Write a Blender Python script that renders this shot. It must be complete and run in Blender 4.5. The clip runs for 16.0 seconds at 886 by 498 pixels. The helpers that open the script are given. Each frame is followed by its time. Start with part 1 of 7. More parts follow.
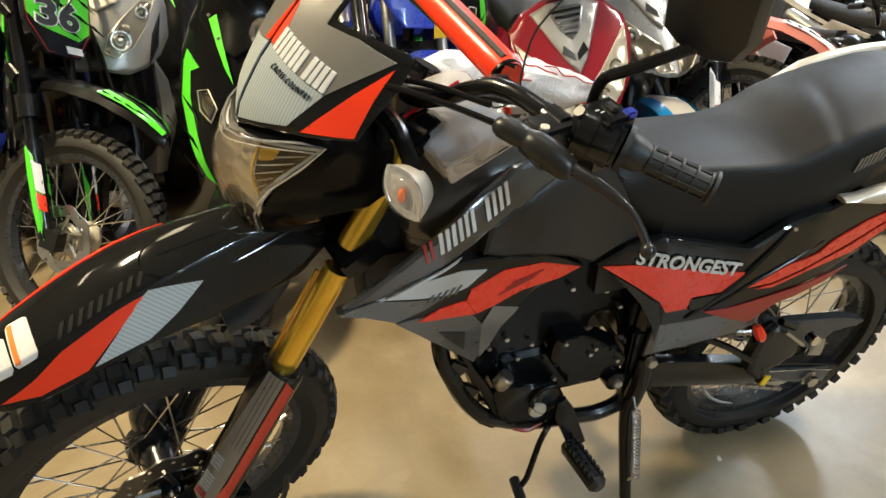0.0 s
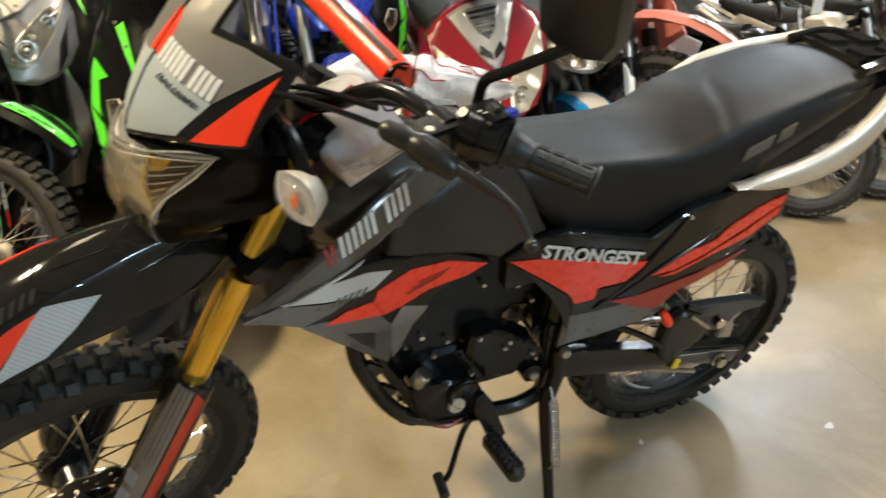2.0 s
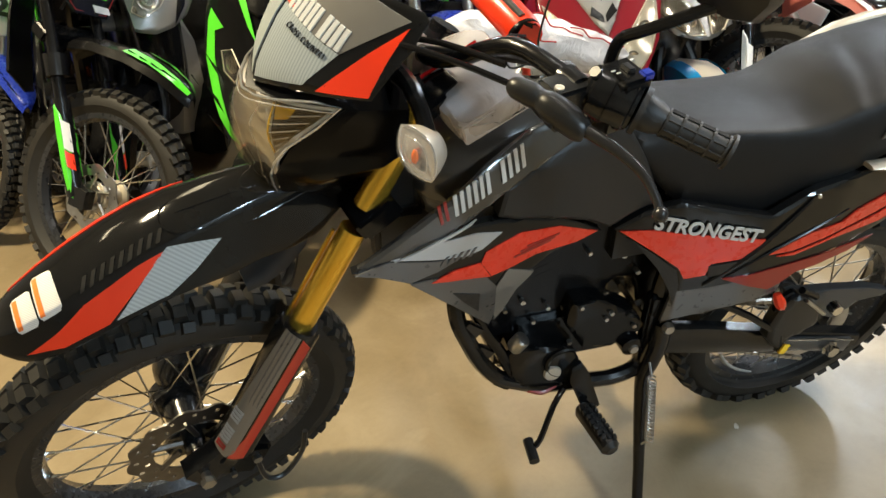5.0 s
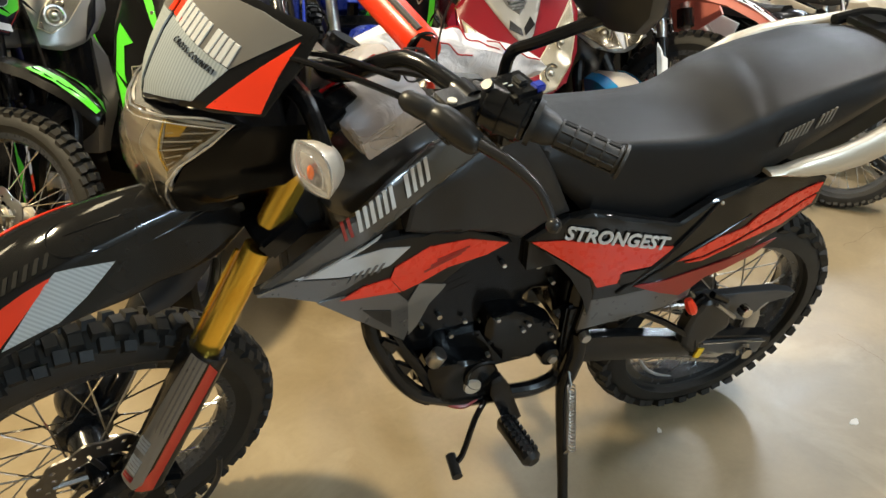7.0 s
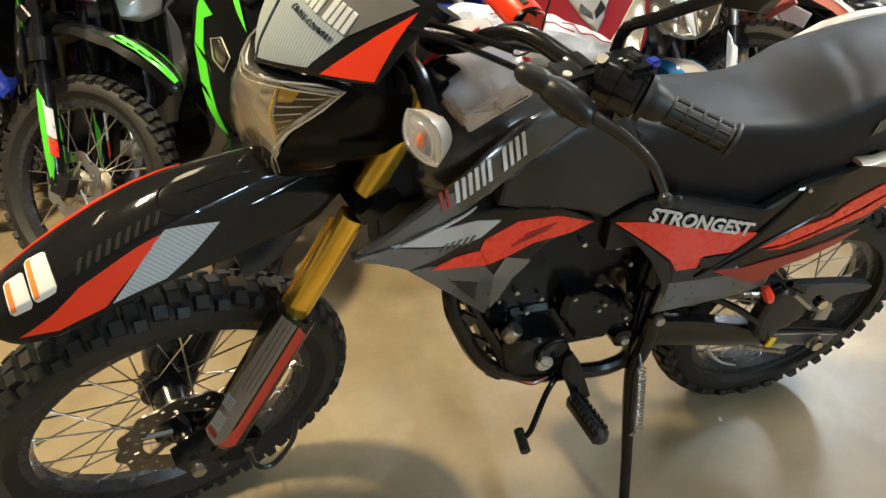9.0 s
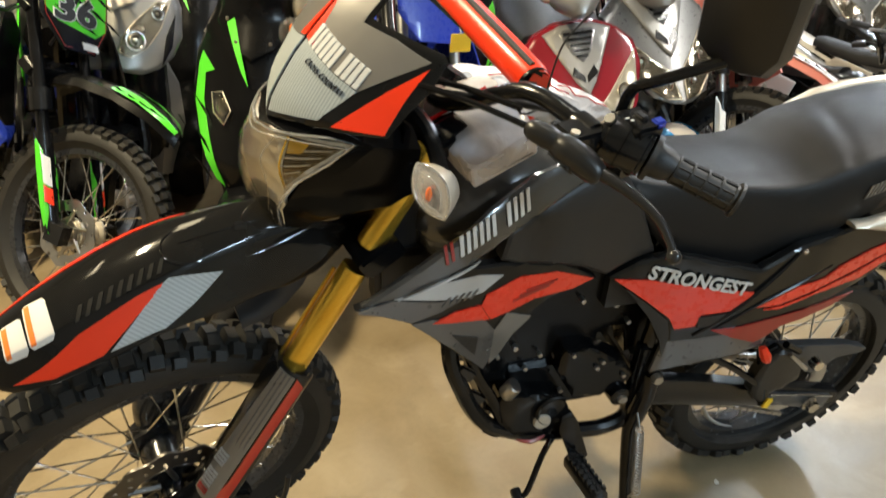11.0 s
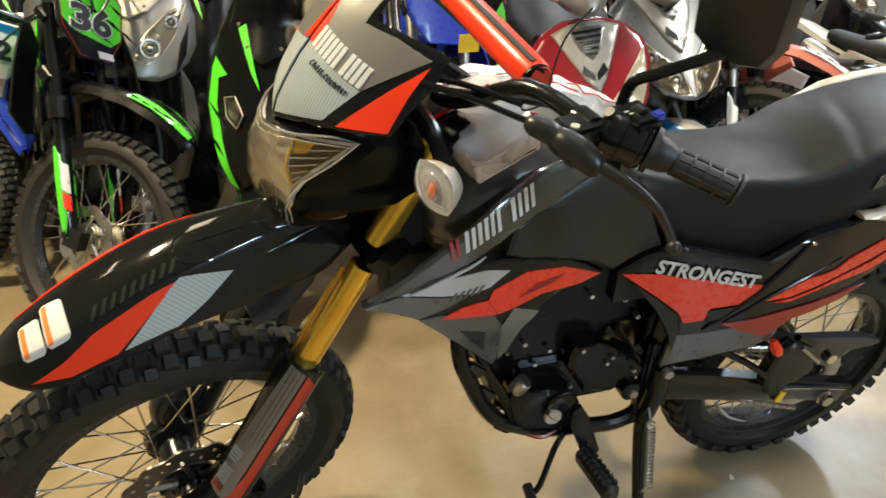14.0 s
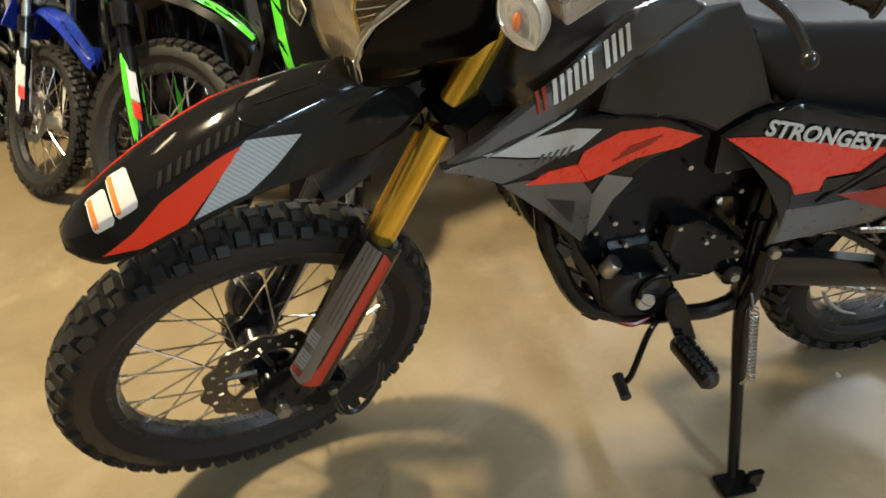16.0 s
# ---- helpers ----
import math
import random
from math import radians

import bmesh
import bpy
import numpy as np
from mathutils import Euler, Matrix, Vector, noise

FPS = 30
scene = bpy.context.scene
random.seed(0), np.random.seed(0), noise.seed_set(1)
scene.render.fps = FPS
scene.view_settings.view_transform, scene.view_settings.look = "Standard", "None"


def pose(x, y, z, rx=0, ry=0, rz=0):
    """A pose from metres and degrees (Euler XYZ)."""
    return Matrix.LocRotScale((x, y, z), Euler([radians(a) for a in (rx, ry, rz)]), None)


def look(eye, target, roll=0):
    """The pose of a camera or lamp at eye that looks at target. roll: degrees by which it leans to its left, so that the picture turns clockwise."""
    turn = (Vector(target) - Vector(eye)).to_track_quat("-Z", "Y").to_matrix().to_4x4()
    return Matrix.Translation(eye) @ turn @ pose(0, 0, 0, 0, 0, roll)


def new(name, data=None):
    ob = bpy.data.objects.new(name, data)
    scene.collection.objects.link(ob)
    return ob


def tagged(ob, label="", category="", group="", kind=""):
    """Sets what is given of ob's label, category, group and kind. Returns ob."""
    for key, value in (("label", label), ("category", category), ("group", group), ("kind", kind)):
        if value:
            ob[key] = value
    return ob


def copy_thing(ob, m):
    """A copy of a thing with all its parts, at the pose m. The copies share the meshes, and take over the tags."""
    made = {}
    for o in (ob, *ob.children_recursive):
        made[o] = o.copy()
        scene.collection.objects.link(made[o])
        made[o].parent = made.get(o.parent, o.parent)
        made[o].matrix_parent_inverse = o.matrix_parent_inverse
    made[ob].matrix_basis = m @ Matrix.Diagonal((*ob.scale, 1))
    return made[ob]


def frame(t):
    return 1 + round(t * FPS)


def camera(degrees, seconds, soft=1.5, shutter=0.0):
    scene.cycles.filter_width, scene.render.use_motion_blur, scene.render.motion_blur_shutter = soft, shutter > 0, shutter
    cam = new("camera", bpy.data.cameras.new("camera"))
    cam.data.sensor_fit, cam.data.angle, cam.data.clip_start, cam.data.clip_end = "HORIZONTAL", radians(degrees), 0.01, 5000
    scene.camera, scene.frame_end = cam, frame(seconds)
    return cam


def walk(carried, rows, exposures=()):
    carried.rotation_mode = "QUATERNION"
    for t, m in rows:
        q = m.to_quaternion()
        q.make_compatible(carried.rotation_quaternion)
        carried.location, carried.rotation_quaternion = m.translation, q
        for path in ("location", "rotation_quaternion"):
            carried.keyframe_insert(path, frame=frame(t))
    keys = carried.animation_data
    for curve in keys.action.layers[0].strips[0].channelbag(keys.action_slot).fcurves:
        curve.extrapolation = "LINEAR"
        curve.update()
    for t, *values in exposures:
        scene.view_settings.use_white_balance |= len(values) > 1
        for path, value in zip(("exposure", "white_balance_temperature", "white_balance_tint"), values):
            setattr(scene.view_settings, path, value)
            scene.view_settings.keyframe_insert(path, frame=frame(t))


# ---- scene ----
cam = camera(62.8, 16.0, shutter=0.5)
PATH = [
    (0, (-0.513, -1.152, 1.403), (0.001, 0.508, 0.414), -1.8),
    (0.5, (-0.515, -1.146, 1.401), (-0.022, 0.517, 0.406), -2.0),
    (1, (-0.518, -1.151, 1.401), (-0.024, 0.509, 0.401), -1.9),
    (1.5, (-0.507, -1.164, 1.402), (0.029, 0.482, 0.401), -1.7),
    (2, (-0.456, -1.186, 1.41), (0.198, 0.421, 0.416), -1.9),
    (2.5, (-0.411, -1.205, 1.412), (0.359, 0.358, 0.43), -1.5),
    (3, (-0.417, -1.212, 1.412), (0.304, 0.38, 0.44), -1.0),
    (3.5, (-0.475, -1.201, 1.41), (0.036, 0.468, 0.434), -2.1),
    (3.7, (-0.499, -1.195, 1.411), (-0.071, 0.49, 0.422), -2.7),
    (6, (-0.485, -1.153, 1.388), (-0.033, 0.458, 0.292), -1.8),
    (6.5, (-0.454, -1.157, 1.386), (0.092, 0.445, 0.32), -1.4),
    (7, (-0.442, -1.166, 1.393), (0.141, 0.438, 0.351), -1.1),
    (7.5, (-0.456, -1.17, 1.396), (0.117, 0.439, 0.355), -0.9),
    (8, (-0.466, -1.181, 1.399), (0.066, 0.433, 0.344), -0.9),
    (8.5, (-0.5, -1.17, 1.395), (-0.004, 0.445, 0.325), -0.9),
    (8.7, (-0.517, -1.165, 1.391), (-0.03, 0.451, 0.316), -0.6),
    (10.8, (-0.56, -1.16, 1.377), (-0.016, 0.494, 0.392), 1.4),
    (11, (-0.56, -1.159, 1.382), (-0.013, 0.522, 0.444), 1.3),
    (11.5, (-0.557, -1.154, 1.379), (-0.005, 0.557, 0.502), 1.0),
    (12, (-0.55, -1.156, 1.376), (0.034, 0.54, 0.49), 0.7),
    (12.5, (-0.497, -1.163, 1.379), (0.192, 0.483, 0.477), 0.3),
    (13, (-0.481, -1.174, 1.379), (0.258, 0.45, 0.475), 0.5),
    (13.5, (-0.52, -1.178, 1.379), (0.104, 0.49, 0.468), 0.3),
    (14, (-0.548, -1.18, 1.38), (-0.047, 0.517, 0.449), -0.3),
    (14.5, (-0.553, -1.175, 1.375), (-0.129, 0.515, 0.394), -0.5),
    (15, (-0.562, -1.167, 1.343), (-0.181, 0.488, 0.285), -0.2),
    (15.5, (-0.567, -1.156, 1.3), (-0.221, 0.445, 0.153), -0.1),
    (16, (-0.564, -1.147, 1.244), (-0.274, 0.513, 0.166), -5.0),
]
walk(cam, [(t, look(e, g, r)) for t, e, g, r in PATH], exposures=[(0.0, 0.29), (16.0, 0.29)])

# ---------------------------------------------------------------- light
world = bpy.data.worlds.new("hall_air")
scene.world = world
world.use_nodes = True
world.node_tree.nodes["Background"].inputs[0].default_value = (0.9, 0.85, 0.75, 1)
world.node_tree.nodes["Background"].inputs[1].default_value = 0.012


def area_lamp(name, place, size_x, size_y, watts, colour):
    d = bpy.data.lights.new(name, "AREA")
    d.shape, d.size, d.size_y, d.energy, d.color = "RECTANGLE", size_x, size_y, watts, colour
    ob = new(name, d)
    ob.matrix_world = pose(*place)
    return ob


WARM, COOL = (1.0, 0.84, 0.54), (0.80, 0.90, 1.0)
NEUTRAL = (1.0, 0.97, 0.88)
FILL = (0.62, 0.83, 1.0)
# None is in view: the first follows the shadows, the rest are added fill.
LAMPS = [(-2.2, 0.8, 262, WARM, 0.22, 0.55), (0.45, -0.25, 12, NEUTRAL, 0.06, 1.5), (-1.5, 2.3, 21, WARM, 0.4, 1.5), (2.0, -5.2, 250, FILL, 0.3, 1.5), (3.3, 0.0, 150, (1.0, 0.97, 0.92), 0.3, 1.5), (-3.6, 2.2, 14, WARM, 0.14, 1.5), (1.6, 3.6, 55, NEUTRAL, 0.14, 1.5),
         (5.2, 3.6, 165, COOL, 0.14, 1.5), (0.2, 7.6, 80, COOL, 0.14, 1.5), (4.4, 7.6, 140, COOL, 0.14, 1.5), (8.6, 5.6, 150, COOL, 0.14, 1.5)]
for lx, ly, lw, lc, wide, tall in LAMPS:
    area_lamp("unseen_lamp", (lx, ly, 4.1), wide, tall, lw, lc)


# ---------------------------------------------------------------- materials
def material(name, colour, rough=0.5, metal=0.0, coat=0.0, vary=0.15, scale=18.0, grain=0.0, grain_scale=400.0, rough_vary=0.05, spec=0.5):
    m = bpy.data.materials.new(name)
    m.use_nodes = True
    n, l = m.node_tree.nodes, m.node_tree.links
    b = n["Principled BSDF"]
    co = n.new("ShaderNodeTexCoord")
    big = n.new("ShaderNodeTexNoise")
    big.inputs["Scale"].default_value, big.inputs["Detail"].default_value = scale, 6
    l.new(co.outputs["Object"], big.inputs["Vector"])
    mix = n.new("ShaderNodeMix")
    mix.data_type = "RGBA"
    mix.inputs["A"].default_value = (*[c * (1 - vary) for c in colour], 1)
    mix.inputs["B"].default_value = (*[min(1, c * (1 + vary)) for c in colour], 1)
    l.new(big.outputs["Fac"], mix.inputs["Factor"])
    l.new(mix.outputs["Result"], b.inputs["Base Color"])
    fine = n.new("ShaderNodeTexNoise")
    fine.inputs["Scale"].default_value, fine.inputs["Detail"].default_value = scale * 4, 4
    l.new(co.outputs["Object"], fine.inputs["Vector"])
    r = n.new("ShaderNodeMapRange")
    r.inputs["To Min"].default_value, r.inputs["To Max"].default_value = max(0.02, rough - rough_vary), min(1, rough + rough_vary)
    l.new(fine.outputs["Fac"], r.inputs["Value"])
    l.new(r.outputs["Result"], b.inputs["Roughness"])
    b.inputs["Metallic"].default_value = metal
    b.inputs["Coat Weight"].default_value = coat
    b.inputs["Coat Roughness"].default_value = 0.06
    b.inputs["Specular IOR Level"].default_value = spec
    if grain:
        g = n.new("ShaderNodeTexNoise")
        g.inputs["Scale"].default_value = grain_scale
        l.new(co.outputs["Object"], g.inputs["Vector"])
        bump = n.new("ShaderNodeBump")
        bump.inputs["Strength"].default_value, bump.inputs["Distance"].default_value = grain, 0.001
        l.new(g.outputs["Fac"], bump.inputs["Height"])
        l.new(bump.outputs["Normal"], b.inputs["Normal"])
    return m


def stripe_material(name, a, b_, scale, rough=0.35, axis="X", metal=0.0, wave=1.2):
    """Fine printed lines in two colours."""
    m = material(name, a, rough, metal)
    n, l = m.node_tree.nodes, m.node_tree.links
    w = n.new("ShaderNodeTexWave")
    w.bands_direction = axis
    w.inputs["Scale"].default_value, w.inputs["Distortion"].default_value, w.inputs["Detail Scale"].default_value = scale, wave, 0.3
    co = n.new("ShaderNodeTexCoord")
    l.new(co.outputs["Object"], w.inputs["Vector"])
    mix = n.new("ShaderNodeMix")
    mix.data_type = "RGBA"
    mix.inputs["A"].default_value, mix.inputs["B"].default_value = (*a, 1), (*b_, 1)
    l.new(w.outputs["Fac"], mix.inputs["Factor"])
    l.new(mix.outputs["Result"], n["Principled BSDF"].inputs["Base Color"])
    return m


def glass_material(name, tint=(1, 1, 1), rough=0.03, see=0.95):
    m = bpy.data.materials.new(name)
    m.use_nodes = True
    n, l = m.node_tree.nodes, m.node_tree.links
    n.clear()
    out, mx = n.new("ShaderNodeOutputMaterial"), n.new("ShaderNodeMixShader")
    tr, gl, lw, fr = n.new("ShaderNodeBsdfTransparent"), n.new("ShaderNodeBsdfGlossy"), n.new("ShaderNodeLayerWeight"), n.new("ShaderNodeMath")
    tr.inputs["Color"].default_value = (*[c * see for c in tint], 1)
    gl.inputs["Roughness"].default_value = rough
    lw.inputs["Blend"].default_value = 0.5
    fr.operation = "MULTIPLY_ADD"
    fr.inputs[1].default_value, fr.inputs[2].default_value = 0.28, 0.03
    l.new(lw.outputs["Facing"], fr.inputs[0])
    l.new(fr.outputs[0], mx.inputs[0])
    l.new(tr.outputs[0], mx.inputs[1])
    l.new(gl.outputs[0], mx.inputs[2])
    l.new(mx.outputs[0], out.inputs[0])
    return m


def film_material(name, colour, alpha=0.55):
    """Thin clear packing film: partly see-through, glossy and creased."""
    m = material(name, colour, 0.22, 0, 0, 0.06, 9, 0.0)
    n, l = m.node_tree.nodes, m.node_tree.links
    b = n["Principled BSDF"]
    b.inputs["Alpha"].default_value = alpha
    v = n.new("ShaderNodeTexNoise")
    v.inputs["Scale"].default_value, v.inputs["Detail"].default_value, v.inputs["Distortion"].default_value = 14, 5, 2.0
    co = n.new("ShaderNodeTexCoord")
    l.new(co.outputs["Object"], v.inputs["Vector"])
    bump = n.new("ShaderNodeBump")
    bump.inputs["Strength"].default_value, bump.inputs["Distance"].default_value = 0.5, 0.02
    l.new(v.outputs["Fac"], bump.inputs["Height"])
    l.new(bump.outputs["Normal"], b.inputs["Normal"])
    return m


def concrete_material():
    m = bpy.data.materials.new("sealed_concrete")
    m.use_nodes = True
    n, l = m.node_tree.nodes, m.node_tree.links
    b = n["Principled BSDF"]
    co = n.new("ShaderNodeTexCoord")

    def noise_at(scale, detail, rough=0.6, dist=0.0):
        t = n.new("ShaderNodeTexNoise")
        for key, v in (("Scale", scale), ("Detail", detail), ("Roughness", rough), ("Distortion", dist)):
            t.inputs[key].default_value = v
        l.new(co.outputs["Object"], t.inputs["Vector"])
        return t
    big, mid, fine = noise_at(0.9, 5), noise_at(5.0, 8, 0.65, 0.6), noise_at(60, 6)
    ramp = n.new("ShaderNodeValToRGB")
    e = ramp.color_ramp.elements
    e[0].position, e[0].color = 0.3, (0.170, 0.127, 0.070, 1)
    e[1].position, e[1].color = 0.72, (0.312, 0.243, 0.146, 1)
    mid_up = n.new("ShaderNodeMix")
    mid_up.data_type = "FLOAT"
    mid_up.inputs["Factor"].default_value = 0.5
    l.new(big.outputs["Fac"], mid_up.inputs["A"])
    l.new(mid.outputs["Fac"], mid_up.inputs["B"])
    l.new(mid_up.outputs["Result"], ramp.inputs["Fac"])
    speck = n.new("ShaderNodeMix")
    speck.data_type, speck.blend_type = "RGBA", "MULTIPLY"
    speck.inputs["Factor"].default_value = 0.08
    sr = n.new("ShaderNodeValToRGB")
    sr.color_ramp.elements[0].position, sr.color_ramp.elements[0].color = 0.35, (0.55, 0.52, 0.48, 1)
    sr.color_ramp.elements[1].position = 0.55
    l.new(fine.outputs["Fac"], sr.inputs["Fac"])
    l.new(ramp.outputs["Color"], speck.inputs["A"])
    l.new(sr.outputs["Color"], speck.inputs["B"])
    scuff = noise_at(1.7, 9, 0.62, 1.4)
    cr = n.new("ShaderNodeValToRGB")
    cr.color_ramp.elements[0].position, cr.color_ramp.elements[0].color = 0.54, (0, 0, 0, 1)
    cr.color_ramp.elements[1].position, cr.color_ramp.elements[1].color = 0.68, (0.42, 0.42, 0.42, 1)
    l.new(scuff.outputs["Fac"], cr.inputs["Fac"])
    worn = n.new("ShaderNodeMix")
    worn.data_type = "RGBA"
    worn.inputs["B"].default_value = (0.40, 0.325, 0.215, 1)
    l.new(cr.outputs["Color"], worn.inputs["Factor"])
    l.new(speck.outputs["Result"], worn.inputs["A"])
    l.new(worn.outputs["Result"], b.inputs["Base Color"])
    rr = n.new("ShaderNodeMapRange")
    rr.inputs["To Min"].default_value, rr.inputs["To Max"].default_value = 0.24, 0.46
    l.new(mid.outputs["Fac"], rr.inputs["Value"])
    l.new(rr.outputs["Result"], b.inputs["Roughness"])
    bump = n.new("ShaderNodeBump")
    bump.inputs["Strength"].default_value, bump.inputs["Distance"].default_value = 0.12, 0.002
    l.new(fine.outputs["Fac"], bump.inputs["Height"])
    l.new(bump.outputs["Normal"], b.inputs["Normal"])
    return m


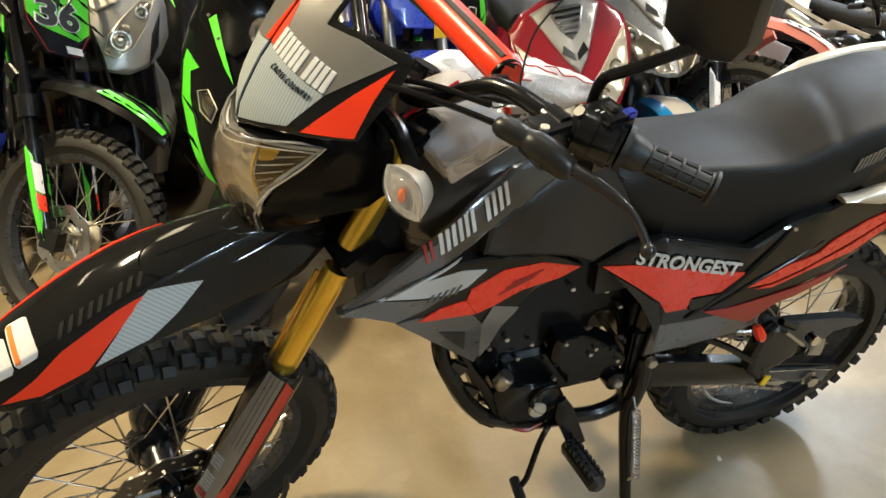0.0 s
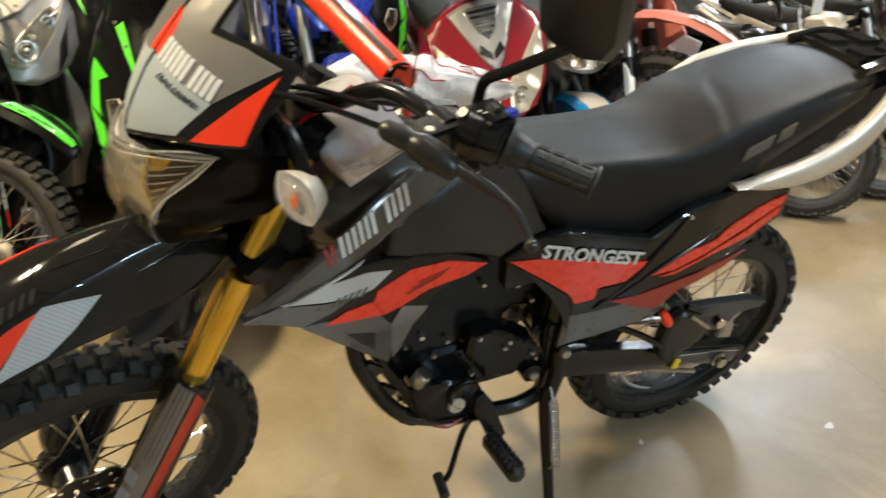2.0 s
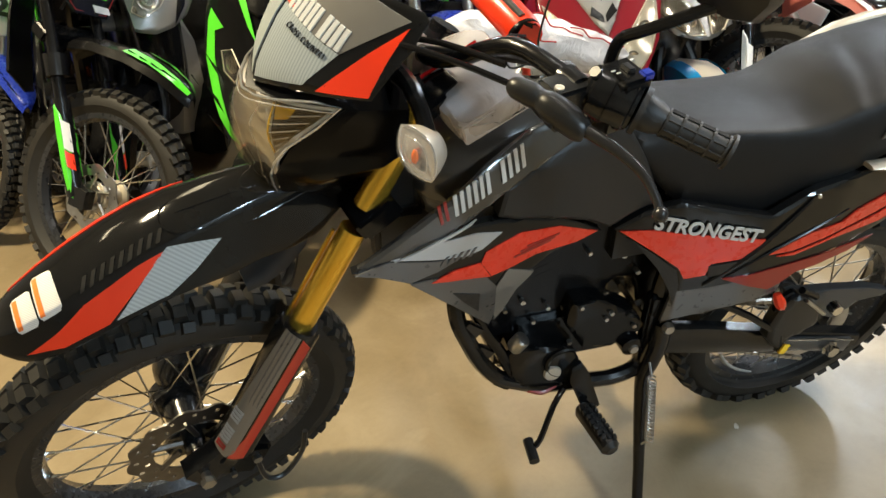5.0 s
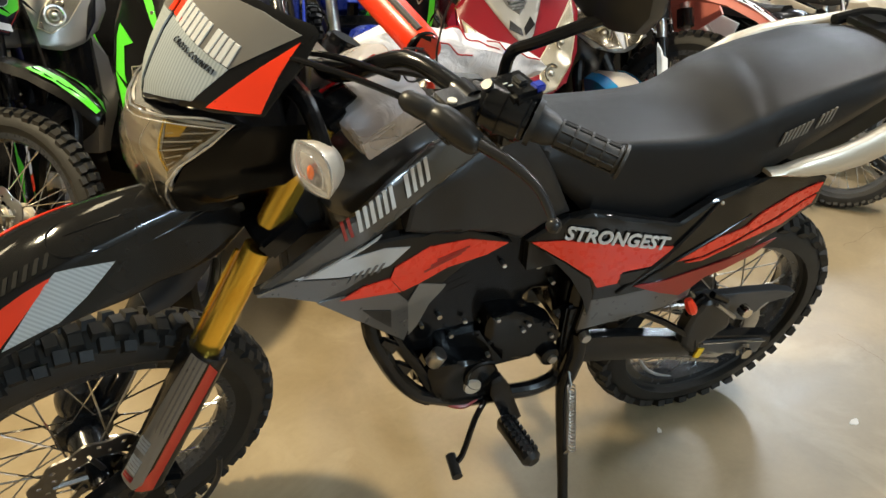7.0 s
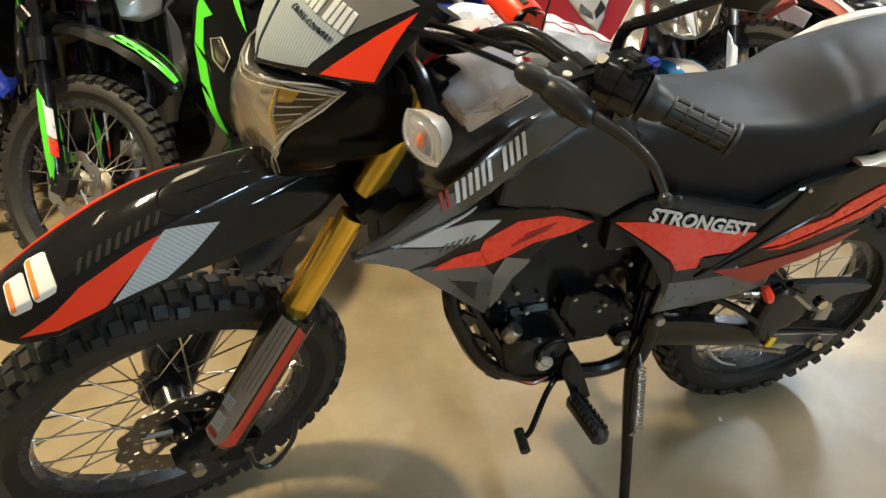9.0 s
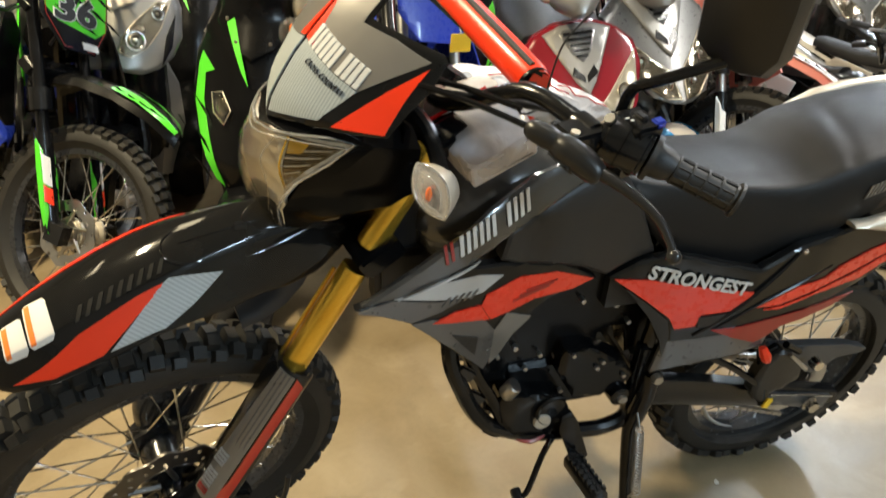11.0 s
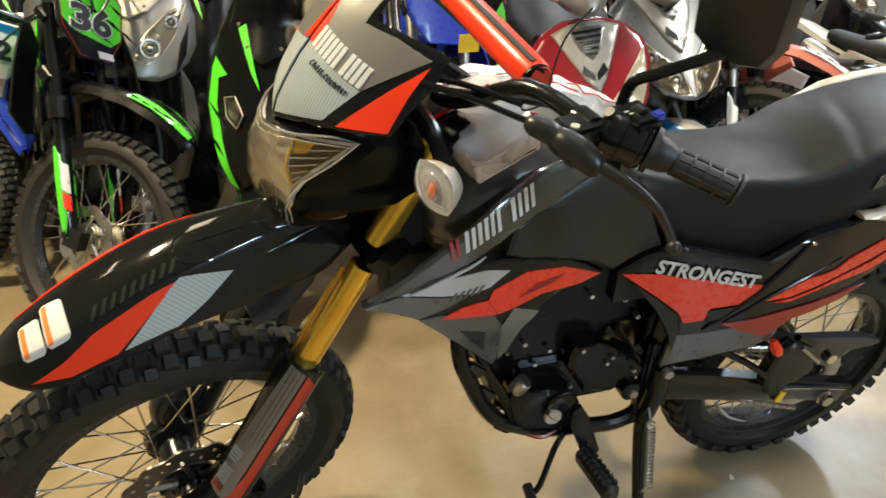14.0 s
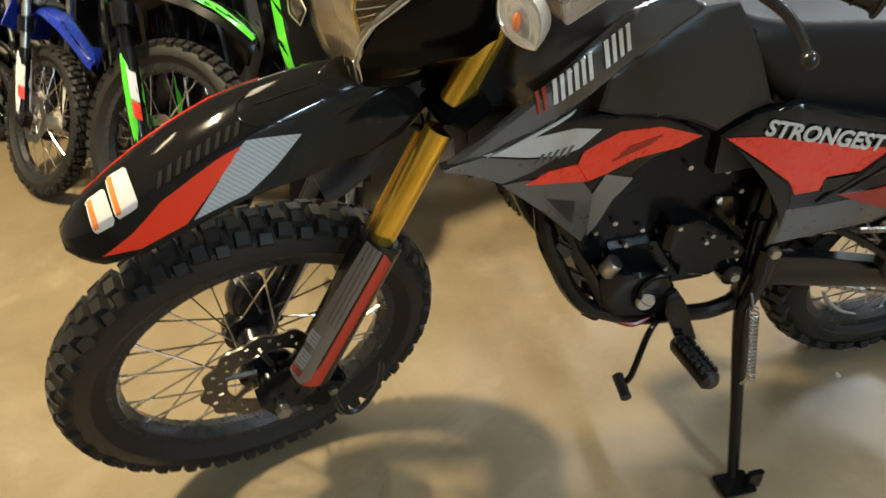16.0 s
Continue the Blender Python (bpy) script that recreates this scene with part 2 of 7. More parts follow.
MAT = dict(
    concrete=concrete_material(),
    wall=material("unseen_wall", (0.45, 0.43, 0.40), 0.8, vary=0.12, scale=3, grain=0.3, grain_scale=60),
    ceiling=material("bounce_ceiling", (0.50, 0.50, 0.49), 0.7, vary=0.1, scale=2),
    tankblack=material("tank_black_metallic", (0.075, 0.074, 0.072), 0.2, 0.5, 0.6, vary=0.15),
    gloss=material("gloss_black_plastic", (0.009, 0.009, 0.009), 0.08, coat=0.0, vary=0.3, rough_vary=0.03, spec=0.34),
    black=material("satin_black_plastic", (0.007, 0.0072, 0.0078), 0.2, vary=0.3, grain=0.04, spec=0.5, rough_vary=0.06),
    matte=material("textured_black_plastic", (0.017, 0.017, 0.0172), 0.4, vary=0.2, grain=0.35, grain_scale=900, spec=0.42),
    frame=material("black_enamel_steel", (0.005, 0.005, 0.0055), 0.17, vary=0.3, spec=0.38),
    engine=material("black_engine_paint", (0.004, 0.0041, 0.0045), 0.15, vary=0.4, scale=40, grain=0.05, spec=0.34, rough_vary=0.06),
    charcoal=material("charcoal_metallic", (0.115, 0.115, 0.117), 0.28, 0.45, 0.4, vary=0.06, rough_vary=0.02),
    shieldgrey=material("titanium_grey_film", (0.20, 0.19, 0.175), 0.34, 0.3, 0.3, vary=0.06),
    silver=material("silver_film", (0.50, 0.53, 0.56), 0.3, 0.35, 0.5, vary=0.08),
    # guard and side reds are the red film darkened where less light falls
    shaded_guard_red=material("red_film_guard_shade", (0.50, 0.030, 0.016), 0.3, coat=0.5, vary=0.06),
    red=material("red_gloss_film", (0.94, 0.048, 0.012), 0.3, coat=0.25, vary=0.05),
    shaded_side_red=material("red_film_side_shade", (0.82, 0.038, 0.016), 0.28, coat=0.3, vary=0.04),
    bronze=material("dark_bronze_reflector", (0.16, 0.115, 0.05), 0.2, 0.8, vary=0.3),
    darkred=material("deep_red_film", (0.30, 0.012, 0.010), 0.3, coat=0.4, vary=0.12),
    weave=stripe_material("pale_ribbed_film", (0.42, 0.46, 0.48), (0.28, 0.32, 0.33), 90, axis="Y", wave=2.0),
    ribs=stripe_material("pale_lined_film", (0.52, 0.56, 0.57), (0.36, 0.40, 0.41), 60, axis="DIAGONAL", wave=0.4),
    label=stripe_material("white_printed_label", (0.80, 0.78, 0.74), (0.64, 0.62, 0.59), 120, axis="DIAGONAL", wave=0.2),
    orange=material("orange_print", (0.85, 0.22, 0.04), 0.4, vary=0.05),
    white=material("white_plastic", (0.78, 0.77, 0.74), 0.35, vary=0.05),
    letter=material("pale_lettering", (0.62, 0.62, 0.60), 0.4, vary=0.04),
    ghost=material("smoke_grey_print", (0.026, 0.025, 0.023), 0.11, vary=0.2),
    ink=material("black_print", (0.02, 0.02, 0.02), 0.5),
    gold=material("gold_anodised", (0.90, 0.56, 0.07), 0.24, 0.8, vary=0.08, grain=0.03, grain_scale=900),
    rubber=material("tyre_rubber", (0.018, 0.0166, 0.0145), 0.56, vary=0.35, scale=30, grain=0.3, grain_scale=500, spec=0.35),
    grip=material("grip_rubber", (0.02, 0.02, 0.02), 0.5, vary=0.2, grain=0.2),
    vinyl=material("seat_vinyl", (0.0105, 0.0102, 0.0102), 0.44, vary=0.15, scale=10, grain=0.5, grain_scale=700, spec=0.26),
    chrome=material("bright_chrome", (0.75, 0.74, 0.72), 0.12, 1.0, vary=0.08),
    steel=material("brushed_steel", (0.52, 0.51, 0.49), 0.34, 1.0, vary=0.15, scale=60),
    alloy=material("satin_alloy", (0.66, 0.60, 0.50), 0.36, 0.5, vary=0.1),
    rim=material("black_rim", (0.045, 0.046, 0.05), 0.28, 0.5, vary=0.3),
    silver_rim=material("silver_rim", (0.28, 0.29, 0.31), 0.3, 0.9, vary=0.1),
    disc=material("drilled_disc_steel", (0.13, 0.12, 0.11), 0.38, 0.9, vary=0.3, scale=50),
    amber=material("amber_bulb", (0.85, 0.16, 0.01), 0.25, vary=0.1),
    lens=glass_material("clear_lens", (0.97, 0.95, 0.9)),
    lampwell=material("smoked_chrome_lamp", (0.42, 0.40, 0.36), 0.14, 0.95, vary=0.3, scale=30),
    bowl=material("reflector_bowl", (0.80, 0.76, 0.68), 0.16, 0.72, vary=0.12, scale=25),
    satinbowl=material("satin_reflector_bowl", (0.66, 0.61, 0.54), 0.34, 0.12, vary=0.10, scale=20),
    clearedge=material("clear_moulded_edge", (0.70, 0.69, 0.66), 0.12, 0.75, vary=0.35, scale=60),
    redlens=material("red_lens", (0.42, 0.01, 0.012), 0.15, coat=0.5),
    mirror=material("mirror_glass", (0.8, 0.8, 0.8), 0.03, 1.0, vary=0.0, rough_vary=0.0),
    paper=material("white_card", (0.70, 0.68, 0.72), 0.7, vary=0.05),
    film=film_material("clear_packing_film", (0.84, 0.80, 0.80), 0.40),
    wrap=film_material("white_packing_film", (0.80, 0.76, 0.74), 0.9),
    green=material("lime_green_plastic", (0.09, 0.62, 0.03), 0.3, coat=0.3, vary=0.06),
    blue=material("royal_blue_plastic", (0.014, 0.035, 0.34), 0.28, coat=0.4, vary=0.08),
    teal=material("light_blue_paint", (0.006, 0.17, 0.40), 0.25, coat=0.5, vary=0.03, rough_vary=0.02),
    wine=material("wine_red_paint", (0.20, 0.006, 0.014), 0.2, coat=0.7, vary=0.03, rough_vary=0.02),
    pink=material("faded_red_plastic", (0.62, 0.19, 0.15), 0.4, vary=0.1),
    pearl=material("pearl_silver_paint", (0.27, 0.262, 0.246), 0.34, 0.5, 0.3, vary=0.08, rough_vary=0.02),
    slate=material("slate_grey_paint", (0.15, 0.15, 0.145), 0.28, 0.5, 0.4, vary=0.05, rough_vary=0.02),
    bone=material("pale_champagne_paint", (0.55, 0.50, 0.42), 0.3, 0.2, 0.5, vary=0.03, rough_vary=0.02),
    yellow=material("yellow_tag_card", (0.85, 0.55, 0.02), 0.6, vary=0.05),
    deep=material("deep_black_moulding", (0.0045, 0.0045, 0.0048), 0.22, vary=0.3, spec=0.18),
    fluted=material("bright_fluted_reflector", (0.66, 0.65, 0.63), 0.22, 0.45, vary=0.06),
    dark_rim=material("dark_grey_rim", (0.13, 0.135, 0.145), 0.26, 0.9, vary=0.1),
    milky=film_material("cloudy_lens", (0.92, 0.90, 0.88), 0.07),
    lever=material("satin_black_lever", (0.030, 0.030, 0.031), 0.24, 0.4, vary=0.1),
    chip=material("pale_floor_chip", (0.62, 0.58, 0.52), 0.7, vary=0.1),
    crack=material("dark_floor_crack", (0.20, 0.15, 0.09), 0.8, vary=0.2),
    springsteel=material("bright_spring_wire", (0.45, 0.44, 0.42), 0.3, 0.9, vary=0.05),
    fairing=material("satin_black_fairing", (0.003, 0.003, 0.0033), 0.14, vary=0.3, spec=0.16, grain=0.03),
    housing=material("moulded_mirror_shell", (0.013, 0.014, 0.0155), 0.34, vary=0.08, grain=0.1),
    guardgrey=material("slate_grey_plastic", (0.045, 0.047, 0.050), 0.3, vary=0.12, spec=0.6, grain=0.1),
    liner=material("rough_black_liner", (0.020, 0.020, 0.021), 0.45, vary=0.25, grain=0.2, grain_scale=300),
    cable=material("cable_rubber", (0.012, 0.012, 0.012), 0.35),
)


# ---------------------------------------------------------------- mesh helpers
class Build:
    """Collects vertices and faces of one mesh."""

    def __init__(self):
        self.v, self.f = [], []

    def add(self, verts, faces):
        k = len(self.v)
        self.v += [Vector(p) for p in verts]
        self.f += [tuple(k + i for i in face) for face in faces]
        return self

    def rings(self, rings, closed=True, cap=True, loop=False):
        """Skin between rings of equal length."""
        n, m = len(rings[0]), len(rings)
        k = len(self.v)
        for ring in rings:
            self.v += [Vector(p) for p in ring]
        for i in range(m if loop else m - 1):
            a, b = k + i * n, k + (i + 1) % m * n
            for j in range(n if closed else n - 1):
                q = (j + 1) % n
                self.f.append((a + j, a + q, b + q, b + j))
        if cap and closed and not loop:
            self.f.append(tuple(range(k + n - 1, k - 1, -1)))
            self.f.append(tuple(range(k + (m - 1) * n, k + m * n)))
        return self

    def tube(self, points, radius, sides=8, smooth=3, cap=True, flat=1.0):
        """A round bar along points; radius may be a list; flat squeezes it sideways."""
        pts = [Vector(p) for p in points]
        rad = list(radius) if isinstance(radius, (list, tuple)) else [radius] * len(pts)
        if smooth > 1 and len(pts) > 2:
            fine, fr = [], []
            for i in range(len(pts) - 1):
                p0, p1, p2, p3 = pts[max(i - 1, 0)], pts[i], pts[i + 1], pts[min(i + 2, len(pts) - 1)]
                for s in range(smooth):
                    t = s / smooth
                    fine.append(0.5 * (2 * p1 + (p2 - p0) * t + (2 * p0 - 5 * p1 + 4 * p2 - p3) * t * t + (3 * p1 - p0 - 3 * p2 + p3) * t ** 3))
                    fr.append(rad[i] + (rad[i + 1] - rad[i]) * t)
            pts, rad = fine + [pts[-1]], fr + [rad[-1]]
        rings, side = [], None
        for i, p in enumerate(pts):
            d = (pts[min(i + 1, len(pts) - 1)] - pts[max(i - 1, 0)]).normalized()
            if side is None:
                side = d.orthogonal().normalized()
            side = (side - d * side.dot(d)).normalized()
            up = d.cross(side)
            rings.append([p + (side * math.cos(a) * flat + up * math.sin(a)) * rad[i] for a in (2 * math.pi * j / sides for j in range(sides))])
        return self.rings(rings, cap=cap)

    def lathe(self, profile, centre, axis=(0, 1, 0), sides=32, arc=360.0, loop=False, start=0.0):
        """Turns (radius, along) pairs about an axis through centre."""
        ax = Vector(axis).normalized()
        u = ax.orthogonal().normalized()
        w = ax.cross(u)
        c = Vector(centre)
        full = arc >= 360
        steps = sides if full else sides + 1
        rings = []
        for r, h in profile:
            rings.append([c + ax * h + (u * math.cos(a) + w * math.sin(a)) * r for a in (radians(start + arc * j / sides) for j in range(steps))])
        return self.rings(rings, closed=full, cap=not loop, loop=loop)

    def box(self, centre, size, turn=None, taper=1.0):
        x, y, z = (s / 2 for s in size)
        pts = [Vector((sx * x * (taper if sz > 0 else 1), sy * y * (taper if sz > 0 else 1), sz * z)) for sz in (-1, 1) for sy in (-1, 1) for sx in (-1, 1)]
        if turn is not None:
            pts = [turn @ p for p in pts]
        c = Vector(centre)
        return self.add([c + p for p in pts], [(0, 2, 3, 1), (4, 5, 7, 6), (0, 1, 5, 4), (2, 6, 7, 3), (0, 4, 6, 2), (1, 3, 7, 5)])

    def ball(self, centre, radius, squash=(1, 1, 1), seg=10):
        prof = [[Vector(centre) + Vector((radius * squash[0] * math.sin(a) * math.cos(b), radius * squash[1] * math.sin(a) * math.sin(b), radius * squash[2] * math.cos(a)))
                 for b in (2 * math.pi * j / seg for j in range(seg))] for a in (math.pi * (i + 0.04) / (seg * 0.6 + 0.08) for i in range(int(seg * 0.6) + 1))]
        return self.rings(prof)

    def moved(self, m):
        self.v = [m @ p for p in self.v]
        return self


def part(name, b, material_, parent, label="", sharp=35, bevel=0.0):
    """Links a Build as ONE mesh object under a thing or part."""
    me = bpy.data.meshes.new(name)
    me.from_pydata([tuple(p) for p in b.v], [], b.f)
    bm = bmesh.new()
    bm.from_mesh(me)
    bmesh.ops.recalc_face_normals(bm, faces=bm.faces)
    if bevel:
        edges = [e for e in bm.edges if len(e.link_faces) == 2 and e.calc_face_angle(0) > 0.6]
        bmesh.ops.bevel(bm, geom=edges, offset=bevel, segments=2, affect="EDGES", clamp_overlap=True)
    bm.to_mesh(me)
    bm.free()
    for p in me.polygons:
        p.use_smooth = True
    me.set_sharp_from_angle(angle=radians(sharp))
    me.materials.append(material_ if not isinstance(material_, str) else MAT[material_])
    ob = new(name, me)
    if parent is not None:
        ob.parent = parent
    if label:
        tagged(ob, label)
    return ob


def thing(name, label, category, m=Matrix(), group="", kind=""):
    ob = new(name)
    ob.empty_display_size = 0.1
    ob.matrix_world = m
    return tagged(ob, label, category, group, kind)


def sheet(outline, surface, thick, grid=0.025, lip=0.004, lift=0.0):
    """A moulded panel: a flat outline cut into a fine grid and laid on a surface function (u, v, depth) -> place."""
    bm = bmesh.new()
    bm.faces.new([bm.verts.new((u, v, 0)) for u, v in outline])
    bmesh.ops.triangulate(bm, faces=bm.faces)
    us, vs = [p[0] for p in outline], [p[1] for p in outline]
    if lip:
        bmesh.ops.inset_region(bm, faces=bm.faces, thickness=lip, depth=0, use_boundary=True, use_even_offset=True)
    for lo, hi, n in ((min(us), max(us), (1, 0, 0)), (min(vs), max(vs), (0, 1, 0))):
        k = lo + grid
        while k < hi:
            bmesh.ops.bisect_plane(bm, geom=bm.verts[:] + bm.edges[:] + bm.faces[:], plane_co=Vector(n) * k, plane_no=n)
            k += grid
    bm.verts.index_update()
    rim = {v.index for v in bm.verts if v.is_boundary}
    b = Build()
    flat = [(v.co.x, v.co.y, v.index in rim) for v in bm.verts]
    faces = [[v.index for v in f.verts] for f in bm.faces]
    edges = [(e.verts[0].index, e.verts[1].index) for e in bm.edges if e.is_boundary]
    bm.free()
    n = len(flat)
    front = [surface(u, v, -lift + (lip * 0.7 if r else 0)) for u, v, r in flat]
    back = [surface(u, v, -lift + thick) for u, v, r in flat]
    b.v = [Vector(p) for p in front + back]
    b.f = [tuple(f) for f in faces] + [tuple(n + i for i in reversed(f)) for f in faces] + [(i, j, n + j, n + i) for i, j in edges]
    return b


def lerp(x, xs, ys):
    return float(np.interp(x, xs, ys))


def mirrored(b):
    out = Build()
    out.v = [Vector((p.x, -p.y, p.z)) for p in b.v]
    out.f = [tuple(reversed(f)) for f in b.f]
    return out


def letters(text, size, surface, depth=0.0012, italic=0.0, stretch=1.0, bold=0.0, spacing=1.0):
    """Lettering in the built-in font, laid on surface(u, v, depth), u along the line."""
    c = bpy.data.curves.new("lettering", "FONT")
    c.body, c.size, c.extrude, c.shear = text, size, 0.0, italic
    c.resolution_u = 3
    c.offset = bold
    c.space_character = spacing
    ob = new("lettering", c)
    me = bpy.data.meshes.new_from_object(ob.evaluated_get(bpy.context.evaluated_depsgraph_get()))
    b = Build()
    n = len(me.vertices)
    flat = [(v.co.x * stretch, v.co.y) for v in me.vertices]
    faces = [tuple(p.vertices) for p in me.polygons]
    count = {}
    for f in faces:
        for i in range(len(f)):
            e = (f[i], f[(i + 1) % len(f)])
            count[e] = 1
    rim = [e for e in count if (e[1], e[0]) not in count]
    b.v = [Vector(surface(u, v, -depth)) for u, v in flat] + [Vector(surface(u, v, 0.001)) for u, v in flat]
    b.f = faces + [(i, j, n + j, n + i) for i, j in rim]
    bpy.data.objects.remove(ob)
    return b


def bars(widths, height, gap, surface, slant=0.25, depth=0.0012):
    """Plain slanted bars in place of a maker's mark, one mesh each."""
    out, u = [], 0.0
    for w in widths:
        quad = [(u, 0), (u + w, 0), (u + w + slant * height, height), (u + slant * height, height)]
        out.append(Build().add([surface(p, q, -depth) for p, q in quad] + [surface(p, q, 0.002) for p, q in quad],
                               [(0, 1, 2, 3), (7, 6, 5, 4), (0, 4, 5, 1), (1, 5, 6, 2), (2, 6, 7, 3), (3, 7, 4, 0)]))
        u += w + gap
    return out


# ---------------------------------------------------------------- hall
def slab(name, x0, x1, y0, y1, z0, z1, mat, label, category):
    b = Build().box(((x0 + x1) / 2, (y0 + y1) / 2, (z0 + z1) / 2), (x1 - x0, y1 - y0, z1 - z0))
    return tagged(part(name, b, mat, None, label), "", category, "", "structure")


slab("floor", -7, 14, -6, 14, -0.2, 0.0, "concrete", "sealed tan concrete floor with faint stains and scuffs", "floor")
# unseen walls and ceiling, added to enclose the hall and bounce light
slab("wall_north", -7, 14, 14, 14.2, 0, 4.6, "wall", "unseen plain wall added to enclose the hall", "wall")
slab("wall_south", -7, 14, -6.2, -6, 0, 4.6, "wall", "unseen plain wall added to enclose the hall", "wall")
slab("wall_west", -7.2, -7, -6, 14, 0, 4.6, "wall", "unseen plain wall added to enclose the hall", "wall")
slab("wall_east", 14, 14.2, -6, 14, 0, 4.6, "wall", "unseen plain wall added to enclose the hall", "wall")
slab("ceiling", -7, 14, -6, 14, 4.6, 4.8, "ceiling", "unseen pale grey ceiling added to bounce light", "ceiling")


# ---------------------------------------------------------------- the motorcycle beside the camera
LEAN = Matrix.Translation((0.66, 0, 0)) @ pose(0, 0, 0, 6.5, 0, -1.3) @ Matrix.Translation((-0.66, 0, 0))
HEAD = Vector((-0.30, 0, 1.05))
STEER = Matrix.Translation(HEAD) @ Matrix.Rotation(radians(17), 4, Vector((math.sin(radians(28)), 0, math.cos(radians(28))))) @ Matrix.Translation(-HEAD)
bike = thing("motorcycle", "black dual-sport motorcycle with red graphics leaning on its side stand", "motorcycle", LEAN)


def knobby(b, centre, radius, width, count, lug=0.0065):
    """Tread blocks round a tyre: paired and single centre lugs in turn, shoulder lugs that wrap over the edge."""
    c = Vector(centre)
    pitch = 2 * math.pi * radius / count
    for k in range(count):
        rows = ((0.20, 0.29, 0.74), (0.66, 0.24, 0.70)) if k % 2 else ((0.0, 0.34, 0.70), (0.50, 0.30, 0.78))
        for off, across, along in rows:
            for s in ((1, -1) if off else (1,)):
                aa = 2 * math.pi * (k + (0.22 * s if off > 0.3 else 0.0)) / count
                lean = s * off * 0.98
                rr = radius - lug * 0.6 - width * 0.30 * off ** 2
                radial = Vector((math.cos(aa), 0, math.sin(aa)))
                tang = Vector((-math.sin(aa), 0, math.cos(aa)))
                out = radial * math.cos(lean) + Vector((0, 1, 0)) * math.sin(lean)
                side = tang.cross(out)
                m = Matrix((side, tang, out)).transposed() @ Matrix.Rotation(0.10 * s * (1 if off else 0), 3, "Z")
                b.box(c + radial * rr + Vector((0, s * off * width * 0.60, 0)), (width * across, pitch * along, lug * 2.4), m, 0.80)
    return b


def wheel(parent, centre, radius, width, rim_radius, count, tyre="rubber", rim="rim", spokes="steel", hub_r=0.03, hub_w=0.06, m=Matrix(), knobs=True, spoke_n=36, name="wheel", hub_mat="alloy"):
    hub = part(name, Build().lathe([(0.008, -hub_w - 0.03), (hub_r * 0.6, -hub_w - 0.03), (hub_r * 0.6, -hub_w), (hub_r * 1.5, -hub_w), (hub_r * 1.5, -hub_w + 0.008), (hub_r, -hub_w + 0.012),
                                    (hub_r, hub_w - 0.012), (hub_r * 1.5, hub_w - 0.008), (hub_r * 1.5, hub_w), (hub_r * 0.6, hub_w), (hub_r * 0.6, hub_w + 0.03), (0.008, hub_w + 0.03)], centre, sides=24).moved(m), hub_mat, parent, "spoked wheel with knobby tyre" if knobs else "small road wheel")
    t, h = Build(), width / 2
    mid = radius - h * 1.0
    prof = [(rim_radius - 0.004, -h * 0.45), (rim_radius + 0.01, -h * 0.62), (mid - h * 0.25, -h * 0.95), (mid + h * 0.25, -h * 0.93), (radius - h * 0.42, -h * 0.72), (radius - 0.013, -h * 0.3),
            (radius - 0.011, 0), (radius - 0.013, h * 0.3), (radius - h * 0.42, h * 0.72), (mid + h * 0.25, h * 0.93), (mid - h * 0.25, h * 0.95), (rim_radius + 0.01, h * 0.62), (rim_radius - 0.004, h * 0.45)]
    t.lathe(prof, centre, sides=64 if knobs else 40, loop=True)
    ty = part("tyre", t.moved(m), tyre, hub, "black knobby tyre" if knobs else "black road tyre")
    if knobs:
        tagged(part("tread", knobby(Build(), centre, radius, width, count).moved(m), tyre, hub, "square rubber tread blocks"), kind="stuff")
    r = Build().lathe([(rim_radius + 0.008, -h * 0.55), (rim_radius + 0.008, -h * 0.48), (rim_radius - 0.008, -h * 0.42), (rim_radius - 0.018, 0), (rim_radius - 0.008, h * 0.42), (rim_radius + 0.008, h * 0.48),
                       (rim_radius + 0.008, h * 0.55), (rim_radius - 0.014, h * 0.5), (rim_radius - 0.024, 0), (rim_radius - 0.014, -h * 0.5)], centre, sides=56, loop=True)
    part("rim", r.moved(m), rim, hub)
    sp = Build()
    c = Vector(centre)
    for k in range(spoke_n):
        s = 1 if k % 2 else -1
        a = 2 * math.pi * k / spoke_n
        lead = (0.62 if (k // 2) % 2 else -0.62)
        p0 = c + Vector((hub_r * 1.35 * math.cos(a + lead), s * (hub_w - 0.004), hub_r * 1.35 * math.sin(a + lead)))
        p1 = c + Vector(((rim_radius - 0.02) * math.cos(a), s * 0.006, (rim_radius - 0.02) * math.sin(a)))
        sp.tube([p0, p1], 0.0019, 5, 1)
        sp.tube([p1 + (p0 - p1) * 0.07, p1], 0.0034, 5, 1)
    tagged(part("spokes", sp.moved(m), spokes, hub, "thin bright wire spokes"), kind="stuff")
    return hub


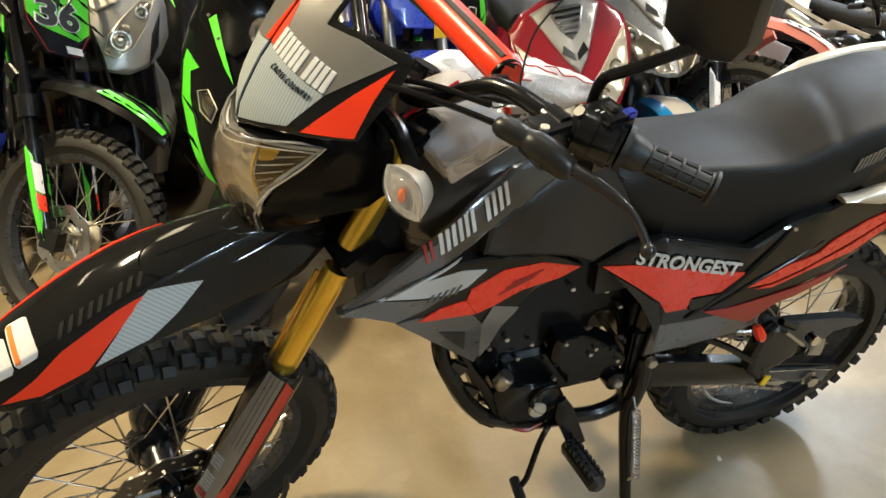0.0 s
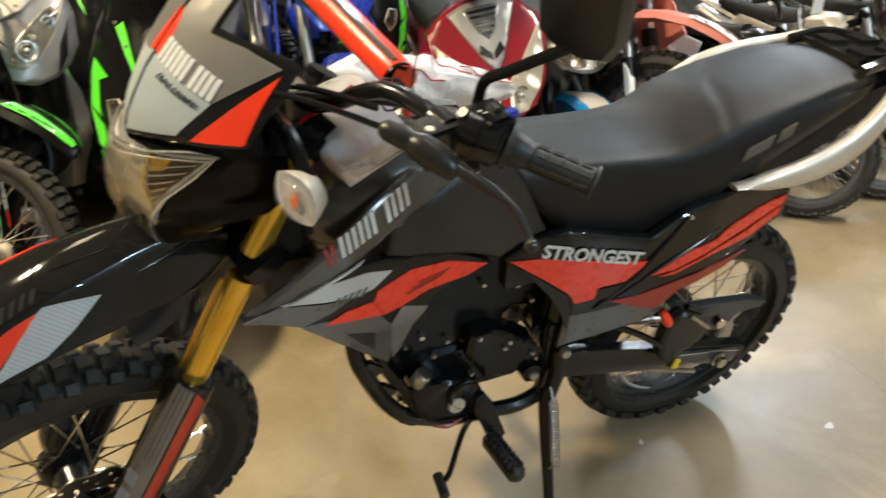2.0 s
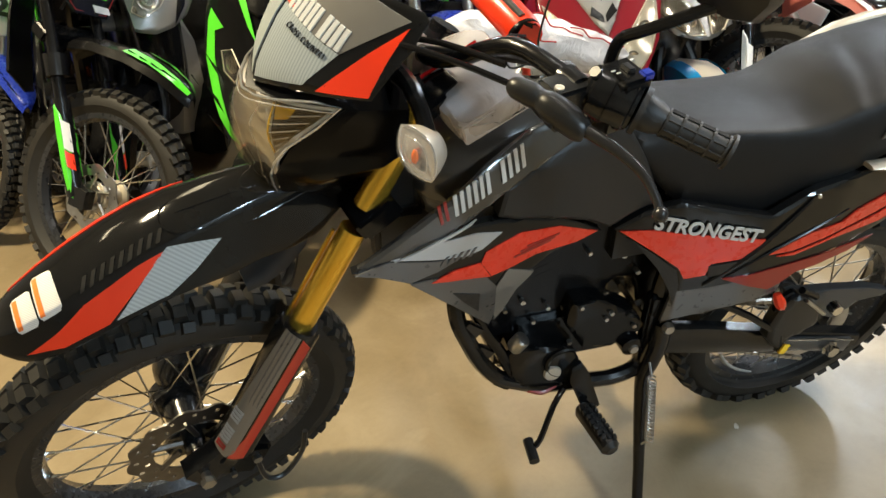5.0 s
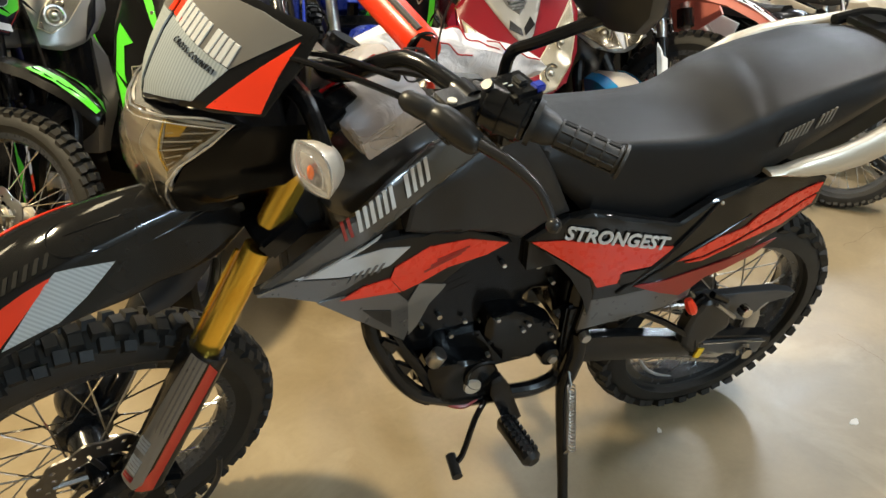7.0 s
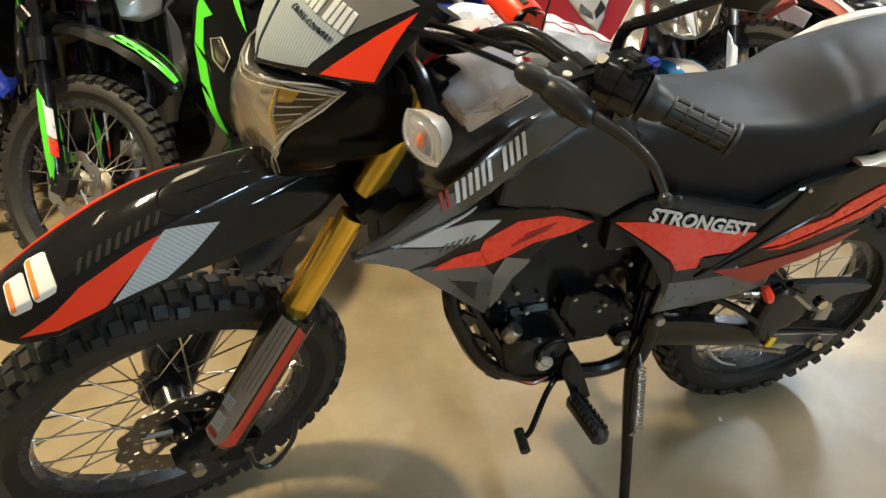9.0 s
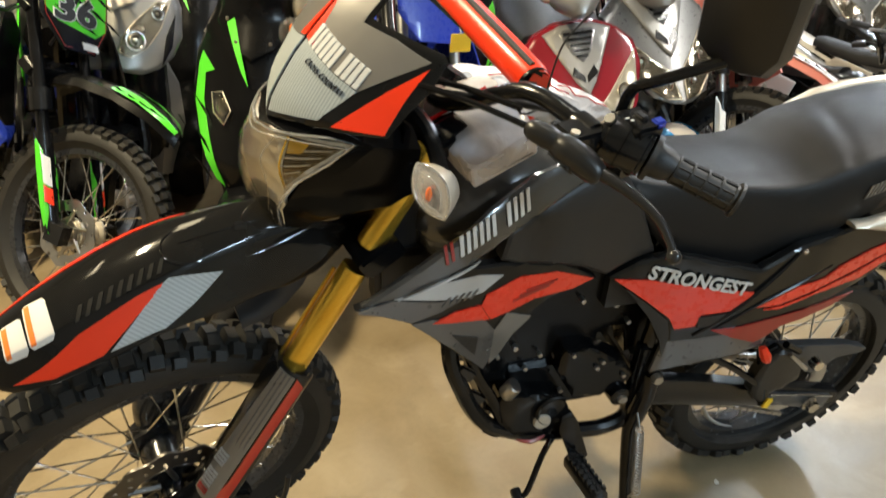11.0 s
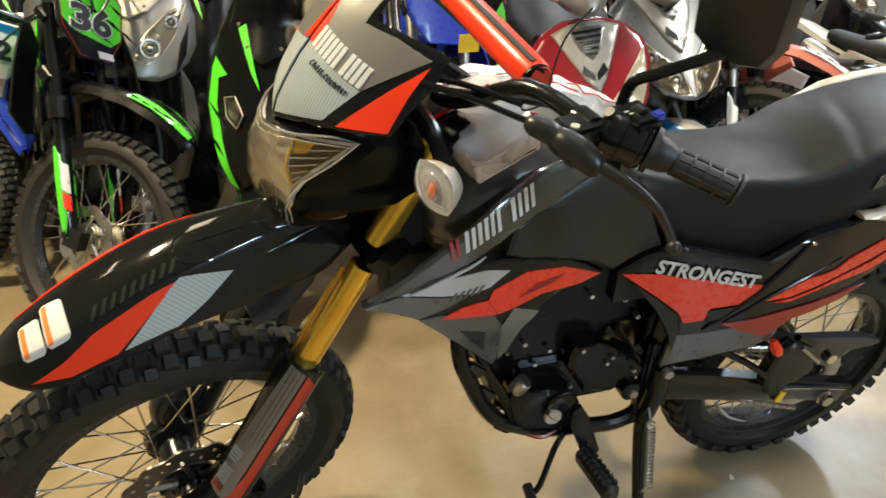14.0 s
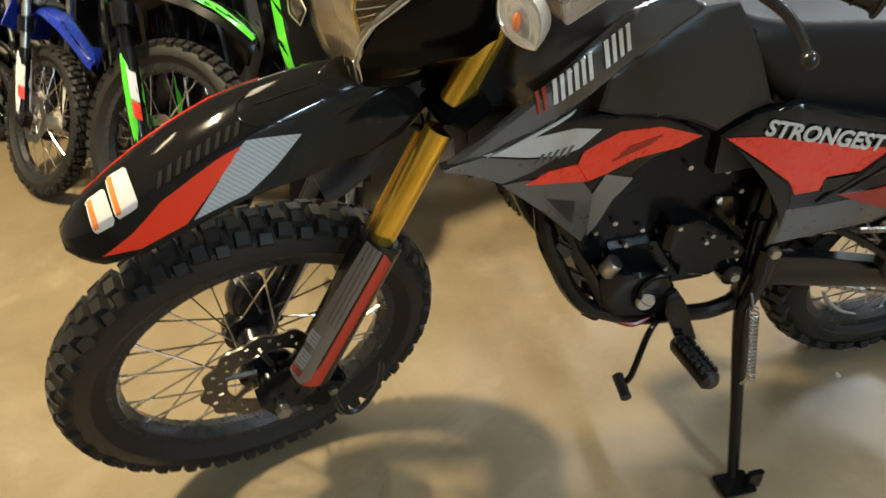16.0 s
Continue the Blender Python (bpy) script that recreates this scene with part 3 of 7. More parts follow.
def disc_ring(centre, r0, r1, y, sides=96, waves=12, thick=0.004):
    """A wave-edged drilled brake disc."""
    b, c, rows = Build(), Vector(centre), 5
    pts = {}

    def at(i, j, side):
        key = (i % sides, j, side)
        if key not in pts:
            a = 2 * math.pi * i / sides
            rr = r0 + (r1 - r0) * j / rows
            if j == rows:
                rr += 0.005 * math.cos(waves * a)
            pts[key] = len(b.v)
            b.v.append(c + Vector((rr * math.cos(a), y + side * thick, rr * math.sin(a))))
        return pts[key]
    solid = {}
    for i in range(sides):
        for j in range(rows):
            hole = (j in (1, 3)) and ((i + (j // 2) * 3) % 6 == 0)
            solid[i, j] = not hole
    for (i, j), full in solid.items():
        if not full:
            continue
        b.f.append((at(i, j, 0), at(i + 1, j, 0), at(i + 1, j + 1, 0), at(i, j + 1, 0)))
        b.f.append((at(i, j + 1, 1), at(i + 1, j + 1, 1), at(i + 1, j, 1), at(i, j, 1)))
        for di, dj, e in ((1, 0, ((1, 0), (1, 1))), (-1, 0, ((0, 1), (0, 0))), (0, 1, ((1, 1), (0, 1))), (0, -1, ((0, 0), (1, 0)))):
            if not solid.get(((i + di) % sides, j + dj), False):
                (p, q), (r_, s_) = e
                b.f.append((at(i + p, j + q, 0), at(i + p, j + q, 1), at(i + r_, j + s_, 1), at(i + r_, j + s_, 0)))
    return b


def disc_arm(centre, r0, y, k):
    c, a = Vector(centre), 2 * math.pi * k / 6 + 0.2
    return Build().tube([c + Vector((0.030 * math.cos(a), y + 0.002, 0.030 * math.sin(a))), c + Vector(((r0 + 0.006) * math.cos(a + 0.35), y + 0.002, (r0 + 0.006) * math.sin(a + 0.35)))], 0.006, 5, 1)


FRONT, REAR = (-0.738, 0, 0.355), (0.66, 0, 0.319)
HUB = STEER @ Matrix.Translation((-0.738, 0.022, 0.352)) @ Matrix.Rotation(radians(5.0), 4, "X") @ Matrix.Translation((0.738, 0, -0.355))
fw = wheel(bike, FRONT, 0.361, 0.090, 0.274, 66, m=HUB, name="front_wheel", hub_mat="black", spokes="chrome", hub_r=0.036, hub_w=0.05)
part("speed_drive", Build().lathe([(0.01, 0.048), (0.048, 0.05), (0.055, 0.058), (0.052, 0.078), (0.03, 0.086), (0.01, 0.086)], FRONT, sides=28).moved(HUB), "black", fw, "round black speedometer drive")
part("drive_boot", Build().tube([(-0.738, 0.07, 0.37), (-0.728, 0.085, 0.42), (-0.712, 0.09, 0.455), (-0.708, 0.09, 0.468)], [0.030, 0.038, 0.030, 0.006], 16, 4).moved(HUB), "black", fw)
part("brake_disc", disc_ring(FRONT, 0.078, 0.124, -0.062).moved(HUB), "disc", fw, "drilled steel brake disc")
for k in range(6):
    part("disc_arm", disc_arm(FRONT, 0.080, -0.062, k).moved(HUB), "disc", fw)
RHUB = Matrix.Translation((0.66, 0.012, 0.316)) @ Matrix.Rotation(radians(4.5), 4, "X") @ Matrix.Translation((-0.66, 0, -0.319))
rw = wheel(bike, REAR, 0.317, 0.112, 0.238, 52, hub_r=0.045, m=RHUB, name="rear_wheel", hub_mat="black", rim="dark_rim")
part("rear_sprocket", Build().lathe([(0.06, -0.068), (0.102, -0.068), (0.102, -0.074), (0.06, -0.074)], REAR, sides=40, loop=True).moved(RHUB), "steel", rw, "steel chain sprocket")



def marks(widths, height, gap, surface, slant, mat, parent, m=Matrix()):
    for b in bars(widths, height, gap, surface, slant):
        part("mark_bar", b.moved(m), mat, parent)


# fork, in the steered frame
LEG = Vector((0.511, 0, 0.86))


def leg_at(z, y):
    return Vector((-0.665 + (z - 0.405) * LEG.x / LEG.z, y, z))


fork = part("fork", Build().tube([leg_at(0.99, 0) + Vector((0.06, 0, 0.0)), leg_at(1.10, 0) + Vector((0.06, 0, 0.0))], 0.03, 14, 1)
            .box(leg_at(0.865, 0) + Vector((0.02, 0, 0.01)), (0.075, 0.27, 0.045), Matrix.Rotation(radians(-29), 3, "Y"))
            .box(leg_at(1.055, 0) + Vector((0.02, 0, 0.0)), (0.07, 0.25, 0.03), Matrix.Rotation(radians(-29), 3, "Y")).moved(STEER), "frame", bike, "front fork with gold tubes", bevel=0.006)
for s in (-1, 1):
    y = 0.10 * s
    gold = Build().tube([leg_at(0.60, y), leg_at(0.845, y)], [0.0225, 0.0225], 20, 1).tube([leg_at(0.885, y), leg_at(1.04, y)], 0.0225, 20, 1)
    for a in (-0.8, 0.3):
        gold.tube([leg_at(0.635, y) + Vector((-0.0215 * math.cos(a), -0.0215 * s * math.sin(a + 1.2), 0)), leg_at(0.835, y) + Vector((-0.0215 * math.cos(a), -0.0215 * s * math.sin(a + 1.2), 0))], 0.004, 6, 1)
    part("fork_tube", gold.moved(STEER), "gold", fork, "gold anodised fork tube")
    low = Build().tube([leg_at(0.36, y), leg_at(0.40, y), leg_at(0.63, y)], [0.024, 0.03, 0.028], 16, 1).tube([leg_at(0.625, y), leg_at(0.665, y)], [0.033, 0.031], 16, 1)
    low.box(Vector((-0.722, y * 0.94, 0.357)), (0.085, 0.04, 0.06), Matrix.Rotation(radians(-25), 3, "Y"))
    low.lathe([(0.002, 0.105 * s), (0.012, 0.105 * s), (0.014, 0.08 * s)], (-0.738, 0, 0.355), sides=12)
    part("fork_leg", low.moved(STEER), "black", fork, "black fork lower leg")

    def guard_place(u, v, d, y=y, s=s):
        # u runs round the leg, v up it
        p = leg_at(0.388 + v, y)
        a = u / 0.046
        fwd = Vector((-LEG.z, 0, LEG.x))
        return p + fwd * (0.046 - d) * math.cos(a) * 0.8 + Vector((0, s, 0)) * (0.042 - d) * math.sin(a)
    half = [(-0.035, 0.03), (-0.03, 0.0), (0.05, 0.0), (0.11, 0.012), (0.112, 0.27), (0.10, 0.282), (-0.03, 0.282), (-0.036, 0.24)]
    guard = part("fork_guard", sheet(half, guard_place, 0.004, 0.016).moved(STEER), "black", fork, "black fork guard with silver and red film")
    if s < 0:
        part("silver_film", sheet([(-0.008, 0.006), (0.034, 0.004), (0.046, 0.02), (0.052, 0.276), (0.016, 0.278)], guard_place, 0.003, 0.016, 0.0, 0.0015).moved(STEER), "shieldgrey", guard)
        part("red_film", sheet([(0.038, 0.004), (0.072, 0.014), (0.082, 0.262), (0.057, 0.276), (0.052, 0.06)], guard_place, 0.003, 0.016, 0.0, 0.0015).moved(STEER), "shaded_guard_red", guard)
        for k in range(3):
            part("dark_stripe", sheet([(0.020 + k * 0.009, 0.135), (0.0235 + k * 0.009, 0.122), (0.0265 + k * 0.009, 0.276), (0.023 + k * 0.009, 0.276)], guard_place, 0.003, 0.02, 0.0, 0.0022).moved(STEER), "charcoal", guard)
        for start, widths, mat in ((0.012, [0.004, 0.004], "darkred"), (0.028, [0.0045, 0.0045, 0.005, 0.0045, 0.0045], "silver"), (0.074, [0.0045, 0.0045, 0.005, 0.0045], "silver")):
            marks(widths, 0.026, 0.0022, lambda u, v, d, start=start: guard_place(-0.002 + v + u * 0.05, start + u, d - 0.0025), 0.1, mat, guard, STEER)
caliper = part("front_caliper", Build().box((-0.672, -0.078, 0.325), (0.105, 0.050, 0.085), Matrix.Rotation(radians(35), 3, "Y")).box((-0.640, -0.095, 0.335), (0.06, 0.03, 0.045), Matrix.Rotation(radians(35), 3, "Y")).box((-0.725, -0.085, 0.352), (0.05, 0.03, 0.04)).moved(STEER), "engine", fork, "black brake caliper", bevel=0.008)
part("brake_hose", Build().tube([(-0.640, -0.10, 0.325), (-0.635, -0.13, 0.275), (-0.600, -0.135, 0.262), (-0.555, -0.125, 0.30), (-0.54, -0.12, 0.36)], 0.0055, 8, 5).moved(STEER), "cable", caliper, "looped black brake hose")
part("banjo_bolt", Build().tube([(-0.640, -0.105, 0.325), (-0.640, -0.118, 0.325)], 0.009, 8, 1).moved(STEER), "steel", caliper)
part("caliper_pin", Build().tube([(-0.690, -0.100, 0.295), (-0.690, -0.112, 0.295)], 0.006, 8, 1).moved(STEER), "steel", caliper)
part("front_axle", Build().tube([(-0.738, -0.13, 0.355), (-0.738, 0.0, 0.355)], 0.009, 10, 1).lathe([(0.001, -0.14), (0.014, -0.14), (0.014, -0.128), (0.001, -0.128)], (-0.738, 0, 0.355), sides=6).moved(STEER), "steel", fork)

# front fender
FX = [-0.945, -0.925, -0.90, -0.85, -0.80, -0.75, -0.70, -0.65, -0.60, -0.55, -0.50, -0.45, -0.40]
F_TOP = [0.788, 0.808, 0.826, 0.852, 0.876, 0.896, 0.912, 0.924, 0.931, 0.935, 0.936, 0.935, 0.93]
F_EDGE = [0.776, 0.768, 0.764, 0.778, 0.796, 0.812, 0.826, 0.828, 0.824, 0.828, 0.820, 0.826, 0.866]
F_WIDE = [0.026, 0.050, 0.066, 0.083, 0.090, 0.094, 0.095, 0.092, 0.086, 0.078, 0.070, 0.064, 0.06]


def fender_place(x, v, d):
    """v from -1 (camera side edge) over the crest to 1."""
    t, e, w = lerp(x, FX, F_TOP), lerp(x, FX, F_EDGE), lerp(x, FX, F_WIDE)
    a = abs(v)
    sv = 1 if v >= 0 else -1
    # crest plateau, shoulder, then the side skirt
    yy = w * (1.25 * a if a < 0.5 else 0.625 + (a - 0.5) * 0.75)
    zz = t - (t - e) * (0.22 * (a / 0.5) ** 2 if a < 0.5 else 0.22 + 0.78 * (a - 0.5) / 0.5) - d
    return Vector((x, sv * (yy - 0.5 * d), zz))


fen = Build()
rings = []
vs = [-1, -0.93, -0.8, -0.65, -0.55, -0.5, -0.45, -0.3, -0.12, 0, 0.12, 0.3, 0.45, 0.5, 0.55, 0.65, 0.8, 0.93, 1]
for x in np.linspace(-0.945, -0.40, 40):
    rings.append([fender_place(x, v, 0) for v in vs] + [fender_place(x, v, 0.004) for v in reversed(vs)])
fen.rings(rings)
fender = part("front_fender", fen.moved(STEER), "gloss", bike, "glossy black high front fender with red and pale stripes", sharp=50)


def strip(name, corners, mat, lift=0.0012, parent=fender):
    return part(name, sheet(corners, lambda u, v, d: fender_place(u, v, d * 1.0), 0.002, 0.02, 0.0, lift).moved(STEER), mat, parent)


strip("red_film", [(-0.902, -0.90), (-0.85, -0.95), (-0.783, -0.95), (-0.690, -0.60), (-0.684, -0.558), (-0.722, -0.566), (-0.806, -0.64)], "red")
strip("pale_film", [(-0.773, -0.95), (-0.695, -0.97), (-0.650, -0.85), (-0.600, -0.665), (-0.640, -0.60), (-0.676, -0.535), (-0.688, -0.575)], "ribs")
strip("red_film", [(-0.915, 0.90), (-0.90, 0.44), (-0.80, 0.38), (-0.62, 0.42), (-0.63, 0.55), (-0.78, 0.9)], "red")
for quad in (((-0.900, -0.60), (-0.898, -0.02), (-0.8685, -0.04), (-0.8685, -0.60)), ((-0.866, -0.57), (-0.864, 0.10), (-0.833, 0.04), (-0.832, -0.56))):
    (a0, b0), (a1, b1), (a2, b2), (a3, b3) = quad
    rounded = [(a0 + 0.004, b0), (a0, b0 + 0.05), (a1, b1 - 0.05), (a1 + 0.004, b1), (a2 - 0.004, b2), (a2, b2 - 0.05), (a3, b3 + 0.05), (a3 - 0.004, b3)]
    lab = strip("warning_label", rounded, "label", 0.0012)
    part("orange_band", sheet([(a0 + 0.002, b0 + 0.04), (a1 + 0.002, b1 - 0.04), (a1 + 0.009, b1 - 0.05), (a0 + 0.009, b0 + 0.04)], fender_place, 0.002, 0.02, 0, 0.002).moved(STEER), "orange", lab)
for k in range(9):
    u_ = -0.805 + 0.0145 * k
    strip("ghost_mark", [(u_, -0.52 + 0.008 * k), (u_ + 0.0065, -0.52 + 0.008 * k), (u_ + 0.017, -0.36 + 0.006 * k), (u_ + 0.0105, -0.36 + 0.006 * k)], "ghost", 0.0008)
for v_, x0_, x1_ in ((-0.64, -0.55, -0.43), (-0.22, -0.65, -0.52)):
    part("fender_crease", Build().tube([fender_place(x0_ + (x1_ - x0_) * k / 8, v_ + 0.012 * k * (v_ < -0.5) - 0.01 * k * (v_ > -0.5), 0.0004) for k in range(9)], [0.0004] + [0.0011] * 7 + [0.0004], 6, 1).moved(STEER), "gloss", fender)
ridge = [(-0.640, 0.02), (-0.660, -0.04), (-0.670, -0.12), (-0.675, -0.24), (-0.670, -0.36), (-0.655, -0.46), (-0.630, -0.50), (-0.600, -0.53)]
part("fender_ridge", Build().tube([fender_place(x, v, 0.0003) for x, v in ridge], [0.0005] + [0.0018] * 6 + [0.0005], 6, 3).moved(STEER), "gloss", fender, "raised lip across the fender")
flap = []
for x, w, z, up in ((-0.575, 0.034, 0.726, 0.0), (-0.545, 0.038, 0.736, 0.004), (-0.512, 0.040, 0.758, 0.008), (-0.482, 0.040, 0.792, 0.010), (-0.460, 0.038, 0.835, 0.012), (-0.447, 0.036, 0.875, 0.012)):
    flap.append([Vector((x + dx, yy * w, z + dz)) for yy, dx, dz in ((-1.06, up * 1.2, -0.012), (-1, 0, 0), (-0.6, -up, 0.006), (0, -up * 1.3, 0.008), (0.6, -up, 0.006), (1, 0, 0), (1.06, up * 1.2, -0.012), (0.95, 0.006, -0.006), (0, 0.006 - up, 0.002), (-0.95, 0.006, -0.006))])
part("fender_liner", Build().rings(flap).moved(STEER), "liner", fender, "curved grey-black liner behind the wheel", sharp=60)

# headlamp mask
MZ, MX = [1.06, 1.09, 1.12, 1.173, 1.21, 1.245, 1.265, 1.33], [-0.506, -0.499, -0.490, -0.457, -0.424, -0.391, -0.367, -0.305]


def mask_place(y, z, d):
    return Vector((lerp(z, MZ, MX) + 0.25 * abs(y) + 2.2 * y * y + d, y, z))


M_HALF = [(0.0, 1.083), (-0.064, 1.101), (-0.108, 1.108), (-0.157, 1.118), (-0.168, 1.18), (-0.164, 1.214), (-0.154, 1.222), (-0.102, 1.231), (-0.062, 1.236), (-0.054, 1.30), (-0.046, 1.325), (0.0, 1.335)]
mask = part("headlamp_mask", sheet(M_HALF + [(-y, z) for y, z in reversed(M_HALF[1:-1])], mask_place, 0.005, 0.02, 0.004).moved(STEER), "gloss", bike, "pointed headlamp mask in grey, white and red film")
for s in (1, -1):
    def half(y, z, d, s=s):
        return mask_place(s * y, z, d)
    part("pale_film", sheet([(-0.004, 1.096), (-0.081, 1.115), (-0.106, 1.162), (-0.004, 1.192)], half, 0.003, 0.02, 0.0, 0.0012).moved(STEER), "weave", mask)
    part("grey_film", sheet([(-0.004, 1.193), (-0.107, 1.163), (-0.152, 1.212), (-0.104, 1.226), (-0.058, 1.231), (-0.05, 1.296), (-0.042, 1.318), (-0.004, 1.328)], half, 0.003, 0.02, 0.0, 0.0012).moved(STEER), "shieldgrey", mask)
    part("red_film", sheet([(-0.099, 1.113), (-0.155, 1.205), (-0.1555, 1.122)], half, 0.003, 0.02, 0.0, 0.0012).moved(STEER), "red", mask)
    part("red_film", sheet([(-0.003, 1.195), (-0.02, 1.190), (-0.008, 1.232), (-0.003, 1.245)], half, 0.003, 0.02, 0.0, 0.002).moved(STEER), "red", mask)


def mask_line(y0, z0, y1, z1):
    du = Vector((y1 - y0, z1 - z0)).normalized()
    dv = Vector((-du.y, du.x)) if du.x > 0 else Vector((du.y, -du.x))
    return lambda u, v, d: mask_place(y0 + du.x * u + dv.x * v, z0 + du.y * u + dv.y * v, d - 0.002)


marks([0.0066, 0.0060, 0.0066, 0.0064, 0.0066, 0.0062], 0.023, 0.0027, mask_line(-0.012, 1.191, -0.112, 1.163), -0.25, "letter", mask, STEER)
marks([0.0070, 0.0060, 0.0066, 0.0066], 0.023, 0.0030, mask_line(-0.071, 1.175, -0.112, 1.163), -0.25, "letter", mask, STEER)
part("lettering", letters("CROSS-COUNTRY", 0.0100, mask_line(-0.026, 1.172, -0.100, 1.149), stretch=0.78, spacing=1.14, bold=-0.0005).moved(STEER), "ink", mask)

# headlamp
LZ, LX = [0.885, 0.916, 0.962, 1.00, 1.043, 1.095], [-0.484, -0.512, -0.536, -0.543, -0.537, -0.506]
L_HALF = [(0.0, 0.890), (-0.035, 0.908), (-0.064, 0.970), (-0.086, 1.024), (-0.118, 1.090), (-0.06, 1.088), (0.0, 1.08)]


def lens_place(y, z, d):
    return Vector((lerp(z, LZ, LX) + 6.5 * y * y + d, y, z))


lamp = part("headlamp", sheet(L_HALF + [(-y, z) for y, z in reversed(L_HALF[1:-1])], lens_place, 0.003, 0.015, 0.004).moved(STEER), "lens", bike, "clear headlamp with bright ribbed reflector")
part("reflector", sheet([(y * 0.985, 0.99 + (z - 0.99) * 0.985) for y, z in L_HALF + [(-a, b) for a, b in reversed(L_HALF[1:-1])]],
                        lambda y, z, d: lens_place(y, z, 0) + Vector((0.0036 + 0.034 * max(0, 1 - ((y + 0.012) / 0.058) ** 2 - ((z - 0.995) / 0.092) ** 2) ** 0.8 + d, 0, 0)), 0.004, 0.005, 0).moved(STEER), "satinbowl", lamp)
part("rib_backing", sheet([(-0.058, 1.084), (-0.111, 1.084), (-0.083, 1.030), (-0.074, 1.014)], lambda y, z, d: lens_place(y, z, 0.0029 + d), 0.0006, 0.015, 0).moved(STEER), "bronze", lamp)
for k in range(5):
    z = 1.066 - 0.0112 * k
    y0 = -0.060 - 0.0027 * k
    y1 = lerp(z + 0.007, [1.01, 1.03, 1.084], [-0.073, -0.083, -0.111]) + 0.001
    part("reflector_rib", Build().tube([lens_place(y0, z, 0.0024), lens_place((y0 + y1) / 2, z + 0.0048, 0.0024), lens_place(y1, z + 0.0105, 0.0024)], 0.0011, 6, 2).moved(STEER), "clearedge", lamp)
part("wedge_strip", Build().tube([lens_place(-0.057, 1.083, 0.0022), lens_place(-0.064, 1.045, 0.0022), lens_place(-0.073, 1.014, 0.0022)], 0.0015, 6, 3).moved(STEER), "gold", lamp)
part("wedge_lip", Build().tube([lens_place(-0.110, 1.082, 0.0022), lens_place(-0.083, 1.030, 0.0022), lens_place(-0.073, 1.010, 0.0022)], 0.0011, 6, 3).moved(STEER), "clearedge", lamp)
part("bowl_line", Build().tube([lens_place(y, z, 0.0022) for y, z in ((0.050, 1.02), (0.044, 0.96), (0.026, 0.917), (0.0, 0.905), (-0.026, 0.920), (-0.046, 0.954))], 0.0012, 6, 4).moved(STEER), "clearedge", lamp)
for s in (1, -1):
    part("bowl_edge", Build().tube([lens_place(s * y, z, 0.0045) for y, z in ((0.04, 1.078), (0.036, 1.045), (0.046, 1.02), (0.05, 0.99), (0.036, 0.95), (0.014, 0.925))], 0.0008, 6, 3).moved(STEER), "clearedge", lamp)
part("bulb_shield", sheet([(-0.0615, 1.0825), (-0.083, 1.0825), (-0.079, 1.066), (-0.065, 1.062)], lambda y, z, d: lens_place(y, z, 0.0021 + d - 0.12 * (z - 1.062)), 0.0006, 0.01, 0).moved(STEER), "gold", lamp, "gold coloured bulb shield")
edge = [lens_place(y, z, -0.001) for y, z in L_HALF + [(-a, b) for a, b in reversed(L_HALF[1:-1])]]
part("lens_rim", Build().tube(edge + [edge[0]], 0.0020, 6, 2).moved(STEER), "clearedge", lamp)
part("lens_lip", Build().tube([lens_place(y, z, -0.002) for y, z in ((0.118, 1.083), (0.06, 1.081), (0.0, 1.073), (-0.06, 1.081), (-0.116, 1.083))], 0.0012, 6, 3).moved(STEER), "clearedge", lamp)
shell = Build()
back = [(0.0, 0.925), (-0.07, 0.935), (-0.115, 0.96), (-0.128, 1.00), (-0.135, 1.07), (-0.08, 1.11), (0.0, 1.12)]
fr = [lens_place(y, z, 0.004) + Vector((0, (-0.004 if y < 0 else 0.004 if y > 0 else 0), 0)) for y, z in L_HALF + [(-a, b) for a, b in reversed(L_HALF[1:-1])]]
mid = [Vector((p.x * 0.45 + -0.40 * 0.55, p.y * (1.22 if p.z > 1.0 else 1.6), p.z + (0.012 if p.z > 1.0 else 0.0))) for p in fr]
bk = [Vector((-0.325, y, z)) for y, z in back + [(-a, b) for a, b in reversed(back[1:-1])]]
shell.rings([fr, mid, bk], cap=False)
shell.f.append(tuple(range(len(fr) * 2, len(fr) * 3)))
part("mask_body", shell.moved(STEER), "fairing", mask, "glossy black lower fairing")

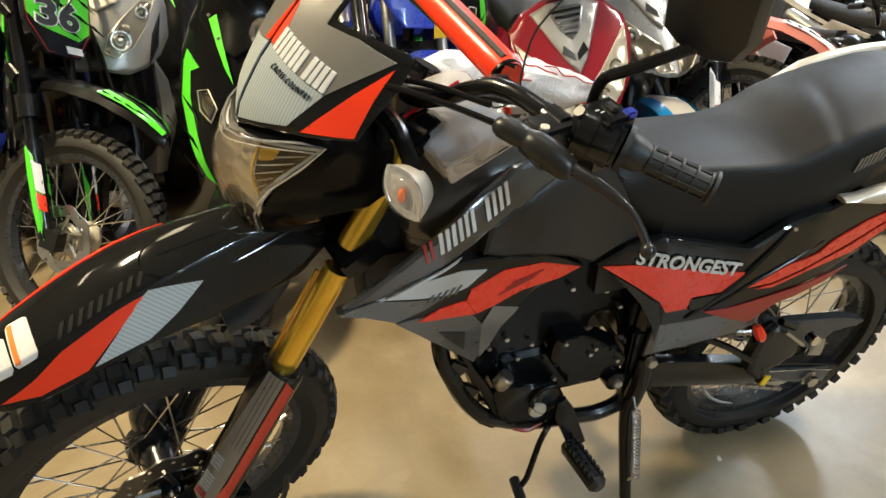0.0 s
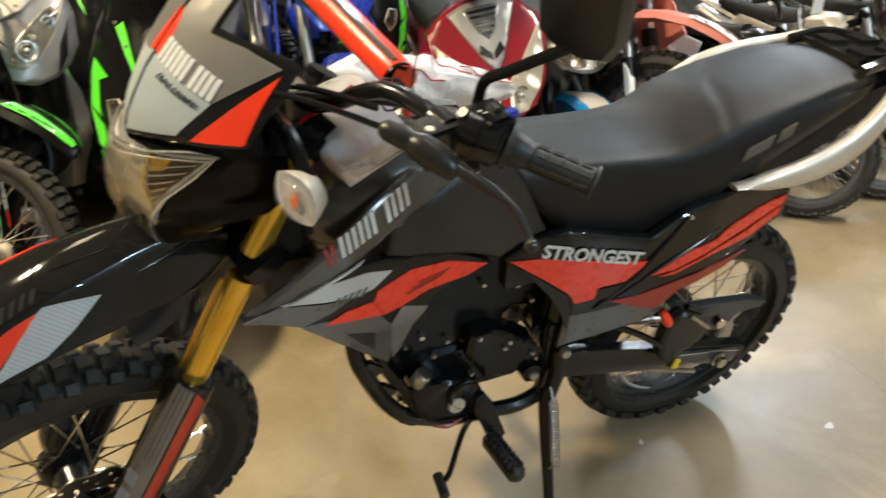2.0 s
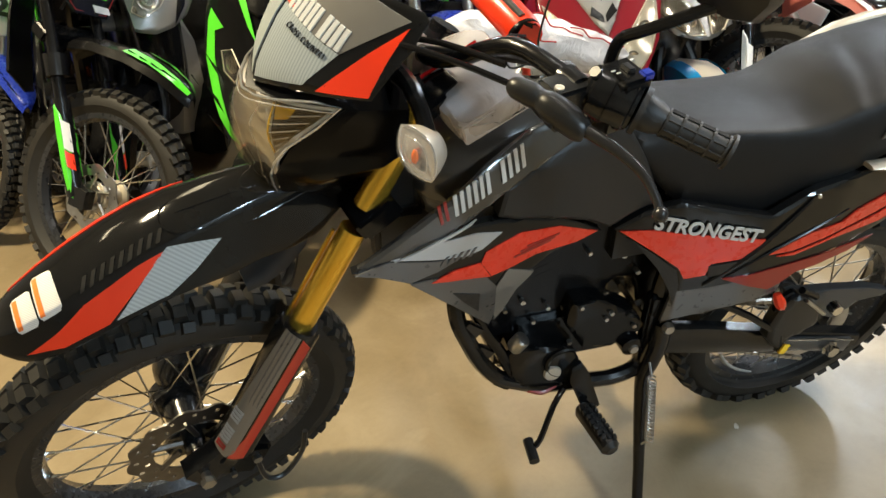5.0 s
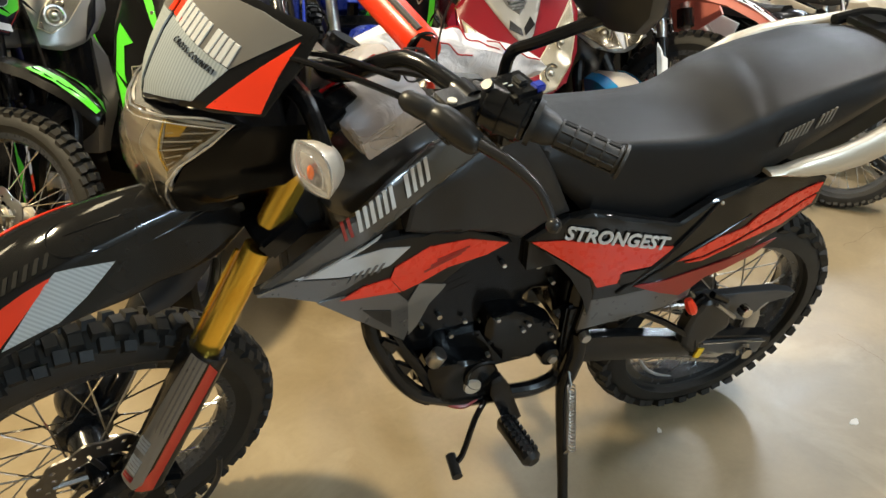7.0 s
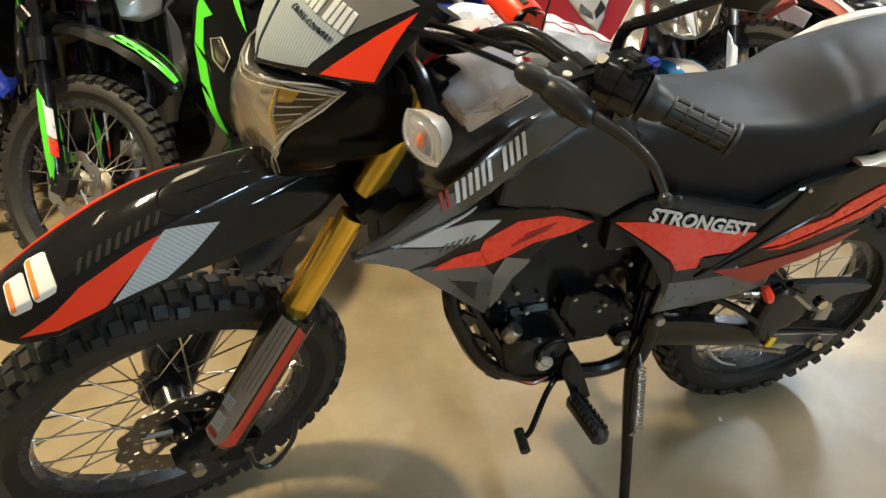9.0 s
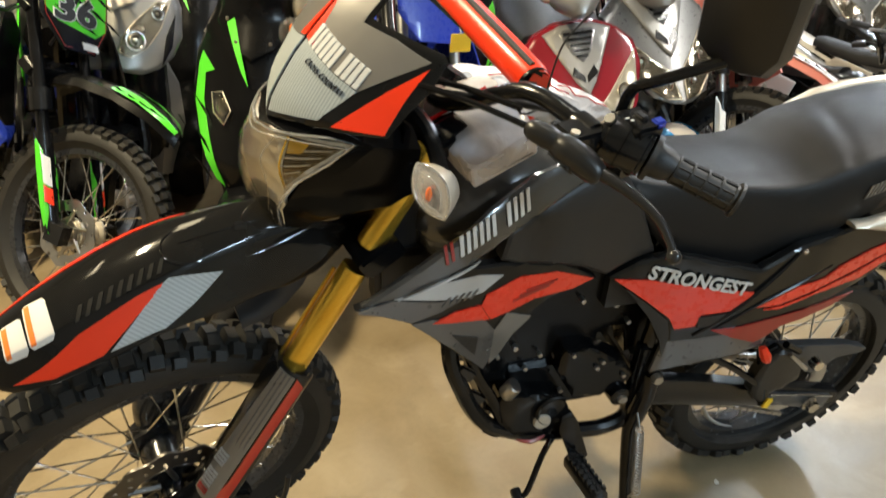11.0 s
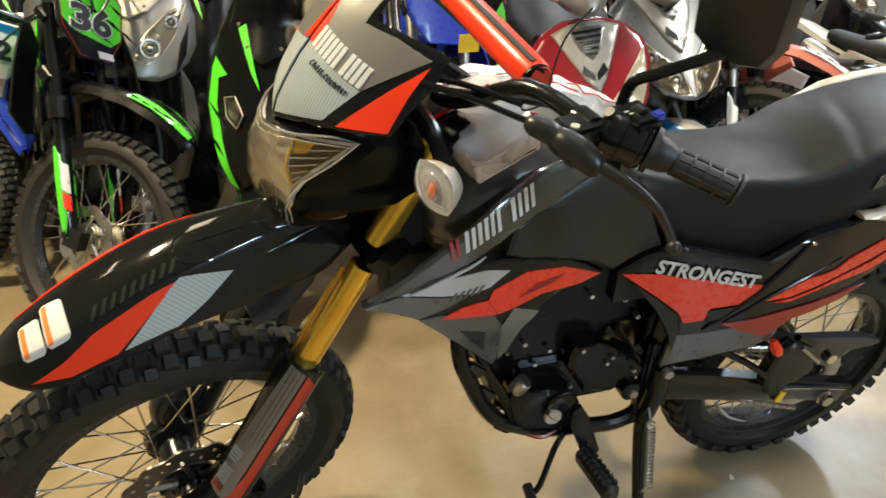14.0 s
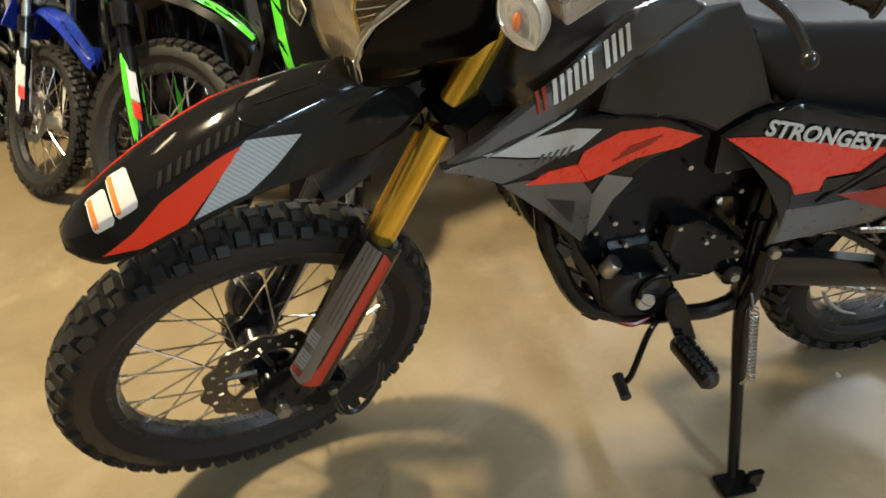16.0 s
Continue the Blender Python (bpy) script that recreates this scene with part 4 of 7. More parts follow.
# turn signals
for s in (-1, 1):
    c = Vector((-0.366, 0.235 * s, 1.080))
    ax = Vector((-0.84, 0.46 * s, 0.30)).normalized()
    across = ax.cross(Vector((0, 0, 1))).normalized()
    up = across.cross(ax)
    tilt = radians(46) * s
    d1, d2 = across * math.cos(tilt) + up * math.sin(tilt), up * math.cos(tilt) - across * math.sin(tilt)

    def almond(r, h, wide=0.62, tip=0.75, c=c, ax=ax, d1=d1, d2=d2):
        out = []
        for k in range(28):
            a = 2 * math.pi * k / 28
            out.append(c + ax * h + d1 * r * wide * math.cos(a) * abs(math.cos(a)) ** tip + d2 * r * 1.04 * math.sin(a))
        return out
    shape = ((0.006, -0.046, 0.8, 0.0), (0.018, -0.043, 0.8, 0.0), (0.027, -0.035, 0.78, 0.1), (0.033, -0.021, 0.72, 0.3), (0.0375, -0.006, 0.65, 0.6), (0.0395, 0.0, 0.62, 0.75), (0.038, 0.003, 0.62, 0.75), (0.034, -0.004, 0.62, 0.75), (0.018, -0.018, 0.62, 0.75), (0.004, -0.022, 0.62, 0.75))
    sig = part("turn_signal", Build().rings([almond(*q) for q in shape]).moved(STEER), "alloy", bike, "clear lens turn signal in a silver housing on a black stalk")
    flute = []
    for r, h in ((0.037, 0.001), (0.031, -0.007), (0.022, -0.012), (0.012, -0.015), (0.003, -0.016)):
        flute.append([p + ax * (0.0035 if k % 2 else -0.003) * (0.005 < r < 0.035) for k, p in enumerate(almond(r, h))])
    part("signal_reflector", Build().rings(flute).moved(STEER), "bowl", sig, sharp=10)
    lr = almond(0.0385, 0.002)
    part("signal_rim", Build().tube(lr + [lr[0]], 0.0017, 6, 1).moved(STEER), "clearedge", sig)
    inner = almond(0.026, 0.006, 0.55, 0.8)
    part("reflector_edge", Build().tube(inner + [inner[0]], 0.0008, 5, 1).moved(STEER), "clearedge", sig)
    part("signal_lens", Build().rings([almond(r, h) for r, h in ((0.039, 0.001), (0.036, 0.012), (0.026, 0.020), (0.012, 0.024), (0.001, 0.025))]).moved(STEER), "milky", sig)
    part("signal_bulb", Build().ball(c + ax * 0.004 - d2 * 0.002 + d1 * 0.004, 0.0062, (0.75, 0.75, 1.9)).moved(STEER), "amber", sig, "amber bulb")
    part("signal_stalk", Build().tube([(-0.33, 0.10 * s, 1.115), (-0.335, 0.16 * s, 1.120), c - ax * 0.030 + Vector((0, 0, 0.012))], [0.014, 0.012, 0.011], 10).moved(STEER), "deep", sig)

# bars and controls
bar_half = [(-0.262, 0.0, 1.098), (-0.262, -0.07, 1.10), (-0.245, -0.125, 1.125), (-0.215, -0.205, 1.178), (-0.185, -0.30, 1.172), (-0.120, -0.39, 1.152), (-0.070, -0.455, 1.136)]
handlebar = part("handlebar", Build().tube([Vector((x, -y, z)) for x, y, z in reversed(bar_half[1:])] + [Vector(p) for p in bar_half], 0.0125, 12, 4)
                 .tube([(-0.150, -0.15, 1.133), (-0.150, 0.17, 1.152)], 0.008, 10, 1).moved(STEER), "black", bike, "black handlebar with padded cross brace")
pad = Build().tube([(-0.140, -0.128, 1.136), (-0.137, -0.12, 1.137), (-0.135, 0.0, 1.150), (-0.132, 0.15, 1.166), (-0.131, 0.158, 1.167)], [0.021, 0.026, 0.0265, 0.026, 0.021], 16, 2)
padp = part("brace_pad", pad.moved(STEER), "red", handlebar, "red foam bar pad with a dark stripe")
part("pad_stripe", Build().tube([(-0.142, -0.120, 1.1595), (-0.140, 0.0, 1.1725), (-0.137, 0.15, 1.1885)], [0.006, 0.007, 0.006], 8, 2).moved(STEER), "charcoal", padp)
part("pad_end", Build().tube([(-0.1405, -0.131, 1.1355), (-0.140, -0.126, 1.136)], 0.0262, 16, 1).moved(STEER), "deep", padp)
for s in (-1, 1):
    g1 = Vector((-0.068, 0.458 * s, 1.136))
    g0 = g1 + (Vector((-0.165, 0.328 * s, 1.168)) - g1) * 0.70
    ax = (g1 - g0).normalized()
    grip = Build().tube([g0, g0 + ax * 0.004, g0 + ax * 0.02, g0 + ax * 0.03, g1 - ax * 0.003, g1], [0.022, 0.023, 0.021, 0.0165, 0.0165, 0.014], 20, 1)
    u = ax.orthogonal().normalized()
    w = ax.cross(u)
    L = (g1 - g0).length
    gp = part("grip", grip.moved(STEER), "grip", handlebar, "ribbed black rubber grip")
    for k in range(8):
        a = 2 * math.pi * k / 8
        o = (u * math.cos(a) + w * math.sin(a)) * 0.0172
        part("grip_rib", Build().tube([g0 + ax * 0.032 + o, g1 - ax * 0.006 + o], 0.0016, 5, 1).moved(STEER), "grip", gp)
    for k in range(5):
        t = 0.032 + (L - 0.040) * k / 4
        part("grip_ring", Build().lathe([(0.0165, t - 0.0015), (0.0186, t - 0.0015), (0.0186, t + 0.0015), (0.0165, t + 0.0015)], g0, ax, 20, loop=True).moved(STEER), "grip", gp)
    part("grip_flange", Build().lathe([(0.015, L - 0.004), (0.0225, L - 0.004), (0.0225, L), (0.015, L)], g0, ax, 20, loop=True).moved(STEER), "grip", gp)
    part("grip_flange", Build().lathe([(0.015, -0.004), (0.030, -0.004), (0.030, 0.003), (0.015, 0.003)], g0, ax, 20, loop=True).moved(STEER), "grip", gp)
    sw = part("switch_housing", Build().tube([g0 - ax * 0.072, g0 - ax * 0.066, g0 - ax * 0.040, g0 - ax * 0.010, g0 - ax * 0.005], [0.024, 0.032, 0.035, 0.033, 0.026], 18, 1)
              .box(g0 - ax * 0.036 + Vector((0.010, 0, 0.020)), (0.044, 0.052, 0.032)).box(g0 - ax * 0.036 + Vector((-0.004, 0, -0.022)), (0.040, 0.046, 0.030)).moved(STEER), "black", handlebar, "black switch housing", bevel=0.005)
    part("blue_switch", Build().box(g0 - ax * 0.016 + Vector((0.016, 0, 0.038)), (0.016, 0.014, 0.010)).moved(STEER), "blue", sw, bevel=0.002)
    part("switch_slider", Build().box(g0 - ax * 0.036 + Vector((0.012, 0, 0.038)), (0.012, 0.018, 0.007)).moved(STEER), "cable", sw, bevel=0.002)
    part("switch_button", Build().tube([g0 - ax * 0.052 + Vector((-0.012, 0, 0.026)), g0 - ax * 0.052 + Vector((-0.018, 0, 0.034))], 0.007, 12, 1).moved(STEER), "cable", sw)
    for k, (da, dx) in enumerate(((0.030, -0.004), (0.034, -0.004), (0.040, -0.005))):
        part("switch_mark", Build().box(g0 - ax * da + Vector((dx, 0, 0.0365)), (0.006, 0.0018, 0.0010)).moved(STEER), "letter", sw)
    part("housing_seam", Build().lathe([(0.0335, -0.001), (0.0362, -0.001), (0.0362, 0.001), (0.0335, 0.001)], g0 - ax * 0.040, ax, 22, loop=True).moved(STEER), "deep", sw)
    for da in (0.052, 0.020):
        part("housing_screw", Build().tube([g0 - ax * da + Vector((-0.022, 0, -0.034)), g0 - ax * da + Vector((-0.026, 0, -0.040))], 0.0045, 8, 1).moved(STEER), "steel", sw)
    pv = Vector((-0.212, 0.300 * s, 1.170))
    lever = part("lever_perch", Build().box(pv + Vector((0.004, 0.010 * s, -0.002)), (0.060, 0.044, 0.036)).box(pv + Vector((-0.028, 0.030 * s, -0.004)), (0.030, 0.050, 0.026)).tube([pv + Vector((0.02, -0.02 * s, 0)), pv + Vector((0.02, 0.02 * s, 0))], 0.02, 12, 1).moved(STEER), "black", handlebar, "black lever perch", bevel=0.004)
    part("perch_screw", Build().tube([pv + Vector((-0.014, 0.018 * s, 0.014)), pv + Vector((-0.014, 0.018 * s, 0.0180))], 0.0060, 10, 1).moved(STEER), "alloy", lever)
    part("lever_boot", Build().tube([pv + Vector((-0.060, -0.018 * s, 0.014)), pv + Vector((-0.056, -0.010 * s, 0.013)), pv + Vector((-0.046, 0.006 * s, 0.010)), pv + Vector((-0.040, 0.016 * s, 0.007)), pv + Vector((-0.034, 0.028 * s, 0.004)), pv + Vector((-0.024, 0.050 * s, -0.002)), pv + Vector((-0.016, 0.070 * s, -0.009)), pv + Vector((-0.013, 0.076 * s, -0.011))],
                                    [0.008, 0.0135, 0.0150, 0.0135, 0.0180, 0.0185, 0.0150, 0.0095], 14, 3).moved(STEER), "cable", lever, "soft rubber lever boot")
    part("cable_end", Build().tube([pv + Vector((-0.02, 0.048 * s, 0.006)), pv + Vector((-0.008, 0.066 * s, 0.004))], 0.004, 6, 1).moved(STEER), "chrome", lever)
    part("clutch_cable", Build().tube([pv + Vector((-0.060, -0.018 * s, 0.014)), pv + Vector((-0.10, -0.085 * s, 0.018)), pv + Vector((-0.15, -0.17 * s, 0.012)), pv + Vector((-0.17, -0.24 * s, -0.03)), pv + Vector((-0.14, -0.29 * s, -0.11))], 0.0042, 8, 5).moved(STEER), "frame", lever)
    part("lever_blade", Build().tube([pv + Vector((-0.018, 0.062 * s, -0.006)), pv + Vector((-0.010, 0.085 * s, -0.007)), pv + Vector((0.004, 0.118 * s, -0.014)), pv + Vector((0.015, 0.150 * s, -0.026)), pv + Vector((0.016, 0.176 * s, -0.042)), pv + Vector((0.013, 0.188 * s, -0.051))],
                                     [0.0085, 0.0080, 0.0068, 0.0058, 0.0052, 0.0052], 12, 4).ball(pv + Vector((0.013, 0.19 * s, -0.052)), 0.0095).moved(STEER), "lever", lever, "black lever blade with ball end")
    # mirror
    mb = pv + Vector((0.075, 0.0, 0.016))
    mc = Vector((-0.055, 0.37 * s, 1.345))
    stem = Build().tube([mb, mb + Vector((0.002, 0.006 * s, 0.035)), mb + Vector((0.02, 0.028 * s, 0.055)), mc + Vector((0.0, 0, -0.065))], [0.0085, 0.0075, 0.0075, 0.008], 10, 4)
    mir = part("mirror", stem.moved(STEER), "frame", handlebar, "black rear-view mirror on a bent stem")
    hd = []
    for k, (d, sc) in enumerate(((-0.03, 0.55), (-0.024, 0.86), (-0.01, 0.98), (0.0, 1.0), (0.006, 0.97))):
        hd.append([mc + Vector((d, 0.058 * sc * px, 0.085 * sc * pz)) for px, pz in ((-1, -0.55), (-0.75, -0.9), (-0.2, -1), (0.5, -0.92), (0.92, -0.7), (1, 0.2), (0.95, 0.8), (0.6, 1), (-0.5, 1), (-0.95, 0.85), (-1, 0.3))])
    part("mirror_head", Build().rings(hd).moved(Matrix.Translation(mc) @ Matrix.Rotation(radians(-20 * s), 4, "Z") @ Matrix.Rotation(radians(-12), 4, "Y") @ Matrix.Translation(-mc)).moved(STEER), "housing", mir)

# cables
cab = [[(-0.25, -0.24, 1.180), (-0.30, -0.13, 1.168), (-0.35, -0.03, 1.12), (-0.34, 0.02, 1.02)],
       [(-0.27, 0.26, 1.17), (-0.33, 0.14, 1.18), (-0.37, 0.02, 1.14), (-0.34, -0.03, 1.0)], [(-0.16, -0.27, 1.165), (-0.22, -0.16, 1.14), (-0.29, -0.05, 1.11), (-0.26, 0.0, 1.03)]]
for k, c in enumerate(cab):
    part("control_cable", Build().tube(c, 0.0045, 8, 5).moved(STEER), "cable" if k else "frame", handlebar)
part("instrument", Build().tube([(-0.345, 0.0, 1.13), (-0.325, 0.0, 1.16)], [0.055, 0.06], 20, 1).box((-0.335, 0, 1.14), (0.05, 0.15, 0.05)).moved(STEER), "black", handlebar, "black instrument cluster", bevel=0.006)
part("bar_clamp", Build().box((-0.262, 0, 1.085), (0.045, 0.11, 0.05)).moved(STEER), "steel", handlebar, "", bevel=0.006)
part("cable_tie", Build().tube([(-0.155, -0.150, 1.150), (-0.20, -0.165, 1.165), (-0.19, -0.17, 1.12), (-0.14, -0.16, 1.118), (-0.135, -0.155, 1.15), (-0.11, -0.14, 1.20), (-0.07, -0.14, 1.24)], 0.0016, 6, 5).moved(STEER), "cable", handlebar, "loose black cable tie")
part("steering_head", Build().box((-0.275, 0, 0.90), (0.11, 0.16, 0.24), Matrix.Rotation(radians(-28), 3, "Y")).box((-0.30, -0.06, 0.79), (0.09, 0.07, 0.12)).tube([(-0.30, 0.02, 0.80), (-0.36, 0.03, 0.83)], [0.035, 0.045], 14, 1), "matte", bike, "dark horn and wiring behind the fork", bevel=0.01)

# tank and side panels
def tank_w(x, z):
    return lerp(x, [-0.4, -0.23, -0.12, 0, 0.12], [0.205, 0.195, 0.165, 0.145, 0.115]) - 0.25 * max(0, z - 0.93)


def shroud_w(x, z):
    return lerp(x, [-0.4, -0.25, -0.1, 0.05], [0.21, 0.185, 0.15, 0.115]) - 0.25 * max(0, 0.72 - z)


def side_w(x, z):
    return lerp(x, [0.05, 0.2, 0.35, 0.5, 0.68], [0.10, 0.135, 0.16, 0.155, 0.13])


def left(fn):
    return lambda x, z, d: Vector((x, -fn(x, z) + d, z))


def both(name, outline, fn, thick, mat, parent, label="", lift=0.0, lip=0.004, grid=0.025):
    b = sheet(outline, left(fn), thick, grid, lip, lift)
    a = part(name, b, mat, parent, label)
    part(name, mirrored(b), mat, parent, label)
    return a


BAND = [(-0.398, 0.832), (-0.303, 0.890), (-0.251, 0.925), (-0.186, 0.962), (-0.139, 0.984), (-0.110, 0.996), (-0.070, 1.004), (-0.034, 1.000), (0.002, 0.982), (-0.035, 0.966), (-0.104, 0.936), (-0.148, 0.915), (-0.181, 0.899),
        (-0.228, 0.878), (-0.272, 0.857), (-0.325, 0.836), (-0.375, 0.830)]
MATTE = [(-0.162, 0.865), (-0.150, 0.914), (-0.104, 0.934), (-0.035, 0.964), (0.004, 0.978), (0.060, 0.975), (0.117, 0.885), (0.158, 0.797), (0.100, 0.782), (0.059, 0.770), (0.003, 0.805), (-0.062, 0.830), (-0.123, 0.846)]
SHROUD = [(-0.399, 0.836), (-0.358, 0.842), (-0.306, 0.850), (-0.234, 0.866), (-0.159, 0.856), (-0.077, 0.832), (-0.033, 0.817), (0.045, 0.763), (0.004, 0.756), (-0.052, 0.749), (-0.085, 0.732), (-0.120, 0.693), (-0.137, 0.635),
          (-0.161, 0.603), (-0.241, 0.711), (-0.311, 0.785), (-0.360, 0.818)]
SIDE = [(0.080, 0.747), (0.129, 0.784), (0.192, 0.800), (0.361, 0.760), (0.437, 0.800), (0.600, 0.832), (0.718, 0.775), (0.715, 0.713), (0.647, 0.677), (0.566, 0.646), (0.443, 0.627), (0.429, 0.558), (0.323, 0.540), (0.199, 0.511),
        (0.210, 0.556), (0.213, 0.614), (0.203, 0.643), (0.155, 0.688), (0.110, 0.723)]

tank_rings = []
for x, w, lo, hi in ((-0.30, 0.05, 0.86, 0.93), (-0.26, 0.11, 0.83, 0.975), (-0.20, 0.145, 0.82, 1.005), (-0.12, 0.145, 0.81, 1.02), (-0.04, 0.130, 0.80, 1.018), (0.03, 0.112, 0.80, 1.0), (0.09, 0.10, 0.79, 0.972), (0.13, 0.085, 0.78, 0.93)):
    tank_rings.append([Vector((x, w * a, lo + (hi - lo) * c)) for a, c in ((-0.55, 0), (-0.93, 0.12), (-0.96, 0.4), (-0.9, 0.65), (-0.72, 0.85), (-0.4, 0.97), (0, 1), (0.4, 0.97), (0.72, 0.85), (0.9, 0.65), (0.96, 0.4), (0.93, 0.12), (0.55, 0))])
tank = part("fuel_tank", Build().rings(tank_rings), "tankblack", bike, "charcoal fuel tank with matte black side covers", sharp=60)
part("filler_cap", Build().lathe([(0.002, 0.0), (0.036, 0.0), (0.036, 0.012), (0.028, 0.02), (0.002, 0.02)], (-0.06, 0, 1.015), (0, 0, 1), 24), "chrome", tank)
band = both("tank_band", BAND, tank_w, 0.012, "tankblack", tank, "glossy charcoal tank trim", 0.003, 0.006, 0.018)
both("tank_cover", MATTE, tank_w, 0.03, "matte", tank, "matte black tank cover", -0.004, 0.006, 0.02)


def on_left(fn, x0, z0, x1, z1, lift=0.002):
    du = Vector((x1 - x0, z1 - z0)).normalized()
    return lambda u, v, d: Vector((x0 + du.x * u - du.y * v, -fn(x0 + du.x * u - du.y * v, z0 + du.y * u + du.x * v) + d - lift, z0 + du.y * u + du.x * v))


marks([0.0062, 0.0060, 0.0064, 0.0064, 0.0060, 0.0062], 0.033, 0.0052, on_left(tank_w, -0.240, 0.903, -0.105, 0.957, 0.005), 0.28, "letter", band)
marks([0.0070, 0.0060, 0.0064, 0.0062], 0.033, 0.0058, on_left(tank_w, -0.162, 0.934, -0.06, 0.975, 0.005), 0.28, "letter", band)
marks([0.0050, 0.0050], 0.032, 0.005, on_left(tank_w, -0.262, 0.893, -0.105, 0.963, 0.005), 0.25, "darkred", band)

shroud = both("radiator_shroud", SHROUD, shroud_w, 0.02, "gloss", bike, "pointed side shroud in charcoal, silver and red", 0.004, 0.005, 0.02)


def decal(name, outline, fn, mat, parent, lift=0.0055, label=""):
    return part(name, sheet(outline, left(fn), 0.003, 0.02, 0.0, lift), mat, parent, label)


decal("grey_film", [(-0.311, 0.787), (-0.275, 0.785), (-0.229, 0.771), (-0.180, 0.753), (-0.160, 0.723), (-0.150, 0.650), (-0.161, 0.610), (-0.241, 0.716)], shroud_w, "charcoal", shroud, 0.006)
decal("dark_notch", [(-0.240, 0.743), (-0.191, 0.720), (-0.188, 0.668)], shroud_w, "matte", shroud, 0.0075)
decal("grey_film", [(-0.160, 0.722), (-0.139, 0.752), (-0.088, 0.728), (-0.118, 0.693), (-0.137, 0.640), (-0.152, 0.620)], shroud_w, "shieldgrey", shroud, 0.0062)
decal("red_film", [(-0.182, 0.804), (-0.119, 0.820), (-0.044, 0.806), (0.036, 0.767), (-0.007, 0.759), (-0.086, 0.764), (-0.139, 0.753), (-0.170, 0.750), (-0.190, 0.785)], shroud_w, "shaded_side_red", shroud, 0.006)
decal("red_film", [(-0.276, 0.778), (-0.238, 0.789), (-0.191, 0.786), (-0.172, 0.751), (-0.220, 0.764)], shroud_w, "shaded_side_red", shroud, 0.007)
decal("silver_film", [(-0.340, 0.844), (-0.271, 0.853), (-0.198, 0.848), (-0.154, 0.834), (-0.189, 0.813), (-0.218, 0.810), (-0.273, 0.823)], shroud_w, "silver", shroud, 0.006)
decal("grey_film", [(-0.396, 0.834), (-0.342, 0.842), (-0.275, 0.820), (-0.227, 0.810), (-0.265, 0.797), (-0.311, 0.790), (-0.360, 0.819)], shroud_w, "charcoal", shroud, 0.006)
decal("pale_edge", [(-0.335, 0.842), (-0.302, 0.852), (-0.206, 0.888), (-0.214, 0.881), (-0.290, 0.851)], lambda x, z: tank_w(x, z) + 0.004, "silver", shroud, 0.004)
for k in range(3):
    part("dark_stripe", sheet([(-0.13 + k * 0.012, 0.772 + k * 0.007), (-0.06 + k * 0.008, 0.782 + k * 0.004), (-0.06 + k * 0.008, 0.785 + k * 0.004), (-0.13 + k * 0.012, 0.776 + k * 0.007)], left(shroud_w), 0.003, 0.05, 0, 0.0072), "darkred", shroud)
for k in range(5):
    x = -0.262 + k * 0.012
    part("dark_stripe", sheet([(x, 0.808), (x + 0.005, 0.808), (x + 0.016, 0.822), (x + 0.011, 0.822)], left(shroud_w), 0.003, 0.05, 0, 0.0075), "charcoal", shroud)

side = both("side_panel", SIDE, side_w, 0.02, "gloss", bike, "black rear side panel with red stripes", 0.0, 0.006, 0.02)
decal("red_film", [(0.088, 0.746), (0.149, 0.746), (0.357, 0.712), (0.330, 0.672), (0.266, 0.663), (0.260, 0.636), (0.221, 0.630), (0.206, 0.657), (0.154, 0.698)], side_w, "shaded_side_red", side, 0.0034)
decal("red_film", [(0.372, 0.672), (0.460, 0.706), (0.525, 0.715), (0.555, 0.735), (0.628, 0.757), (0.706, 0.769), (0.700, 0.748), (0.60, 0.715), (0.53, 0.697), (0.43, 0.670)], side_w, "shaded_side_red", side, 0.0034)
decal("red_film", [(0.395, 0.663), (0.44, 0.665), (0.54, 0.692), (0.61, 0.708), (0.700, 0.742), (0.695, 0.722), (0.626, 0.690), (0.506, 0.678), (0.434, 0.658)], side_w, "shaded_side_red", side, 0.0034)
decal("deep_red_film", [(0.295, 0.624), (0.454, 0.638), (0.628, 0.655), (0.572, 0.632), (0.455, 0.612), (0.423, 0.590), (0.401, 0.580)], side_w, "darkred", side, 0.0034)
decal("grey_inset", [(0.115, 0.722), (0.158, 0.690), (0.205, 0.650), (0.216, 0.612), (0.213, 0.556), (0.20, 0.60), (0.17, 0.655)], side_w, "matte", side, 0.002)
decal("dark_inset", [(0.262, 0.658), (0.33, 0.668), (0.30, 0.640), (0.265, 0.632)], side_w, "matte", side, 0.0048)
part("lettering", letters("STRONGEST", 0.040, on_left(side_w, 0.143, 0.752, 0.357, 0.705, 0.0042), stretch=0.90, bold=0.0011), "letter", side, "white printed word")
part("panel_crease", Build().tube([Vector((x, -side_w(x, z) - 0.002, z)) for x, z in ((0.262, 0.610), (0.295, 0.640), (0.348, 0.694), (0.40, 0.748), (0.436, 0.792))], [0.002, 0.004, 0.005, 0.004, 0.002], 6, 3), "gloss", side)
part("panel_crease", Build().tube([Vector((x, -side_w(x, z) - 0.001, z)) for x, z in ((0.30, 0.625), (0.36, 0.668), (0.46, 0.712), (0.53, 0.742))], [0.001, 0.003, 0.003, 0.001], 6, 3), "gloss", side)
part("panel_bolt", Build().ball((0.437, -0.165, 0.795), 0.005), "chrome", side)
